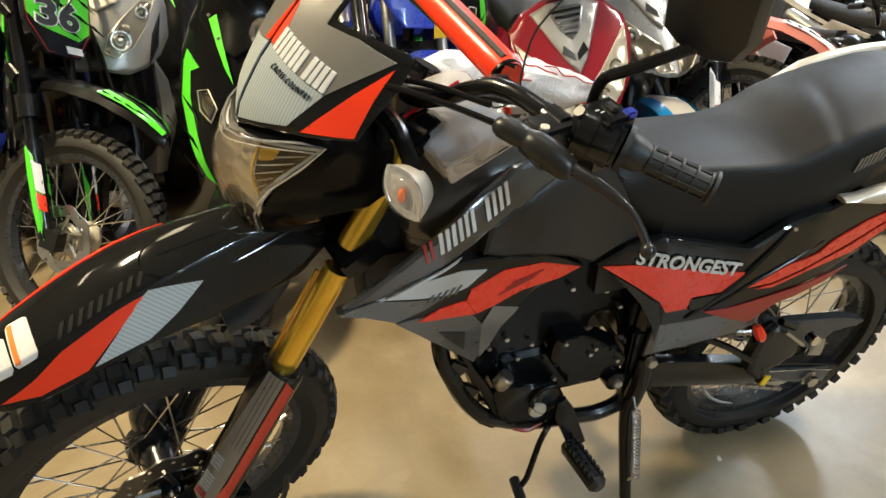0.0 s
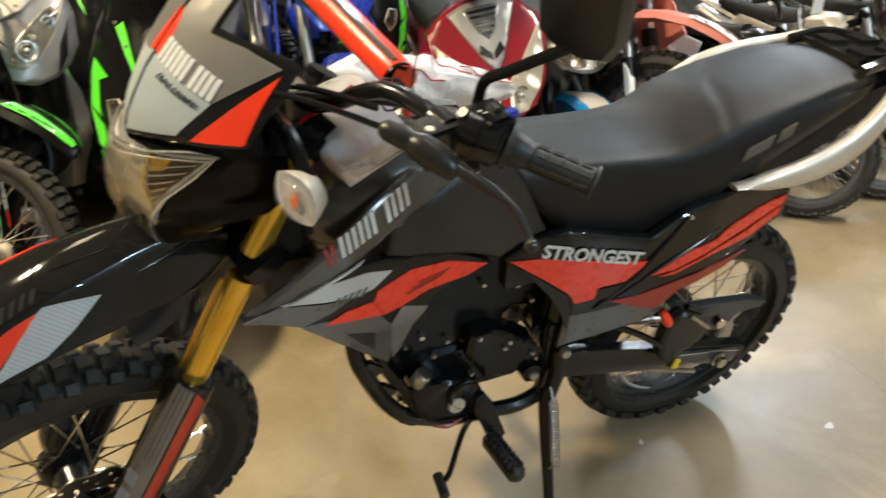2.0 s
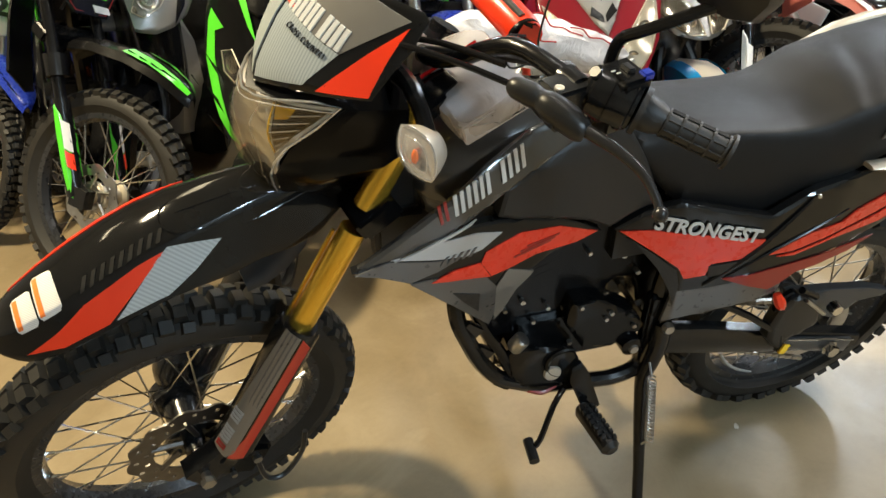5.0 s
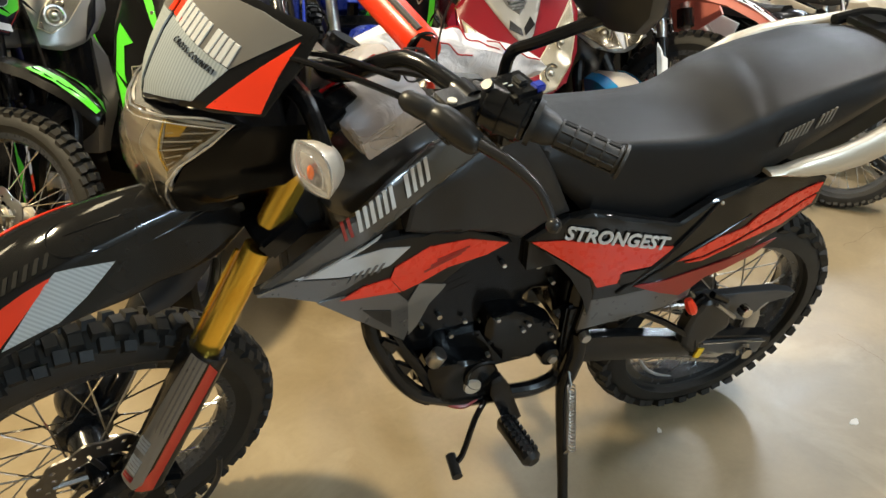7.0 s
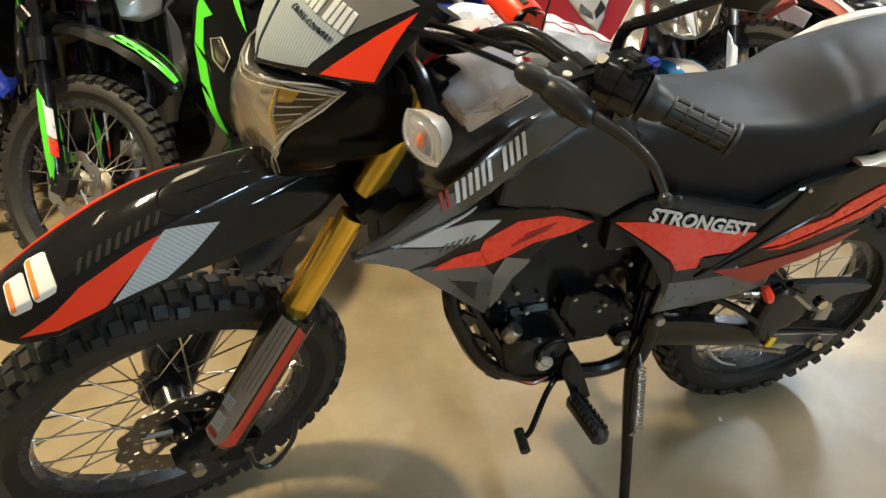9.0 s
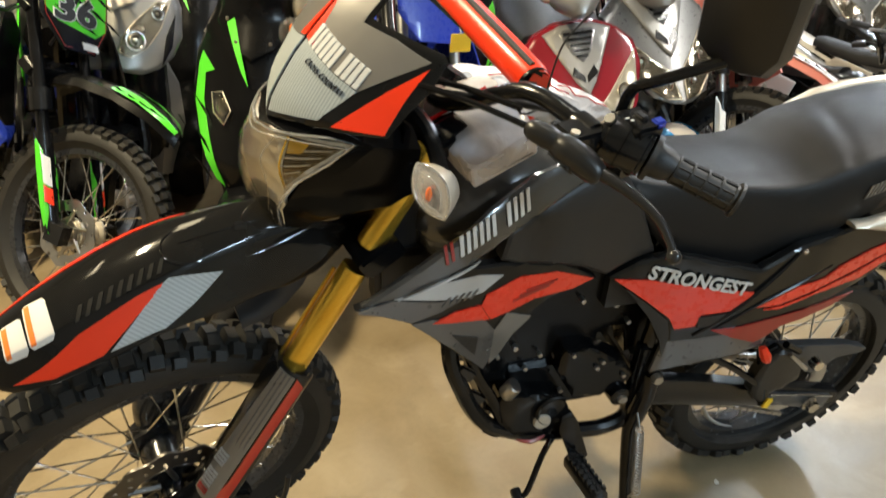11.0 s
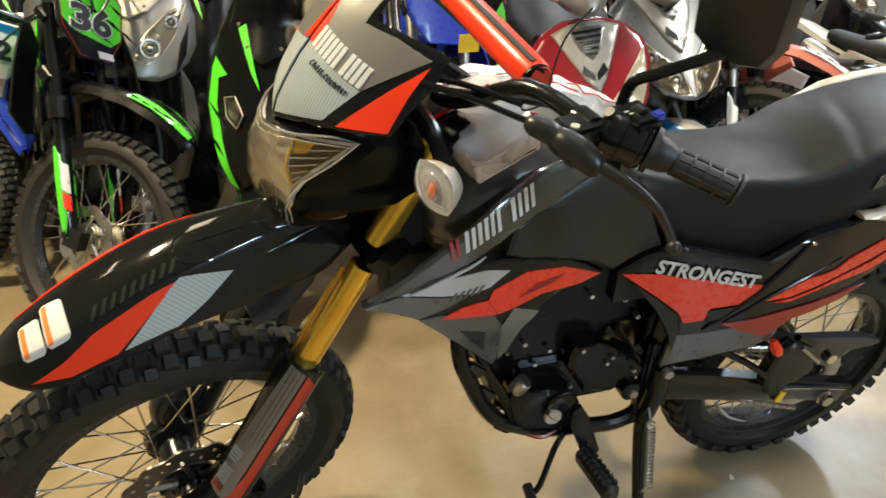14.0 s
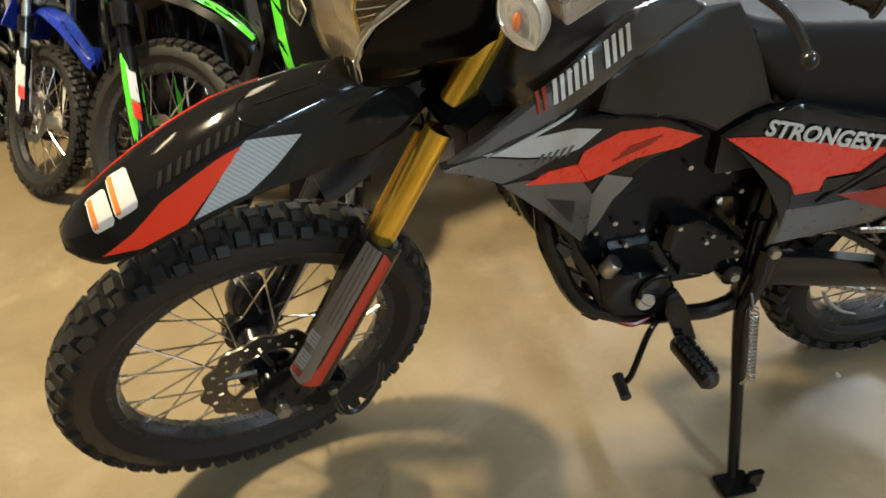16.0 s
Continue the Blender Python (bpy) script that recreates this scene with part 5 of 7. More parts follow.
part("cover_lower", sheet([(0.21, 0.60), (0.20, 0.515), (0.33, 0.545), (0.43, 0.565), (0.44, 0.625), (0.33, 0.615), (0.27, 0.605)], left(side_w), 0.01, 0.02, 0.005, 0.001), "charcoal", side)

# seat
S_X = [0.045, 0.08, 0.13, 0.20, 0.28, 0.37, 0.43, 0.47, 0.51, 0.62, 0.75, 0.86, 0.93]
S_TOP = [0.975, 0.952, 0.938, 0.929, 0.924, 0.918, 0.924, 0.942, 0.966, 0.988, 1.004, 1.003, 0.975]
S_EDGE = [0.968, 0.942, 0.926, 0.916, 0.909, 0.902, 0.904, 0.918, 0.939, 0.964, 0.985, 0.986, 0.962]
S_LOW = [0.955, 0.910, 0.850, 0.775, 0.745, 0.740, 0.762, 0.790, 0.812, 0.865, 0.920, 0.948, 0.955]
S_W = [0.07, 0.09, 0.10, 0.106, 0.112, 0.120, 0.127, 0.132, 0.136, 0.138, 0.130, 0.108, 0.065]


def eased(x, ys):
    """The profile through S_X with its corners rounded off."""
    return sum(lerp(x + k * 0.01, S_X, ys) for k in (-2, -1, 0, 1, 2)) / 5


sr = []
for x in np.linspace(0.045, 0.93, 120):
    t, e, lo, w = eased(x, S_TOP), eased(x, S_EDGE), eased(x, S_LOW), eased(x, S_W)
    ring = [(-1.0, lo), (-1.045, lo + (e - lo) * 0.35), (-1.03, lo + (e - lo) * 0.75), (-0.99, e - 0.014), (-0.965, e - 0.003), (-0.925, e + 0.004), (-0.85, e + (t - e) * 0.26), (-0.66, e + (t - e) * 0.62), (-0.4, e + (t - e) * 0.88), (-0.15, e + (t - e) * 0.985)]
    ring = ring + [(0, t)] + [(-a, b) for a, b in reversed(ring)]
    sr.append([Vector((x, w * a, z - (0.0042 * math.exp(-((x - 0.562 - 0.048 * a) / 0.013) ** 2) * min(1, max(0, (1.02 - abs(a)) / 0.12)) * (0.75 - 0.25 * a)))) for a, z in ring])
seat = part("seat", Build().rings(sr), "vinyl", bike, "long black vinyl seat with a raised pillion step", sharp=80)
marks([0.0045, 0.0045, 0.0045, 0.0050, 0.0050, 0.0045, 0.0045], 0.024, 0.0038, lambda u, v, d: Vector((0.545 + u, -0.1445 + d - 0.02 * v, 0.882 + 0.34 * u + v)), 0.3, "shieldgrey", seat)
marks([0.0048, 0.0042, 0.0048, 0.0045], 0.024, 0.0042, lambda u, v, d: Vector((0.617 + u, -0.1445 + d + 0.02 * u, 0.907 + 0.34 * u + v)), 0.3, "shieldgrey", seat)
RAIL = ([(0.535, 0.832, 0.005, 0.150), (0.565, 0.834, 0.008, 0.158), (0.60, 0.838, 0.018, 0.165), (0.665, 0.843, 0.026, 0.170), (0.72, 0.852, 0.030, 0.170), (0.775, 0.868, 0.034, 0.168), (0.825, 0.897, 0.037, 0.165), (0.865, 0.932, 0.037, 0.158), (0.892, 0.970, 0.032, 0.146), (0.903, 1.010, 0.016, 0.130), (0.905, 1.022, 0.008, 0.115)],
        [(0.50, 0.868, 0.006, 0.145), (0.54, 0.897, 0.009, 0.152), (0.58, 0.922, 0.011, 0.156), (0.65, 0.952, 0.013, 0.158), (0.72, 0.966, 0.014, 0.158), (0.80, 0.972, 0.015, 0.156), (0.86, 0.974, 0.016, 0.150), (0.90, 0.982, 0.015, 0.138), (0.915, 0.995, 0.010, 0.120)])
for s, rail in ((-1, RAIL[0]), (1, RAIL[1])):
    gr = []
    for i in range(len(rail) * 3 - 2):
        k, f = min(i // 3, len(rail) - 2), i / 3 - min(i // 3, len(rail) - 2)
        f = f if k else f
        x, z, h, yy = [p + (q - p) * f for p, q in zip(rail[k], rail[k + 1])]
        gr.append([Vector((x + h * dx * 0.4, s * (yy + dy), z + h * dz)) for dx, dy, dz in ((0, -0.014, -0.9), (0.2, -0.002, -1.0), (0.3, 0.008, -0.8), (0, 0.013, 0), (-0.3, 0.008, 0.85), (-0.35, -0.002, 1.0), (-0.3, -0.012, 0.9), (0, -0.018, 0))])
    part("grab_rail", Build().rings(gr), "alloy", bike, "pale gold metal grab rail", sharp=70)
part("tail_rack", Build().tube([(0.84, -0.095, 1.0), (0.92, -0.09, 1.008), (1.0, -0.075, 0.992), (1.06, -0.035, 0.972), (1.06, 0.035, 0.972), (1.0, 0.075, 0.992), (0.92, 0.09, 1.008), (0.84, 0.095, 1.0)], 0.012, 8, 4).box((0.935, 0, 0.998), (0.17, 0.15, 0.012), Matrix.Rotation(radians(6), 3, "Y")), "gloss", bike, "black tail rack")
for px_, py_ in ((0.90, -0.045), (0.90, 0.045), (0.985, -0.04), (0.985, 0.04)):
    part("rack_pad", Build().box((px_, py_, 1.008 - 0.10 * (px_ - 0.90)), (0.060, 0.055, 0.014), Matrix.Rotation(radians(6), 3, "Y")), "gloss", bike, bevel=0.004)
part("rack_bolt", Build().ball((0.945, -0.06, 1.008), 0.006), "chrome", bike)
part("tail_fender", Build().rings([[Vector((x, w * a, z + h * c)) for a, c in ((-1, -1), (-0.9, 0), (0, 0.35), (0.9, 0), (1, -1), (0.8, -0.6), (0, -0.2), (-0.8, -0.6))]
                                   for x, z, w, h in ((0.55, 0.78, 0.10, 0.05), (0.68, 0.84, 0.10, 0.05), (0.80, 0.90, 0.10, 0.05), (0.90, 0.945, 0.095, 0.05), (1.0, 0.955, 0.085, 0.05), (1.07, 0.945, 0.07, 0.04), (1.10, 0.925, 0.05, 0.03))]), "black", bike, "black rear fender")
part("tail_lamp", Build().box((1.09, 0, 0.925), (0.03, 0.09, 0.035)), "redlens", bike, "red tail lamp", bevel=0.006)

# frame, engine, exhaust
chassis = part("chassis", Build().tube([(-0.26, 0, 0.94), (-0.10, 0, 0.86), (0.10, 0, 0.80), (0.22, 0, 0.74)], 0.022, 10, 3), "frame", bike, "black tubular steel frame with engine cradle")
for s in (-1, 1):
    part("cradle_tube", Build().tube([(-0.24, 0.03 * s, 0.86), (-0.21, 0.07 * s, 0.68), (-0.208, 0.10 * s, 0.60), (-0.19, 0.115 * s, 0.545), (-0.165, 0.115 * s, 0.485), (-0.13, 0.115 * s, 0.432), (-0.09, 0.115 * s, 0.405), (-0.03, 0.115 * s, 0.378), (0.07, 0.115 * s, 0.362), (0.145, 0.115 * s, 0.358),
                                     (0.195 + (0.05 if s > 0 else 0), 0.11 * s, 0.395), (0.205 + (0.08 if s > 0 else 0), 0.10 * s, 0.58), (0.23, 0.09 * s, 0.72)], 0.0165, 10, 4), "frame", chassis)
    part("cradle_brace", Build().tube([(-0.185, 0.085 * s, 0.64), (-0.160, 0.105 * s, 0.565), (-0.128, 0.112 * s, 0.505), (-0.098, 0.114 * s, 0.435), (-0.075, 0.114 * s, 0.395)], 0.012, 8, 3), "frame", chassis)
    for gx, gz in ((-0.182, 0.575), (-0.158, 0.508), (-0.112, 0.407)):
        part("cradle_gusset", Build().box((gx, 0.113 * s, gz), (0.046, 0.012, 0.030), Matrix.Rotation(radians(40), 3, "Y")), "frame", chassis, bevel=0.005)
    part("seat_rail", Build().tube([(0.16, 0.10 * s, 0.74), (0.40, 0.10 * s, 0.80), (0.72, 0.09 * s, 0.90)], 0.013, 8, 3), "frame", chassis)
    part("rail_strut", Build().tube([(0.22, 0.10 * s, 0.56), (0.40, 0.11 * s, 0.68), (0.58, 0.10 * s, 0.84)], 0.011, 8, 3), "frame", chassis)
part("pivot_plate", Build().box((0.205, -0.105, 0.47), (0.05, 0.03, 0.20)), "frame", chassis, bevel=0.006)
eng = Build()
eng.box((0.02, 0.0, 0.475), (0.22, 0.17, 0.13)).box((-0.07, 0, 0.455), (0.10, 0.15, 0.11))
engine = part("engine", eng, "engine", bike, "black air-cooled single-cylinder engine", bevel=0.01)
part("flywheel_cover", sheet([(-0.107, 0.500), (-0.112, 0.478), (-0.109, 0.452), (-0.100, 0.425), (-0.084, 0.400), (-0.058, 0.380), (-0.028, 0.370), (0.004, 0.376), (0.026, 0.392), (0.041, 0.415), (0.043, 0.440), (0.032, 0.464), (0.014, 0.484), (-0.008, 0.492), (-0.034, 0.498), (-0.062, 0.502), (-0.086, 0.508)],
                              lambda x, z, d: Vector((x, -0.132 + d + 0.9 * max(0, math.hypot(x + 0.030, z - 0.440) - 0.045) ** 1.5 + 1.2 * max(0, 0.020 - abs(math.hypot(x - 0.004, z - 0.446) - 0.036)) * 0.12, z)), 0.09, 0.010, 0.009), "engine", engine, "rounded glossy black flywheel cover")
part("cover_ring", Build().lathe([(0.030, -0.1335), (0.036, -0.1365), (0.040, -0.1335), (0.036, -0.128)], (0.004, 0, 0.452), sides=32, arc=200, start=150, loop=True), "engine", engine)
cover = [(0.012, 0.525), (0.014, 0.560), (0.022, 0.583), (0.06, 0.584), (0.088, 0.573), (0.118, 0.550), (0.145, 0.533), (0.170, 0.512), (0.178, 0.490), (0.168, 0.466), (0.117, 0.440), (0.053, 0.457)]
part("gear_cover", sheet(cover, lambda x, z, d: Vector((x, -0.112 + d * (1 if d > 0.02 else 1) + 0.25 * (z - 0.52) ** 2, z)), 0.06, 0.02, 0.010), "engine", engine, "black gearbox side cover")
part("gear_boss", Build().lathe([(0.004, -0.09), (0.024, -0.09), (0.022, -0.124), (0.016, -0.128), (0.004, -0.128)], (0.155, 0, 0.447), sides=24), "engine", engine)
part("boss_cap", Build().lathe([(0.001, -0.133), (0.009, -0.133), (0.011, -0.126), (0.001, -0.126)], (0.157, 0, 0.446), sides=16), "steel", engine)
ctr, tilt = Vector((-0.065, 0, 0.60)), Matrix.Rotation(radians(-18), 3, "Y")
cylinder = part("cylinder", Build().box(ctr, (0.09, 0.09, 0.17), tilt), "deep", engine, "finned black cylinder")
for k in range(9):
    part("fin", Build().box(ctr + tilt @ Vector((0, 0, -0.065 + k * 0.017)), (0.125, 0.125, 0.006), tilt), "deep", cylinder)
part("cylinder_head", Build().box(ctr + tilt @ Vector((0, 0, 0.115)), (0.12, 0.12, 0.075), tilt), "deep", engine, bevel=0.01)
part("cover_cap", Build().lathe([(0.002, -0.139), (0.017, -0.139), (0.019, -0.133), (0.002, -0.133)], (-0.018, 0, 0.428), sides=20).moved(Matrix.Translation((0, 0.003, 0))), "alloy", engine, "pale oval timing cap")
part("tensioner_cap", Build().tube([(-0.098, -0.114, 0.503), (-0.096, -0.115, 0.506), (-0.084, -0.119, 0.528), (-0.082, -0.120, 0.531)], [0.014, 0.0165, 0.0165, 0.014], 18, 1), "steel", engine, "bright steel tensioner cap")
part("red_trim", Build().tube([(-0.068, -0.122, 0.386), (-0.035, -0.128, 0.372), (-0.005, -0.124, 0.380)], 0.007, 6, 3), "darkred", engine)
for bx, bz, by in ((-0.092, 0.485, 0.108), (0.018, 0.49, 0.115), (0.026, 0.42, 0.115), (-0.05, 0.535, 0.085), (0.035, 0.575, 0.112), (0.09, 0.535, 0.115), (0.10, 0.548, 0.115), (0.155, 0.50, 0.114), (-0.11, 0.60, 0.075), (-0.02, 0.56, 0.08)):
    part("engine_bolt", Build().lathe([(0.001, -by - 0.005), (0.0048, -by - 0.005), (0.0048, -by + 0.004), (0.001, -by + 0.004)], (bx, 0, bz), sides=6), "steel", engine)
# black sheet added to fill the dark gap between shroud and engine
part("gap_filler", sheet([(-0.16, 0.57), (-0.13, 0.66), (-0.06, 0.74), (0.06, 0.76), (0.15, 0.73), (0.25, 0.60), (0.235, 0.51), (0.205, 0.515), (0.184, 0.508), (0.176, 0.544), (0.164, 0.580), (0.132, 0.586), (0.112, 0.572), (0.104, 0.505), (0.056, 0.485), (-0.042, 0.49), (-0.13, 0.50)],
                          lambda x, z, d: Vector((x, -0.062 + d - 0.10 * max(0, 0.62 - z) * (x < 0.1), z)), 0.05, 0.04, 0.006), "deep", engine, "black sheet filling the dark gap round the engine")
# steel bolts; the second, at (0.056, 0.674), stands in for a reflected glint
for bx, bz, r_ in ((0.129, 0.655, 0.0065), (0.056, 0.674, 0.005), (0.165, 0.605, 0.005), (-0.07, 0.58, 0.0055), (0.017, 0.545, 0.006), (-0.105, 0.565, 0.0045)):
    part("bolt_or_glint", Build().lathe([(0.001, -0.078), (r_, -0.078), (r_, -0.05), (0.001, -0.05)], (bx, 0, bz), sides=6), "steel", engine)
part("airbox", Build().box((0.16, 0, 0.69), (0.16, 0.16, 0.11)), "matte", chassis, "", bevel=0.02)
part("carburettor", Build().tube([(0.02, 0, 0.62), (0.10, 0, 0.645)], 0.03, 16, 1).box((0.06, 0, 0.60), (0.05, 0.05, 0.07)), "engine", engine, "", bevel=0.005)
part("exhaust_pipe", Build().tube([(-0.10, 0.04, 0.62), (-0.13, 0.09, 0.58), (-0.13, 0.12, 0.46), (-0.08, 0.125, 0.40), (0.13, 0.13, 0.40), (0.24, 0.14, 0.56), (0.30, 0.14, 0.62)], 0.019, 12, 4), "frame", bike, "black exhaust header")
part("muffler", Build().tube([(0.30, 0.15, 0.62), (0.40, 0.17, 0.68), (0.72, 0.18, 0.82), (0.76, 0.18, 0.84)], [0.025, 0.05, 0.052, 0.03], 18, 1), "alloy", bike, "muffler under the tail")
shift = part("shift_lever", Build().tube([(0.01, -0.135, 0.375), (-0.02, -0.16, 0.36), (-0.055, -0.19, 0.30), (-0.075, -0.195, 0.285)], 0.0065, 8, 3), "frame", bike, "black gear shift lever")
part("shift_tip", Build().tube([(-0.075, -0.175, 0.287), (-0.078, -0.225, 0.282)], 0.011, 10, 1), "cable", shift)
for s in (-1, 1):
    pegr = part("footpeg_bracket", sheet([(0.010, 0.415), (0.016, 0.445), (0.036, 0.452), (0.050, 0.430), (0.074, 0.350), (0.052, 0.338), (0.034, 0.352)], lambda x, z, d, s=s: Vector((x + 0.006, s * (0.135 + 0.32 * (0.46 - z) - d), z - 0.008)), 0.012, 0.03, 0.003), "frame", bike, "black steel footpeg bracket plate")
    peg = Build()
    a, b_ = Vector((0.04, 0.165 * s, 0.345)), Vector((0.06, 0.275 * s, 0.335))
    peg.tube([a, a + (b_ - a) * 0.1, b_ - (b_ - a) * 0.08, b_], [0.014, 0.021, 0.021, 0.012], 10, 1, flat=1.0)
    for k in range(7):
        for q in (-1, 0, 1):
            peg.box(a + (b_ - a) * (0.15 + 0.115 * k) + Vector((0.012 * q, 0, 0.019)), (0.007, 0.008, 0.008))
    part("footpeg", peg, "cable", pegr, "black rubber footpeg with blocks")

# swingarm, chain, rear fittings, stand
sw_ = Build()
for s in (-1, 1):
    sw_.rings([[Vector((x, 0.10 * s + 0.017 * a, z + h * c)) for a, c in ((-1, -0.8), (-0.8, -1), (0.8, -1), (1, -0.8), (1, 0.8), (0.8, 1), (-0.8, 1), (-1, 0.8))] for x, z, h in ((0.20, 0.44, 0.034), (0.34, 0.405, 0.036), (0.52, 0.355, 0.032), (0.70, 0.312, 0.024), (0.755, 0.30, 0.02))])
sw_.tube([(0.24, -0.09, 0.44), (0.24, 0.09, 0.44)], 0.025, 10, 1)
swing = part("swingarm", sw_, "black", bike, "black swingarm carrying the rear wheel")
part("chain_adjuster", sheet([(0.530, 0.352), (0.540, 0.371), (0.640, 0.346), (0.726, 0.323), (0.716, 0.286), (0.690, 0.296), (0.660, 0.300), (0.600, 0.318)], lambda x, z, d: Vector((x, -0.128 + d, z)), 0.010, 0.04, 0.003), "guardgrey", swing)
# chrome line added as the highlight along the plate's top edge
part("adjuster_glint", Build().tube([(0.540, -0.129, 0.371), (0.640, -0.129, 0.347), (0.726, -0.129, 0.324)], 0.0022, 6, 2), "chrome", swing, "bright line in place of an edge highlight")
part("axle_nut", Build().lathe([(0.001, -0.15), (0.015, -0.15), (0.015, -0.135), (0.020, -0.135), (0.020, -0.13), (0.001, -0.13)], REAR, sides=6), "chrome", swing, "bright axle nut")
GUARD = [(0.503, 0.508), (0.521, 0.508), (0.622, 0.494), (0.708, 0.479), (0.768, 0.457)]
guard_ = part("chain_guard", sheet(GUARD + [(0.764, 0.448), (0.752, 0.445), (0.695, 0.442), (0.675, 0.426), (0.655, 0.412), (0.641, 0.406), (0.622, 0.414), (0.603, 0.430), (0.546, 0.487)], lambda x, z, d: Vector((x, -0.121 + d, z)), 0.006, 0.02, 0.003), "guardgrey", swing, "grey-black plastic chain guard")
part("guard_flange", Build().rings([[Vector((x, y, z + dz)) for y, dz in ((-0.1222, 0.0), (-0.120, 0.0018), (-0.098, 0.0), (-0.098, -0.003), (-0.1222, -0.003))] for x, z in GUARD]), "guardgrey", guard_, sharp=20)
ch = Build()
for k in range(46):
    t = k / 45
    for z0, z1 in ((0.50, 0.415), (0.405, 0.222)):
        p = Vector((0.20 + 0.46 * t, -0.071, z0 + (z1 - z0) * t))
        ch.box(p, (0.009, 0.010 if k % 2 else 0.007, 0.009), Matrix.Rotation(radians(12), 3, "Y"))
tagged(part("drive_chain", ch, "steel", bike, "steel drive chain"), kind="stuff")
rear_peg = part("pillion_bracket", Build().tube([(0.30, -0.12, 0.545), (0.40, -0.14, 0.49), (0.485, -0.15, 0.425)], 0.008, 8, 2).tube([(0.47, -0.125, 0.51), (0.485, -0.15, 0.425), (0.50, -0.15, 0.375)], 0.010, 8, 2).tube([(0.50, -0.15, 0.545), (0.545, -0.147, 0.515)], 0.008, 8, 2), "frame", bike, "black pillion peg bracket")
part("bracket_strut", Build().tube([(0.507, -0.164, 0.527), (0.569, -0.160, 0.472)], [0.004, 0.005], 8, 1), "steel", rear_peg, "bright steel strut")
part("strut_bolt", Build().lathe([(0.001, -0.162), (0.012, -0.162), (0.014, -0.155), (0.014, -0.142), (0.001, -0.142)], (0.603, 0, 0.472), sides=12), "chrome", rear_peg)
part("peg_sticker", Build().box((0.500, -0.163, 0.388), (0.016, 0.004, 0.026), Matrix.Rotation(radians(20), 3, "Y")), "yellow", rear_peg, "yellow sticker on the peg end")
part("pillion_peg", sheet([(0.496, 0.535), (0.522, 0.520), (0.566, 0.478), (0.573, 0.440), (0.540, 0.424), (0.503, 0.410), (0.508, 0.377), (0.480, 0.390), (0.458, 0.415), (0.453, 0.457), (0.462, 0.500), (0.478, 0.526)], lambda x, z, d: Vector((x, -0.160 + d + 1.4 * (x - 0.51) ** 2, z)), 0.030, 0.015, 0.008), "cable", rear_peg, "folded black rubber pillion peg")
part("red_clip", Build().tube([(0.425, -0.165, 0.565), (0.432, -0.172, 0.548), (0.442, -0.17, 0.532)], [0.008, 0.012, 0.009], 8, 2), "red", rear_peg, "small red rubber plug")
part("bracket_plate", sheet([(0.486, 0.540), (0.505, 0.523), (0.572, 0.462), (0.560, 0.440), (0.520, 0.400), (0.510, 0.372), (0.482, 0.380), (0.460, 0.410), (0.462, 0.467), (0.455, 0.520)], lambda x, z, d: Vector((x, -0.146 + d, z)), 0.012, 0.04, 0.004), "deep", rear_peg, "black cast pillion bracket")
# silver arc laid on the dark rim as its lower-left highlight
part("rim_highlight", Build().tube([(0.450, -0.062, 0.275), (0.475, -0.064, 0.235), (0.515, -0.065, 0.200), (0.56, -0.066, 0.178)], [0.004, 0.008, 0.008, 0.004], 8, 3, flat=0.5).moved(RHUB), "silver", rw)
part("shock_spring", Build().tube([(0.25 + 0.02 * math.cos(k * 0.9) + 0.0012 * k, 0.02 * math.sin(k * 0.9), 0.47 + 0.0045 * k) for k in range(46)], 0.004, 6, 1), "frame", bike, "rear shock spring")
st = Build().tube([(0.215, -0.118, 0.50), (0.212, -0.122, 0.44), (0.200, -0.126, 0.385), (0.19, -0.138, 0.33), (0.172, -0.222, 0.16), (0.150, -0.298, 0.030)], [0.021, 0.023, 0.020, 0.015, 0.012, 0.0115], 12, 3)
stand = part("side_stand", st, "frame", bike, "black side stand holding the motorcycle up")
part("stand_foot", Build().box((0.146, -0.308, 0.044), (0.070, 0.055, 0.010), Matrix.Rotation(radians(-6.5), 3, "X")).box((0.176, -0.320, 0.068), (0.034, 0.012, 0.050)), "frame", stand, "", bevel=0.003)
coil = []
for k in range(18 * 10 + 1):
    f, a = k / 180, 2 * math.pi * k / 10
    coil.append(Vector((0.190 - 0.012 * f, -0.166 - 0.056 * f, 0.388 - 0.125 * f)) + Vector((0.0088 * math.cos(a), 0.0080 * math.sin(a), 0.0030 * math.sin(a))))
part("stand_pivot", Build().lathe([(0.001, -0.152), (0.010, -0.152), (0.012, -0.146), (0.012, -0.138), (0.001, -0.138)], (0.214, 0, 0.505), sides=8), "steel", stand)
part("stand_spring", Build().tube(coil, 0.0021, 5, 1)
     .tube([(0.194, -0.140, 0.408), (0.190, -0.164, 0.389)], 0.0025, 6, 1).tube([(0.178, -0.222, 0.263), (0.177, -0.205, 0.225)], 0.0025, 6, 1), "springsteel", stand, "bright steel return spring")

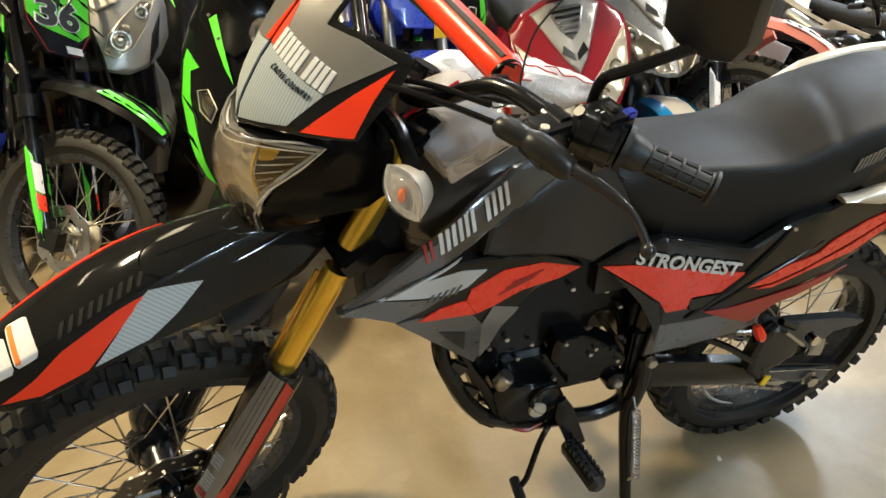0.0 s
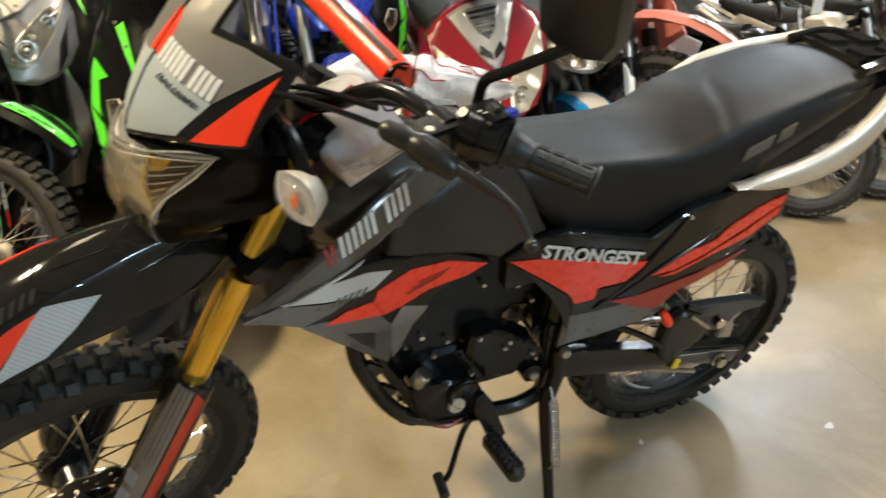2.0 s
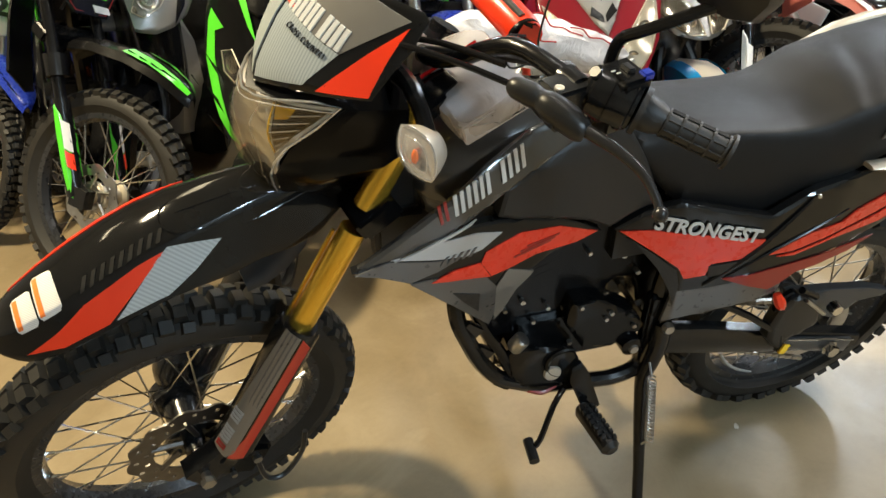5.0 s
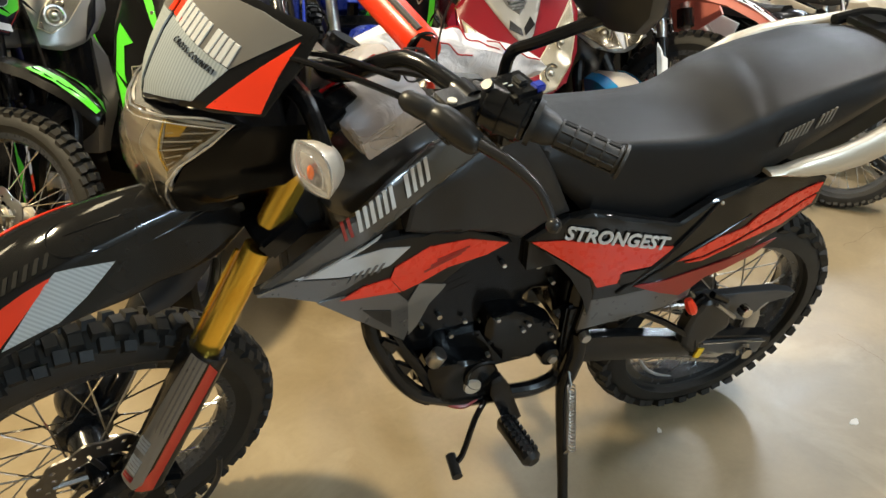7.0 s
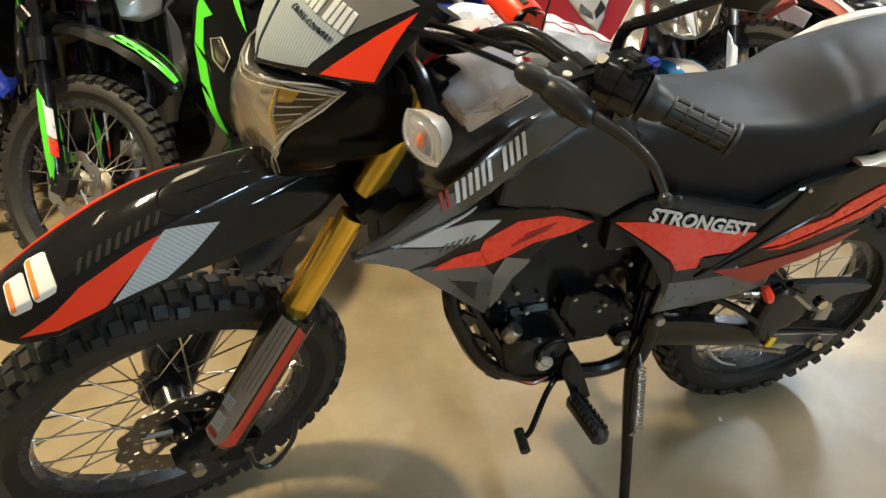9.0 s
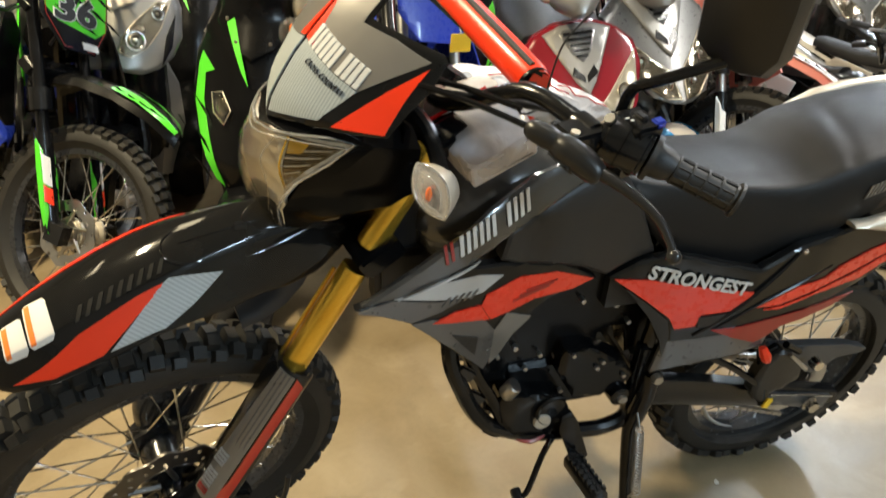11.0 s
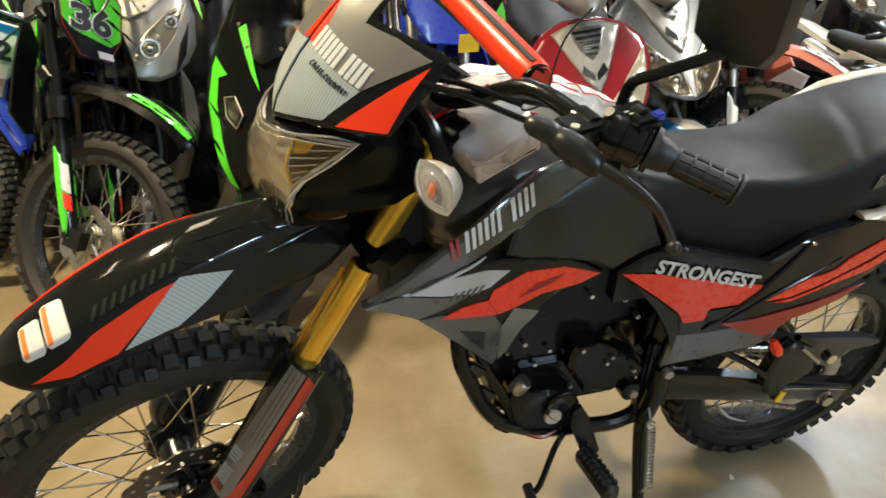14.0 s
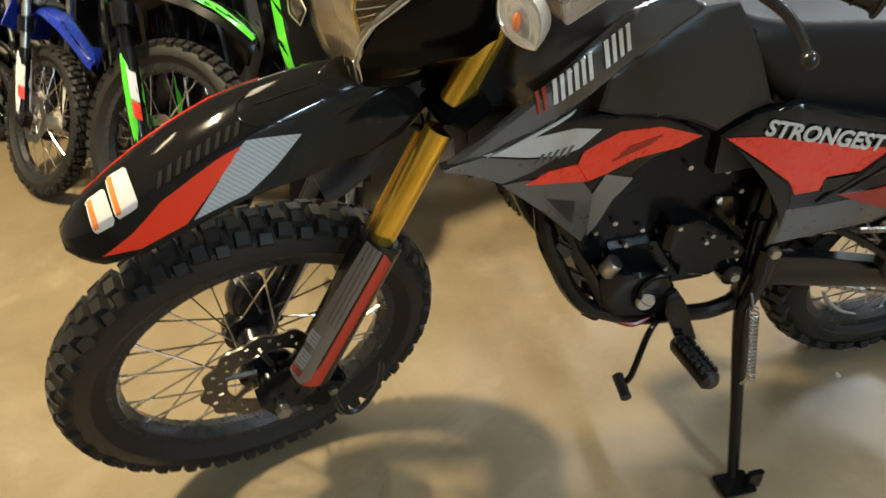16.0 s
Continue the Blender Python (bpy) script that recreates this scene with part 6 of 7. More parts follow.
# a boxed manual in a clear bag, laid on the tank
O_, E1, E2, E3 = Vector((-0.208, -0.148, 0.985)), Vector((0.093, 0.0, 0.050)), Vector((-0.03, 0.105, 0.035)), Vector((-0.012, -0.012, 0.036))
box_ = Build().add([O_ + E1 * a + E2 * b_ + E3 * c for c in (0, 1) for b_ in (0, 1) for a in (0, 1)], [(0, 2, 3, 1), (4, 5, 7, 6), (0, 1, 5, 4), (2, 6, 7, 3), (0, 4, 6, 2), (1, 3, 7, 5)])
manual = thing("manual_box", "small white card box resting on the fuel tank", "box", LEAN)
part("carton", box_, "paper", manual, bevel=0.002)
part("printed_frame", Build().tube([O_ + E1 * a + E3 * c - E2 * 0.012 for a, c in ((0.45, 0.85), (0.42, 0.25), (0.92, 0.2))], 0.0009, 5, 1), "ink", manual)
bag = []
for i in range(15):
    u = i / 14
    ring = []
    for j in range(16):
        a = 2 * math.pi * j / 16
        n = noise.noise(Vector((u * 5, math.cos(a) * 1.6, math.sin(a) * 1.6))) * 0.008
        w = 0.60 * (1 - 0.75 * max(0, u - 0.82) / 0.18) * (1 - 0.9 * max(0, 0.08 - u) / 0.08)
        ring.append(O_ + E1 * (0.5 + (0.5 + 0.03) * math.copysign(abs(math.cos(a)) ** 0.5, math.cos(a)) * w / 0.55) + E2 * (-0.08 + 1.55 * u) + E3 * (0.5 + 0.62 * math.copysign(abs(math.sin(a)) ** 0.5, math.sin(a)) * w / 0.6) + Vector((n, n * 0.5, abs(n))))
    bag.append(ring)
bag_ob = thing("plastic_bag", "crumpled clear plastic bag round a white box on the tank", "bag", LEAN)
part("bag_film", Build().rings(bag), "film", bag_ob)
part("red_print", Build().tube([O_ + E1 * a + E2 * 0.95 + E3 * 1.25 for a in (-0.05, 0.4, 0.85)], 0.003, 6, 2), "redlens", bag_ob)
part("red_reflector", Build().ball((-0.262, -0.055, 1.005), 0.021, (0.7, 1, 1.1), 14), "redlens", bag_ob, "red plastic reflector")


# ---------------------------------------------------------------- the other bikes in the hall
def dirt_bike(label, m, plastic, accent, rim="rim", guard="green", plate="black", number="", number_mat="white", steer=0.0, seat_mat="vinyl", fork_mat="steel", group="parked dirt bikes"):
    """A parked motocross bike that heads along its own -x, standing at its origin."""
    top = thing("dirt_bike", label, "dirt bike", m, group)
    sm = Matrix.Translation((-0.36, 0, 0.9)) @ Matrix.Rotation(radians(steer), 4, Vector((0.45, 0, 0.89))) @ Matrix.Translation((0.36, 0, -0.9))
    f, r = (-0.68, 0, 0.335), (0.60, 0, 0.315)
    w = wheel(top, f, 0.338, 0.080, 0.262, 60, rim=rim, spokes="chrome", hub_r=0.034, hub_w=0.05, m=sm, spoke_n=32, name="front_wheel")
    bd_ = part("brake_disc", disc_ring(f, 0.07, 0.105, 0.055, 48, 8).moved(sm), "steel", w, "bright drilled brake disc")
    arms = Build()
    for k in range(6):
        one = disc_arm(f, 0.07, 0.055, k)
        arms.add(one.v, one.f)
    tagged(part("disc_carrier", arms.lathe([(0.028, 0.052), (0.042, 0.052), (0.042, 0.060), (0.028, 0.060)], f, sides=16, loop=True).moved(sm), "steel", w), kind="stuff")
    wheel(top, r, 0.318, 0.105, 0.235, 48, rim=rim, spokes="chrome", hub_r=0.04, hub_w=0.055, spoke_n=32, name="rear_wheel")
    fk = part("fork", Build().box((-0.405, 0, 0.775), (0.06, 0.24, 0.04), Matrix.Rotation(radians(-27), 3, "Y")).box((-0.33, 0, 0.945), (0.06, 0.24, 0.03), Matrix.Rotation(radians(-27), 3, "Y")).moved(sm), "frame", top, "telescopic fork", bevel=0.006)
    for s in (-1, 1):
        y = 0.095 * s
        p = lambda z: Vector((-0.655 + (z - 0.335) * 0.51, y, z))
        part("fork_tube", Build().tube([p(0.50), p(0.98)], 0.019, 14, 1).moved(sm), fork_mat, fk)
        part("fork_leg", Build().tube([p(0.33), p(0.60)], 0.026, 12, 1).box((-0.68, y, 0.335), (0.06, 0.04, 0.06)).tube([p(0.66), p(0.72)], 0.034, 12, 1).moved(sm), "black", fk)
        g = part("fork_guard", Build().rings([[p(z) + Vector((-0.036 * math.cos(a) * k, s * 0.032 * math.sin(a) * k, -0.02 * math.cos(a))) for a in (-0.9, -0.3, 0.4, 1.1, 1.8)] for z, k in ((0.34, 0.8), (0.40, 1), (0.50, 1.05), (0.57, 0.95), (0.60, 0.5))] +
                                            [], closed=False).moved(sm), guard, fk, "coloured fork guard")
        part("guard_patch", Build().rings([[p(z) + Vector((-0.038 * math.cos(a) * 1.04, s * 0.034 * math.sin(a) * 1.04, -0.02 * math.cos(a))) for a in (0.2, 0.6, 1.0)] for z in (0.48, 0.52, 0.56)], closed=False).moved(sm), "white", g)
        part("guard_patch", Build().rings([[p(z) + Vector((-0.038 * math.cos(a) * 1.04, s * 0.034 * math.sin(a) * 1.04, -0.02 * math.cos(a))) for a in (0.2, 0.6, 1.0)] for z in (0.43, 0.455, 0.475)], closed=False).moved(sm), "red", g)
        for zz in (0.40, 0.46, 0.53):
            part("guard_slash", Build().rings([[p(zz + dz) + Vector((-0.0395 * math.cos(a), s * 0.0355 * math.sin(a), -0.02 * math.cos(a))) for a, dz in ((-0.5, h0), (0.0, h0 + 0.025), (0.35, h0 + 0.05))] for h0 in (0.0, 0.009)], closed=False).moved(sm), "deep", g)
    fr = []
    for x, z, wd in ((-0.915, 0.738, 0.014), (-0.890, 0.755, 0.035), (-0.82, 0.785, 0.058), (-0.70, 0.805, 0.075), (-0.56, 0.80, 0.075), (-0.47, 0.78, 0.06), (-0.40, 0.73, 0.05)):
        fr.append([Vector((x, wd * a, z + dz)) for a, dz in ((-1, -0.03), (-0.85, -0.004), (-0.4, 0.008), (0, 0.012), (0.4, 0.008), (0.85, -0.004), (1, -0.03), (0.8, -0.012), (0, 0.003), (-0.8, -0.012))])
    fe = part("front_fender", Build().rings(fr).moved(sm), plastic, top, "pointed plastic front fender")
    for s in (-1, 1):
        part("fender_stripe", Build().rings([[Vector((x, wd * a * s, z + 0.003 + 0.012 * (1 - a * a))) for a in (0.42, 0.62, 0.84, 1.04)] for x, z, wd in ((-0.908, 0.743, 0.022), (-0.86, 0.770, 0.048), (-0.78, 0.795, 0.064), (-0.69, 0.806, 0.075))], closed=False).moved(sm), accent, fe)
        for q in range(4):
            x0_ = -0.885 + 0.045 * q
            part("stripe_slash", Build().tube([Vector((x0_, s * 0.045, 0.778 + 0.008 * q)), Vector((x0_ + 0.05, s * 0.066, 0.796 + 0.006 * q))], [0.0005, 0.003], 5, 1).moved(sm), "deep", fe)

    def plate_place(y, z, d):
        return Vector((-0.475 + (z - 0.80) * 0.42 + 1.5 * y * y + d, y * 1.35, z + 0.06))
    pl_ = part("number_plate", sheet([(-0.05, 0.80), (0.05, 0.80), (0.10, 0.88), (0.105, 0.99), (0.07, 1.03), (-0.07, 1.03), (-0.105, 0.99), (-0.10, 0.88)], plate_place, 0.006, 0.03, 0.004).moved(sm), plate, top, "front number plate with racing graphics")
    if plate in ("black", "deep"):
        part("plate_field", sheet([(-0.048, 0.855), (0.060, 0.875), (0.092, 0.905), (0.097, 0.985), (0.066, 1.020), (-0.066, 1.020), (-0.097, 0.985), (-0.092, 0.885)], plate_place, 0.003, 0.04, 0, 0.0010).moved(sm), accent, pl_)
        for k in range(7):
            u_, v_ = 0.09 - 0.030 * k + 0.012 * (k % 2), 0.985 - 0.022 * ((k * 3) % 5)
            part("plate_slash", sheet([(u_, v_), (u_ - 0.03, v_ - 0.020), (u_ - 0.075, v_ - 0.034), (u_ - 0.03, v_ - 0.008)], plate_place, 0.003, 0.04, 0, 0.0020).moved(sm), "deep", pl_)
        part("plate_patch", sheet([(-0.06, 0.815), (-0.01, 0.815), (-0.005, 0.835), (-0.055, 0.835)], plate_place, 0.003, 0.04, 0, 0.003).moved(sm), "white", pl_)
        edge_ = [plate_place(y, z, -0.001) for y, z in ((-0.045, 0.81), (0.045, 0.81), (0.09, 0.885), (0.095, 0.985), (0.065, 1.018), (-0.065, 1.018), (-0.095, 0.985), (-0.09, 0.885), (-0.045, 0.81))]
        part("plate_line", Build().tube(edge_, 0.0012, 5, 1).moved(sm), "darkred", pl_)
    else:
        part("plate_band", sheet([(-0.098, 0.99), (0.098, 0.99), (0.068, 1.024), (-0.068, 1.024)], plate_place, 0.003, 0.04, 0, 0.0015).moved(sm), "teal", pl_)
    if number:
        part("number_outline", letters(number, 0.100, lambda u, v, d: plate_place(0.074 - u, 0.885 + v, d - 0.003), stretch=1.25, bold=0.0065).moved(sm), number_mat, pl_)
        part("number", letters(number, 0.100, lambda u, v, d: plate_place(0.074 - u, 0.885 + v, d - 0.0045), stretch=1.25, bold=0.0040).moved(sm), "ink", pl_)
    hb = part("handlebar", Build().tube([(-0.10, 0.39, 1.13), (-0.20, 0.26, 1.14), (-0.26, 0.15, 1.09), (-0.29, 0.06, 1.03), (-0.29, -0.06, 1.03), (-0.26, -0.15, 1.09), (-0.20, -0.26, 1.14), (-0.10, -0.39, 1.13)], 0.012, 10, 3)
              .tube([(-0.26, -0.14, 1.09), (-0.26, 0.14, 1.09)], 0.02, 10, 1).moved(sm), "black", top, "black motocross handlebar")
    for s in (-1, 1):
        part("grip", Build().tube([(-0.175, 0.295 * s, 1.138), (-0.10, 0.39 * s, 1.13)], 0.018, 12, 1).moved(sm), "grip", hb)
        part("lever", Build().tube([(-0.24, 0.24 * s, 1.14), (-0.26, 0.30 * s, 1.135), (-0.20, 0.39 * s, 1.115)], 0.007, 8, 3).moved(sm), "steel", hb)
        part("cable", Build().tube([(-0.23, 0.23 * s, 1.14), (-0.36, 0.12 * s, 1.12), (-0.42, 0.02 * s, 1.02), (-0.38, 0.03 * s, 0.85)], 0.005, 6, 4).moved(sm), "cable", hb)
        sh = [(-0.50, 0.70), (-0.36, 0.83), (-0.20, 0.92), (-0.08, 0.90), (0.02, 0.80), (-0.14, 0.72), (-0.24, 0.55), (-0.34, 0.58)]
        sp = part("shroud", sheet(sh, lambda x, z, d, s=s: Vector((x, s * (lerp(x, [-0.5, -0.3, 0.0], [0.20, 0.17, 0.12]) - d), z)), 0.008, 0.05, 0.004), plastic, top, "moulded radiator shroud")
        part("shroud_stripe", sheet([(-0.47, 0.70), (-0.33, 0.80), (-0.12, 0.86), (-0.10, 0.82), (-0.30, 0.72), (-0.34, 0.64)], lambda x, z, d, s=s: Vector((x, s * (lerp(x, [-0.5, -0.3, 0.0], [0.20, 0.17, 0.12]) - d), z)), 0.003, 0.05, 0, 0.0015), accent, sp)
        part("side_plate", sheet([(0.10, 0.82), (0.36, 0.86), (0.44, 0.80), (0.36, 0.62), (0.18, 0.58)], lambda x, z, d, s=s: Vector((x, s * (0.125 - d), z)), 0.008, 0.06, 0.004), accent if s > 0 else plastic, top, "plastic side plate")
    part("fuel_tank", Build().rings([[Vector((x, wd * a, lo + (hi - lo) * c)) for a, c in ((-0.7, 0), (-1, 0.4), (-0.8, 0.85), (0, 1), (0.8, 0.85), (1, 0.4), (0.7, 0))] for x, wd, lo, hi in ((-0.28, 0.07, 0.80, 0.90), (-0.20, 0.10, 0.76, 0.95), (-0.08, 0.10, 0.75, 0.94), (0.02, 0.07, 0.76, 0.88))]), plastic, top, "fuel tank", 60)
    part("seat", Build().rings([[Vector((x, wd * a, lo + (hi - lo) * c)) for a, c in ((-1, 0), (-1, 0.6), (-0.7, 0.95), (0, 1), (0.7, 0.95), (1, 0.6), (1, 0))] for x, wd, lo, hi in ((-0.10, 0.05, 0.90, 0.955), (0.05, 0.075, 0.85, 0.93), (0.25, 0.085, 0.84, 0.92), (0.45, 0.085, 0.86, 0.935), (0.58, 0.07, 0.89, 0.945))]), seat_mat, top, "slim black seat", 60)
    part("rear_fender", Build().rings([[Vector((x, wd * a, z + dz)) for a, dz in ((-1, -0.03), (-0.85, 0), (0, 0.012), (0.85, 0), (1, -0.03), (0, 0.0))] for x, z, wd in ((0.40, 0.84, 0.09), (0.60, 0.89, 0.09), (0.80, 0.95, 0.08), (0.95, 0.97, 0.06))]), plastic, top, "plastic rear fender")
    part("engine", Build().box((-0.02, 0, 0.46), (0.28, 0.2, 0.2)).box((-0.10, 0, 0.64), (0.12, 0.13, 0.16), Matrix.Rotation(radians(-15), 3, "Y")).lathe([(0.01, -0.13), (0.07, -0.13), (0.075, 0.13), (0.01, 0.13)], (0.0, 0, 0.45), sides=20), "engine", top, "black engine", bevel=0.012)
    fb = Build().tube([(-0.33, 0, 0.88), (-0.24, 0, 0.60), (-0.18, 0, 0.38), (0.05, 0, 0.33), (0.16, 0, 0.38), (0.18, 0, 0.70)], 0.02, 8, 3).tube([(-0.33, 0, 0.92), (-0.05, 0, 0.80), (0.18, 0, 0.72)], 0.022, 8, 2)
    for s in (-1, 1):
        fb.tube([(0.16, 0.08 * s, 0.44), (0.40, 0.09 * s, 0.38), (0.62, 0.09 * s, 0.315)], 0.02, 8, 2).tube([(0.14, 0.07 * s, 0.76), (0.55, 0.07 * s, 0.87)], 0.012, 8, 1)
    part("chassis", fb, "frame", top, "steel frame and swingarm")
    part("exhaust", Build().tube([(-0.16, 0.03, 0.66), (-0.26, 0.08, 0.55), (-0.12, 0.13, 0.40), (0.10, 0.14, 0.55), (0.30, 0.13, 0.72)], 0.018, 10, 4), "frame", top, "black exhaust header")
    part("muffler", Build().tube([(0.28, 0.13, 0.72), (0.34, 0.13, 0.74), (0.66, 0.13, 0.84), (0.68, 0.13, 0.845)], [0.02, 0.045, 0.045, 0.03], 14, 1), "steel", top, "steel muffler")
    part("side_stand", Build().tube([(0.06, 0.11, 0.36), (0.05, 0.22, 0.01)], 0.010, 8, 1).box((0.05, 0.225, 0.008), (0.05, 0.05, 0.012)), "frame", top, "side stand")
    return top


def scooter(label, m, body, centre, lower="black", fender="black", high=False, drop=0.0, swoosh="", steer=0.0, group="parked scooters"):
    """A parked scooter that heads along its own -x."""
    top = thing("scooter", label, "scooter", m, group)
    wheel(top, (-0.66, 0, 0.235), 0.238, 0.11, 0.155, 20, rim="silver_rim", knobs=False, spoke_n=10, hub_w=0.05, name="front_wheel")
    wheel(top, (0.58, 0, 0.235), 0.238, 0.12, 0.155, 20, rim="silver_rim", knobs=False, spoke_n=10, hub_w=0.05, name="rear_wheel")

    def apron(y, z, d):
        if high:
            return Vector((lerp(z, [0.30, 0.45, 0.60, 0.75, 0.90, 1.0], [-0.54, -0.62, -0.64, -0.58, -0.50, -0.43]) + 2.6 * y * y + 0.12 * abs(y) + d, y, z + drop))
        return Vector((-0.57 + 0.80 * (z - 0.80) + 0.5 * y * y + 0.06 * abs(y) + d, y, z + drop))
    def lamp_unit(lens, ring):
        bw = part("headlamp_bowl", sheet(lens, lambda y, z, d: apron(y, z, d + (0.010 if high else -0.005) + (0.012 if high else 0.005) * math.sin(55 * y + 3) * math.sin(48 * z)), 0.004, 0.010, 0.003, 0.004), "lampwell" if high or body == "slate" else "fluted", ap, "bright clear headlamp")
        part("headlamp_lens", sheet(lens, apron, 0.001, 0.02, 0.008, 0.018), "lens", bw)
        rim_ = [apron(y, z, -0.006) for y, z in lens]
        part("lamp_rim", Build().tube(rim_ + [rim_[0]], 0.002, 6, 1), "alloy", bw)
        for ry, rz_, rr in ring:
            part("lamp_ring", Build().lathe([(rr * 0.6, 0.0), (rr, -0.004), (rr * 1.08, 0.008), (rr * 0.9, 0.008)], apron(ry, rz_, -0.006), (-1, 0.5 * (1 if ry > 0 else -1), 0.3), 18, loop=True), "chrome", bw)
            part("bulb", Build().ball(apron(ry, rz_, -0.008), rr * 0.35), "steel", bw)

    if high:
        half = ([(0.0, 0.50), (-0.05, 0.51), (-0.12, 0.56), (-0.175, 0.66)] if swoosh else [(0.0, 0.70), (-0.05, 0.685), (-0.10, 0.675), (-0.15, 0.69), (-0.18, 0.72)]) + [(-0.20, 0.78), (-0.19, 0.88), (-0.155, 0.97), (-0.10, 1.06), (-0.05, 1.10), (0.0, 1.11)]
        ap = part("front_apron", sheet(half + [(-y, z) for y, z in reversed(half[1:-1])], apron, 0.05, 0.03, 0.012), body, top, "glossy front fairing")
        wind = [(0.0, 0.885), (-0.06, 0.91), (-0.12, 0.975), (-0.095, 1.05), (-0.05, 1.09), (0.0, 1.10)]
        part("windscreen_panel", sheet(wind + [(-y, z) for y, z in reversed(wind[1:-1])], apron, 0.008, 0.03, 0.006, 0.014), centre, ap, "pale upper fairing panel")
        for s in (-1, 1):
            for by, bz in ((0.05, 0.93), (0.085, 0.985)):
                part("bolt", Build().ball(apron(by * s, bz, -0.016), 0.006, (0.6, 1, 1), 8), "steel", ap)
            if swoosh:
                part("swoosh", sheet([(0.075 * s, 0.525), (0.105 * s, 0.545), (0.155 * s, 0.64), (0.185 * s, 0.75), (0.178 * s, 0.85), (0.165 * s, 0.885), (0.118 * s, 0.845), (0.15 * s, 0.83), (0.15 * s, 0.76), (0.125 * s, 0.66)], apron, 0.004, 0.03, 0, 0.003), swoosh, ap)
                if s > 0:
                    part("swoosh", sheet([(0.060, 0.99), (0.085, 0.975), (0.030, 0.86), (0.004, 0.82), (0.020, 0.87)], apron, 0.004, 0.03, 0, 0.016), swoosh, ap)
                for q in range(3):
                    part("swoosh_slash", sheet([(0.186 * s, 0.76 - 0.085 * q), (0.140 * s, 0.735 - 0.085 * q), (0.120 * s, 0.705 - 0.085 * q), (0.150 * s, 0.728 - 0.085 * q)], apron, 0.004, 0.03, 0, 0.005), "deep", ap)
                lamp_unit([(0.055 * s, 0.750), (0.085 * s, 0.795), (0.122 * s, 0.785), (0.112 * s, 0.735), (0.075 * s, 0.71)], [])
            else:
                lamp_unit([(0.028 * s, 0.755), (0.07 * s, 0.735), (0.115 * s, 0.765), (0.15 * s, 0.83), (0.172 * s, 0.935), (0.13 * s, 0.915), (0.075 * s, 0.855), (0.04 * s, 0.81)], [(0.078 * s, 0.79, 0.033), (0.135 * s, 0.875, 0.020)])
                part("side_scoop", sheet([(0.16 * s, 0.70), (0.185 * s, 0.76), (0.185 * s, 0.87), (0.165 * s, 0.80)], apron, 0.004, 0.03, 0.003, 0.004), "black", ap)
    else:
        half = [(0.0, 0.585), (-0.04, 0.59), (-0.11, 0.615), (-0.175, 0.69), (-0.215, 0.80), (-0.205, 0.87), (-0.15, 0.92), (-0.07, 0.95), (0.0, 0.955)]
        ap = part("front_apron", sheet(half + [(-y, z) for y, z in reversed(half[1:-1])], apron, 0.05, 0.03, 0.012), body, top, "glossy front apron")
        tie = [(0.0, 0.735), (-0.035, 0.775), (-0.075, 0.84), (-0.125, 0.925), (-0.06, 0.948), (0.0, 0.952)]
        part("centre_panel", sheet(tie + [(-y, z) for y, z in reversed(tie[1:-1])], apron, 0.01, 0.03, 0.008, 0.014), centre, ap, "raised pale centre panel")
        well = [(0.0, 0.835), (-0.035, 0.865), (-0.065, 0.925), (-0.05, 0.935), (0.0, 0.938)]
        gr_ = part("grille", sheet(well + [(-y, z) for y, z in reversed(well[1:-1])], apron, 0.003, 0.03, 0.002, 0.0165), "charcoal", ap, "dark ribbed grille")
        for k in range(5):
            hw = 0.022 + 0.008 * k
            part("grille_slat", sheet([(-hw, 0.853 + 0.017 * k), (hw, 0.853 + 0.017 * k), (hw - 0.002, 0.860 + 0.017 * k), (-hw + 0.002, 0.860 + 0.017 * k)], apron, 0.005, 0.05, 0, 0.021), "black", gr_)
        for s in (-1, 1):
            part("vent", sheet([(0.004 * s, 0.795), (0.036 * s, 0.825), (0.046 * s, 0.80), (0.004 * s, 0.775)], apron, 0.004, 0.05, 0, 0.0165), "black", ap)
            lamp_unit([(0.012 * s, 0.605), (0.065 * s, 0.61), (0.135 * s, 0.665), (0.178 * s, 0.74), (0.196 * s, 0.845), (0.15 * s, 0.80), (0.08 * s, 0.735), (0.03 * s, 0.695)], [(0.06 * s, 0.655, 0.030), (0.125 * s, 0.73, 0.027)])
    belly = []
    for z, w_, x, dp in ((0.28, 0.10, -0.36, 0.06), (0.40, 0.14, -0.40, 0.09), (0.55, 0.15, -0.43, 0.10), (0.72, 0.14, -0.42, 0.08)):
        belly.append([Vector((x + dp * math.cos(a), w_ * math.sin(a), z)) for a in (2 * math.pi * k / 14 for k in range(14))])
    part("inner_apron", Build().rings(belly), "black", top, "black inner splash shield", 60)
    hc = []
    for z, w_, x, dp in ((1.01, 0.03, -0.36, 0.03), (1.03, 0.07, -0.36, 0.05), (1.06, 0.09, -0.36, 0.055), (1.08, 0.05, -0.35, 0.04)) if high else ((0.925, 0.03, -0.47, 0.05), (0.95, 0.07, -0.46, 0.09), (1.00, 0.11, -0.43, 0.10), (1.04, 0.125, -0.39, 0.09), (1.07, 0.09, -0.35, 0.07), (1.085, 0.04, -0.33, 0.05)):
        hc.append([Vector((x + dp * math.cos(a) * (1.0 if math.cos(a) > 0 else 1.25), w_ * math.sin(a), z)) for a in (2 * math.pi * k / 16 for k in range(16))])
    hs = Matrix.Translation((-0.36, 0, 0)) @ Matrix.Rotation(radians(steer), 4, "Z") @ Matrix.Translation((0.36, 0, 0))
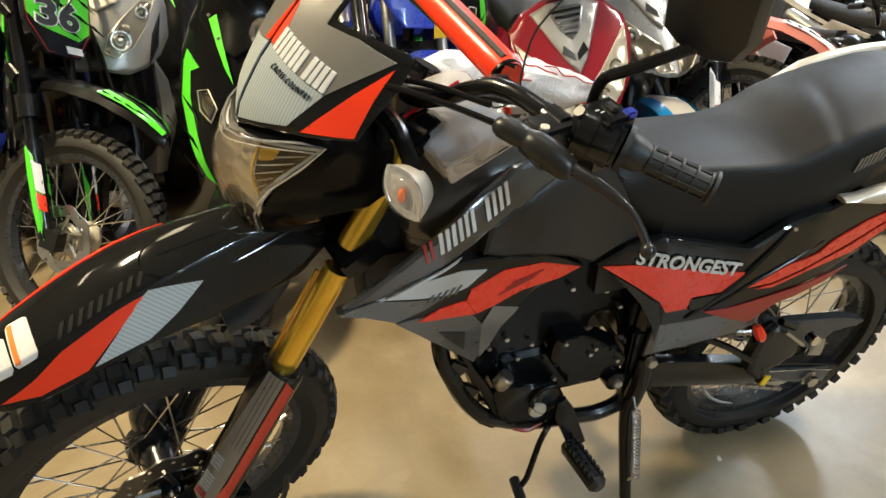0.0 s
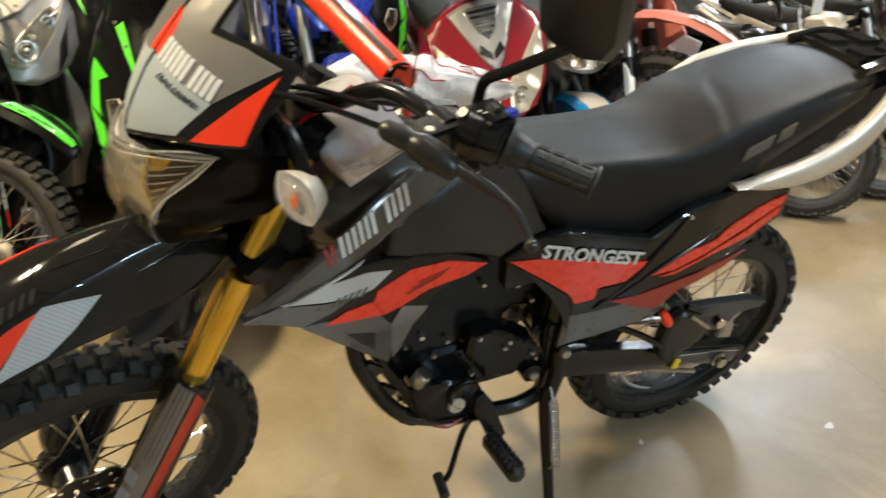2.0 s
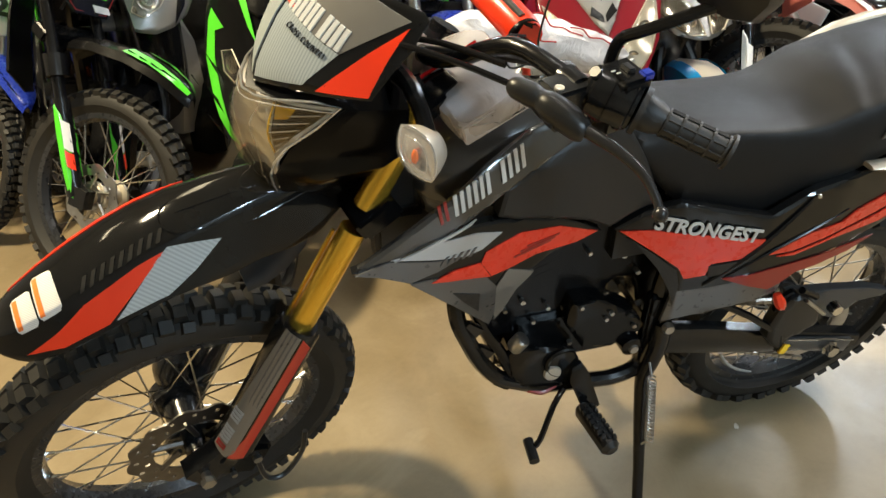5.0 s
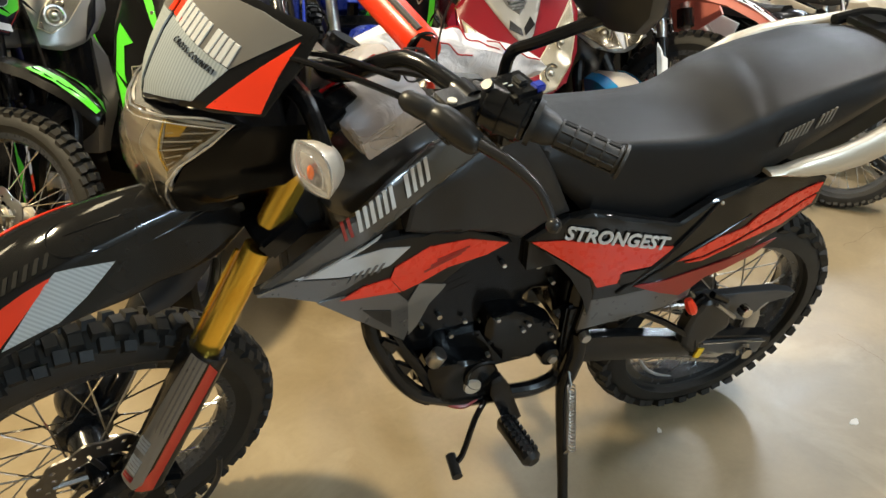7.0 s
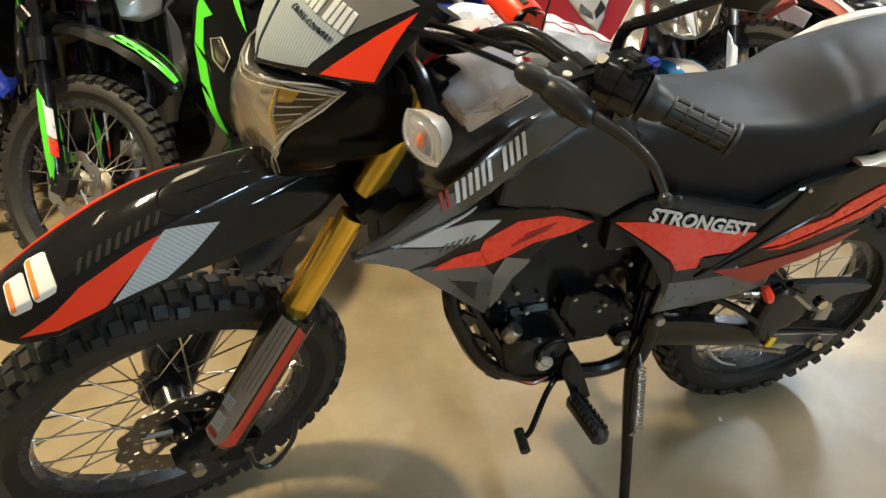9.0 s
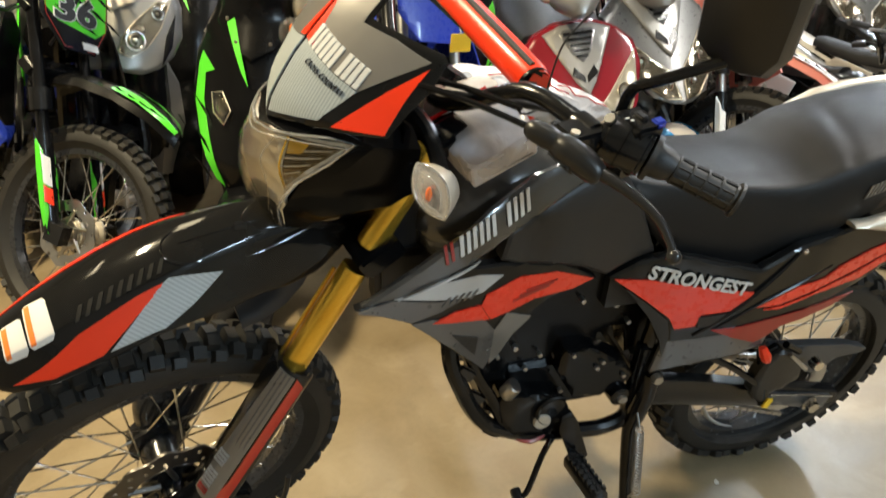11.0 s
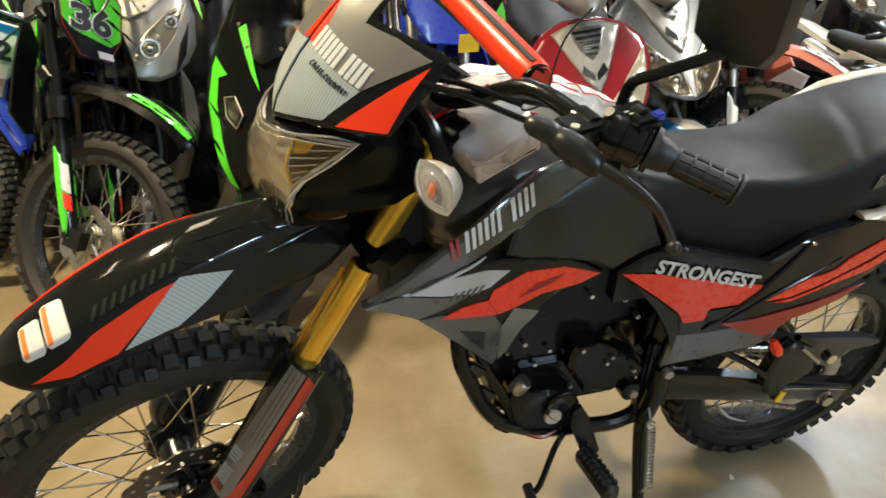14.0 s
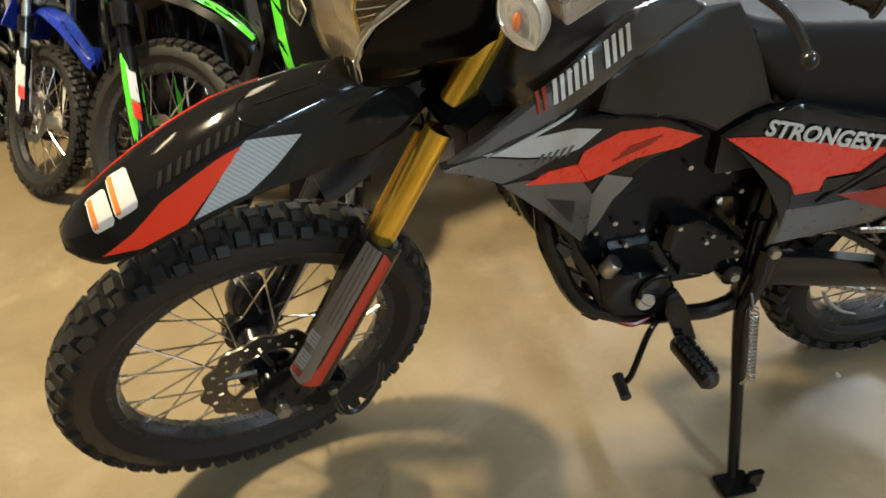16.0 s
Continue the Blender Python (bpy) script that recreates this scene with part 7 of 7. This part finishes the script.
    hcov = part("handlebar_cover", Build().rings(hc).moved(hs), "black" if high else centre, top, "painted handlebar cover", 60)
    bars_ = Build().tube([(-0.22, 0.36, 1.05), (-0.33, 0.22, 1.06), (-0.37, 0.0, 1.05), (-0.33, -0.22, 1.06), (-0.22, -0.36, 1.05)], 0.013, 10, 3)
    part("handlebar", bars_.moved(hs), "black", hcov)
    for s in (-1, 1):
        part("grip", Build().tube([(-0.30, 0.26 * s, 1.057), (-0.22, 0.36 * s, 1.05)], 0.019, 12, 1).moved(hs), "grip", hcov)
        part("brake_lever", Build().tube([(-0.36, 0.20 * s, 1.06), (-0.37, 0.27 * s, 1.055), (-0.32, 0.37 * s, 1.04)], 0.007, 8, 2).moved(hs), "steel", hcov)
        if not high:
            part("signal", Build().ball((-0.46, 0.09 * s, 1.0), 0.03, (0.7, 1.2, 0.7)).moved(hs), "bowl" if s > 0 else "amber", hcov)
        elif swoosh and s < 0:
            sg = part("signal", Build().ball((-0.43, -0.150, 1.015), 0.055, (0.8, 0.75, 1.15), 16), "bowl", top, "clear turn signal lamp")
            part("signal_lens", Build().ball((-0.44, -0.150, 1.015), 0.057, (0.8, 0.75, 1.15), 16), "lens", sg)
            part("signal_bulb", Build().ball((-0.490, -0.150, 1.005), 0.012), "redlens", sg)
    fen_ = []
    for a in np.linspace(-0.5, 2.5, 12):
        fen_.append([Vector((-0.66 - (0.275 + dr) * math.cos(a), yy, 0.235 + (0.275 + dr) * math.sin(a))) for yy, dr in ((-0.075, -0.05), (-0.07, -0.005), (0, 0.016), (0.07, -0.005), (0.075, -0.05), (0.066, -0.015), (0, 0.006), (-0.066, -0.015))])
    sf = part("front_fender", Build().rings(fen_), fender, top, "painted front fender", 60)
    if fender == "bone":
        for s in (-1, 1):
            part("fender_flank", Build().rings([[Vector((-0.66 - r_ * math.cos(a), s * yy, 0.235 + r_ * math.sin(a))) for r_, yy in ((0.215, 0.080), (0.245, 0.080), (0.275, 0.074)) + (((0.282, 0.058), (0.289, 0.034)) if s > 0 else ())] for a in np.linspace(0.1, 1.9, 10)], closed=False), "teal", sf, "light blue fender flank")
    part("side_reflector", Build().ball((-0.79, 0.076, 0.42), 0.022, (1, 0.3, 1), 12), "amber", sf)
    for s in (-1, 1):
        part("fork_leg", Build().tube([(-0.66, 0.085 * s, 0.235), (-0.55, 0.085 * s, 0.42), (-0.50, 0.05 * s, 0.55)], 0.022, 10, 2), "black", top)
    bd = []
    for x, w_, lo, hi in ((-0.42, 0.12, 0.24, 0.85), (-0.33, 0.16, 0.22, 0.70), (-0.28, 0.17, 0.21, 0.36), (0.0, 0.17, 0.22, 0.34), (0.08, 0.17, 0.24, 0.50), (0.16, 0.17, 0.30, 0.68), (0.40, 0.175, 0.38, 0.72), (0.65, 0.14, 0.52, 0.76), (0.85, 0.07, 0.64, 0.78)):
        bd.append([Vector((x, w_ * a, lo + (hi - lo) * c)) for a, c in ((-0.8, 0), (-1, 0.3), (-1, 0.8), (-0.7, 1), (0.7, 1), (1, 0.8), (1, 0.3), (0.8, 0))])
    part("body_shell", Build().rings(bd), lower if lower != "black" else body, top, "scooter body with flat footboard", 40)
    part("seat", Build().rings([[Vector((x, w_ * a, lo + h * c)) for a, c in ((-1, 0), (-1, 0.6), (-0.75, 0.95), (0, 1), (0.75, 0.95), (1, 0.6), (1, 0))] for x, w_, lo, h in ((0.10, 0.11, 0.67, 0.08), (0.25, 0.15, 0.70, 0.10), (0.45, 0.15, 0.72, 0.10), (0.55, 0.13, 0.74, 0.13), (0.78, 0.10, 0.76, 0.13), (0.86, 0.06, 0.78, 0.08))]), "vinyl", top, "black double seat", 60)
    part("muffler", Build().tube([(0.20, 0.14, 0.25), (0.40, 0.17, 0.26), (0.45, 0.17, 0.27), (0.75, 0.18, 0.36)], [0.02, 0.025, 0.05, 0.05], 12, 1), "steel", top)
    part("centre_stand", Build().tube([(0.25, -0.12, 0.28), (0.30, -0.17, 0.01), (0.30, 0.17, 0.01), (0.25, 0.12, 0.28)], 0.010, 8, 1), "frame", top)
    return top


def facing(x, y, rz, lean=0.0, size=1.0):
    """The pose of a bike with its front wheel near (x, y), turned by rz and leaning to its left."""
    a = radians(rz)
    return pose(x + 0.66 * size * math.cos(a), y + 0.66 * size * math.sin(a), 0, 0, 0, rz) @ pose(0, 0, 0, lean, 0, 0) @ Matrix.Scale(size, 4)


green_bike = dirt_bike("black and lime green dirt bike with race number plate", facing(-1.086, 1.142, 99, 7.7), "deep", "green", number="36", number_mat="white", steer=46, fork_mat="frame")
blue_bike = dirt_bike("blue dirt bike with white number plate and white fork guards", facing(-1.60, 1.76, 71, 7.5, 0.84), "blue", "blue", guard="white", plate="white", number="32", number_mat="letter", fork_mat="steel", steer=58)
film_bike = dirt_bike("royal blue dirt bike partly wrapped in clear film", facing(0.10, 0.98, 88, 3), "blue", "blue", guard="black", plate="blue", steer=10)
red_bike = dirt_bike("faded red and white dirt bike beside others", facing(1.31, 1.04, 80, 4, 1.0), "pink", "white", guard="white", plate="white", steer=34)
white_bike = dirt_bike("small black pit bike with white trim", facing(1.91, 0.756, 98, 4, 0.72), "black", "white", rim="silver_rim", guard="black", plate="black", steer=34)
cream_bike = dirt_bike("small pit bike with cream white fenders", facing(2.334, 0.74, 100, 4, 0.74), "bone", "bone", rim="silver_rim", guard="bone", plate="black", steer=36)
grey_bike = dirt_bike("small black and grey pit bike", facing(2.70, 0.733, 98, 4, 0.74), "black", "shieldgrey", rim="silver_rim", guard="shieldgrey", plate="black", steer=32)

silver_scooter = scooter("silver touring scooter with large headlamps", facing(-0.985, 1.63, 74, 5), "pearl", "bone", fender="deep", high=True, drop=0.017)
green_scooter = scooter("black and lime green scooter", facing(-0.533, 0.90, 73, 3), "deep", "deep", fender="deep", high=True, drop=-0.02, swoosh="green")
wine_scooter = scooter("wine red and silver scooter with twin headlamps", facing(0.78, 1.02, 78, -8), "wine", "pearl", fender="deep", drop=-0.055)
grey_scooter = scooter("dark silver grey scooter with champagne and light blue fender", facing(1.13, 1.12, 90, -5), "slate", "pearl", fender="bone", drop=0.04)

# crumpled packing film between the bikes
film_rows = []
for i in range(30):
    u = i / 29
    ring = []
    for j in range(20):
        a = 2 * math.pi * j / 20
        n = noise.noise(Vector((u * 7, math.cos(a) * 2, math.sin(a) * 2))) * 0.022 + noise.noise(Vector((u * 13, math.cos(a) * 4, math.sin(a) * 4))) * 0.006
        k = (math.sin(math.pi * min(1, max(0, u)) ** 0.8) ** 0.5 if 0 < u < 1 else 0.02)
        ring.append(Vector((-0.02 + 0.62 * u + n * 0.4, 0.68 + 0.08 * u + (0.055 + n) * k * math.cos(a), 0.86 - 0.15 * u + (0.075 + n) * k * math.sin(a))))
    film_rows.append(ring)
packing = thing("packing_film", "crumpled white packing film draped over the parked bikes", "packing film")
part("film_sheet", Build().rings(film_rows[:16]), "wrap", packing, sharp=60)
part("film_fold", Build().rings(film_rows[15:]), "wrap", packing, sharp=60)
for k0, j0 in ((8, 7), (13, 5), (19, 6)):
    part("red_print", Build().tube([film_rows[k0 + q][(j0 + q // 3) % 20] + Vector((0, -0.004, 0.004)) for q in range(9)], 0.0022, 5, 2), "redlens", packing)
tag_ = thing("price_tag", "yellow card tag hanging on the blue dirt bike", "tag")
part("card", Build().box((0.13, 0.84, 0.93), (0.062, 0.002, 0.055), Matrix.Rotation(radians(12), 3, "X")), "yellow", tag_)
part("string", Build().tube([(0.13, 0.84, 0.957), (0.12, 0.86, 1.0), (0.11, 0.90, 1.03)], 0.0015, 5, 3), "white", tag_)

# paper tags tied to the bars of the small bikes
for grip_, (tx, ty, tz), tw, th, mat_ in ((cream_bike.matrix_world @ Vector((-0.27, 0.14, 1.10)), (2.095, 1.0, 0.85), 0.058, 0.115, "white"), (grey_bike.matrix_world @ Vector((-0.27, 0.14, 1.10)), (2.37, 1.02, 0.905), 0.04, 0.062, "yellow")):
    hang = thing("paper_tag", "%s card tag tied to the bars of a small bike" % {"white": "creased white", "yellow": "bright yellow"}[mat_], "tag")
    part("card", sheet([(-tw / 2, -th), (tw / 2, -th), (tw * 0.46, -th * 0.08), (tw * 0.36, 0), (-tw * 0.36, 0), (-tw * 0.46, -th * 0.08)], lambda u, v, d, tx=tx, ty=ty, tz=tz: Vector((tx + u, ty + 4 * u * u + d, tz + v)), 0.002, 0.02, 0), mat_, hang)
    part("string", Build().tube([Vector((tx, ty, tz - 0.005)), (Vector((tx, ty, tz)) + grip_) / 2 + Vector((0, 0, 0.004)), grip_], 0.0015, 5, 3), "white", hang)

# rows further back
kinds = [green_bike, blue_bike, red_bike, white_bike, cream_bike, wine_scooter, grey_scooter, silver_scooter, film_bike, grey_bike, green_scooter]
rng = random.Random(5)
for row, (y, x0, x1) in enumerate(((2.75, -2.6, 5.4), (4.45, -3.2, 7.6), (6.2, -3.6, 9.6), (8.0, -4.0, 11.5))):
    x = x0
    while x < x1:
        k = (kinds[rng.randrange(10)] if x < 1.2 else [white_bike, grey_bike, grey_bike, grey_scooter, white_bike, red_bike, grey_bike, green_scooter, blue_bike][rng.randrange(9)])
        copy_thing(k, facing(x, y + rng.uniform(-0.08, 0.08), 90 + rng.uniform(-18, 18), rng.uniform(2, 8)))
        x += rng.uniform(0.42, 0.54) if row < 2 else rng.uniform(0.54, 0.74)
for x, y, rz, k in ((3.12, 0.85, 115, 9), (3.6, 1.0, 110, 9), (4.2, 1.0, 100, 6), (4.7, 1.0, 110, 3), (5.3, 1.0, 110, 9), (-1.32, 2.05, 110, 9), (-0.70, 2.15, 82, 10), (0.42, 1.75, 88, 10), (-1.95, 2.3, 110, 9), (-2.3, 1.75, 110, 3), (2.75, 2.0, 80, 6), (1.72, 1.95, 84, 9), (2.2, 2.05, 96, 3), (3.3, 2.0, 90, 9), (3.8, 2.1, 98, 10), (-1.36, 1.86, 84, 9), (-1.78, 2.25, 96, 9), (-0.98, 2.35, 92, 10), (-1.50, 2.55, 100, 10), (-2.15, 2.35, 88, 10)):
    copy_thing(kinds[k], facing(x, y, rz, 5, 0.74 if k in (3, 9) else 1.0))

# chips and hairline cracks in the floor
for cx, cy, r_, a_ in ((1.03, -0.24, 0.016, 0.3), (0.54, -0.08, 0.010, 1.1)):
    flake = thing("floor_chip", "small pale chip lying on the concrete floor", "debris", pose(cx, cy, 0.0, 0, 0, 57 * a_))
    part("flake", Build().rings([[Vector((r_ * k * math.cos(t) * (1 + 0.3 * math.sin(3 * t + a_)), 0.6 * r_ * k * math.sin(t), z)) for t in (2 * math.pi * q / 12 for q in range(12))] for k, z in ((1.0, 0.0005), (0.92, 0.0018), (0.5, 0.0022))]), "chip", flake)
for path in ([(1.70, 0.45), (1.80, 0.47), (1.885, 0.50), (2.011, 0.501), (2.155, 0.513), (2.357, 0.565), (2.6, 0.60)], [(1.27, 0.06), (1.29, 0.0), (1.301, -0.093), (1.285, -0.183), (1.288, -0.261), (1.31, -0.36), (1.30, -0.5)]):
    left, right = [], []
    for i in range(len(path) * 6 - 5):
        k, f = min(i // 6, len(path) - 2), i / 6 - min(i // 6, len(path) - 2)
        p = Vector((path[k][0] + (path[k + 1][0] - path[k][0]) * f, path[k][1] + (path[k + 1][1] - path[k][1]) * f, 0.0006))
        p += Vector((noise.noise(p * 23), noise.noise(p * 23 + Vector((5, 5, 5))), 0)) * 0.012
        w_ = 0.0007 + 0.0012 * abs(noise.noise(p * 31))
        dr = Vector((path[k + 1][0] - path[k][0], path[k + 1][1] - path[k][1], 0)).normalized()
        left.append(p + Vector((-dr.y, dr.x, 0)) * w_)
        right.append(p - Vector((-dr.y, dr.x, 0)) * w_)
    b_ = Build().rings([left, right], closed=False)
    part("crack", b_, "crack", bpy.data.objects["floor"])
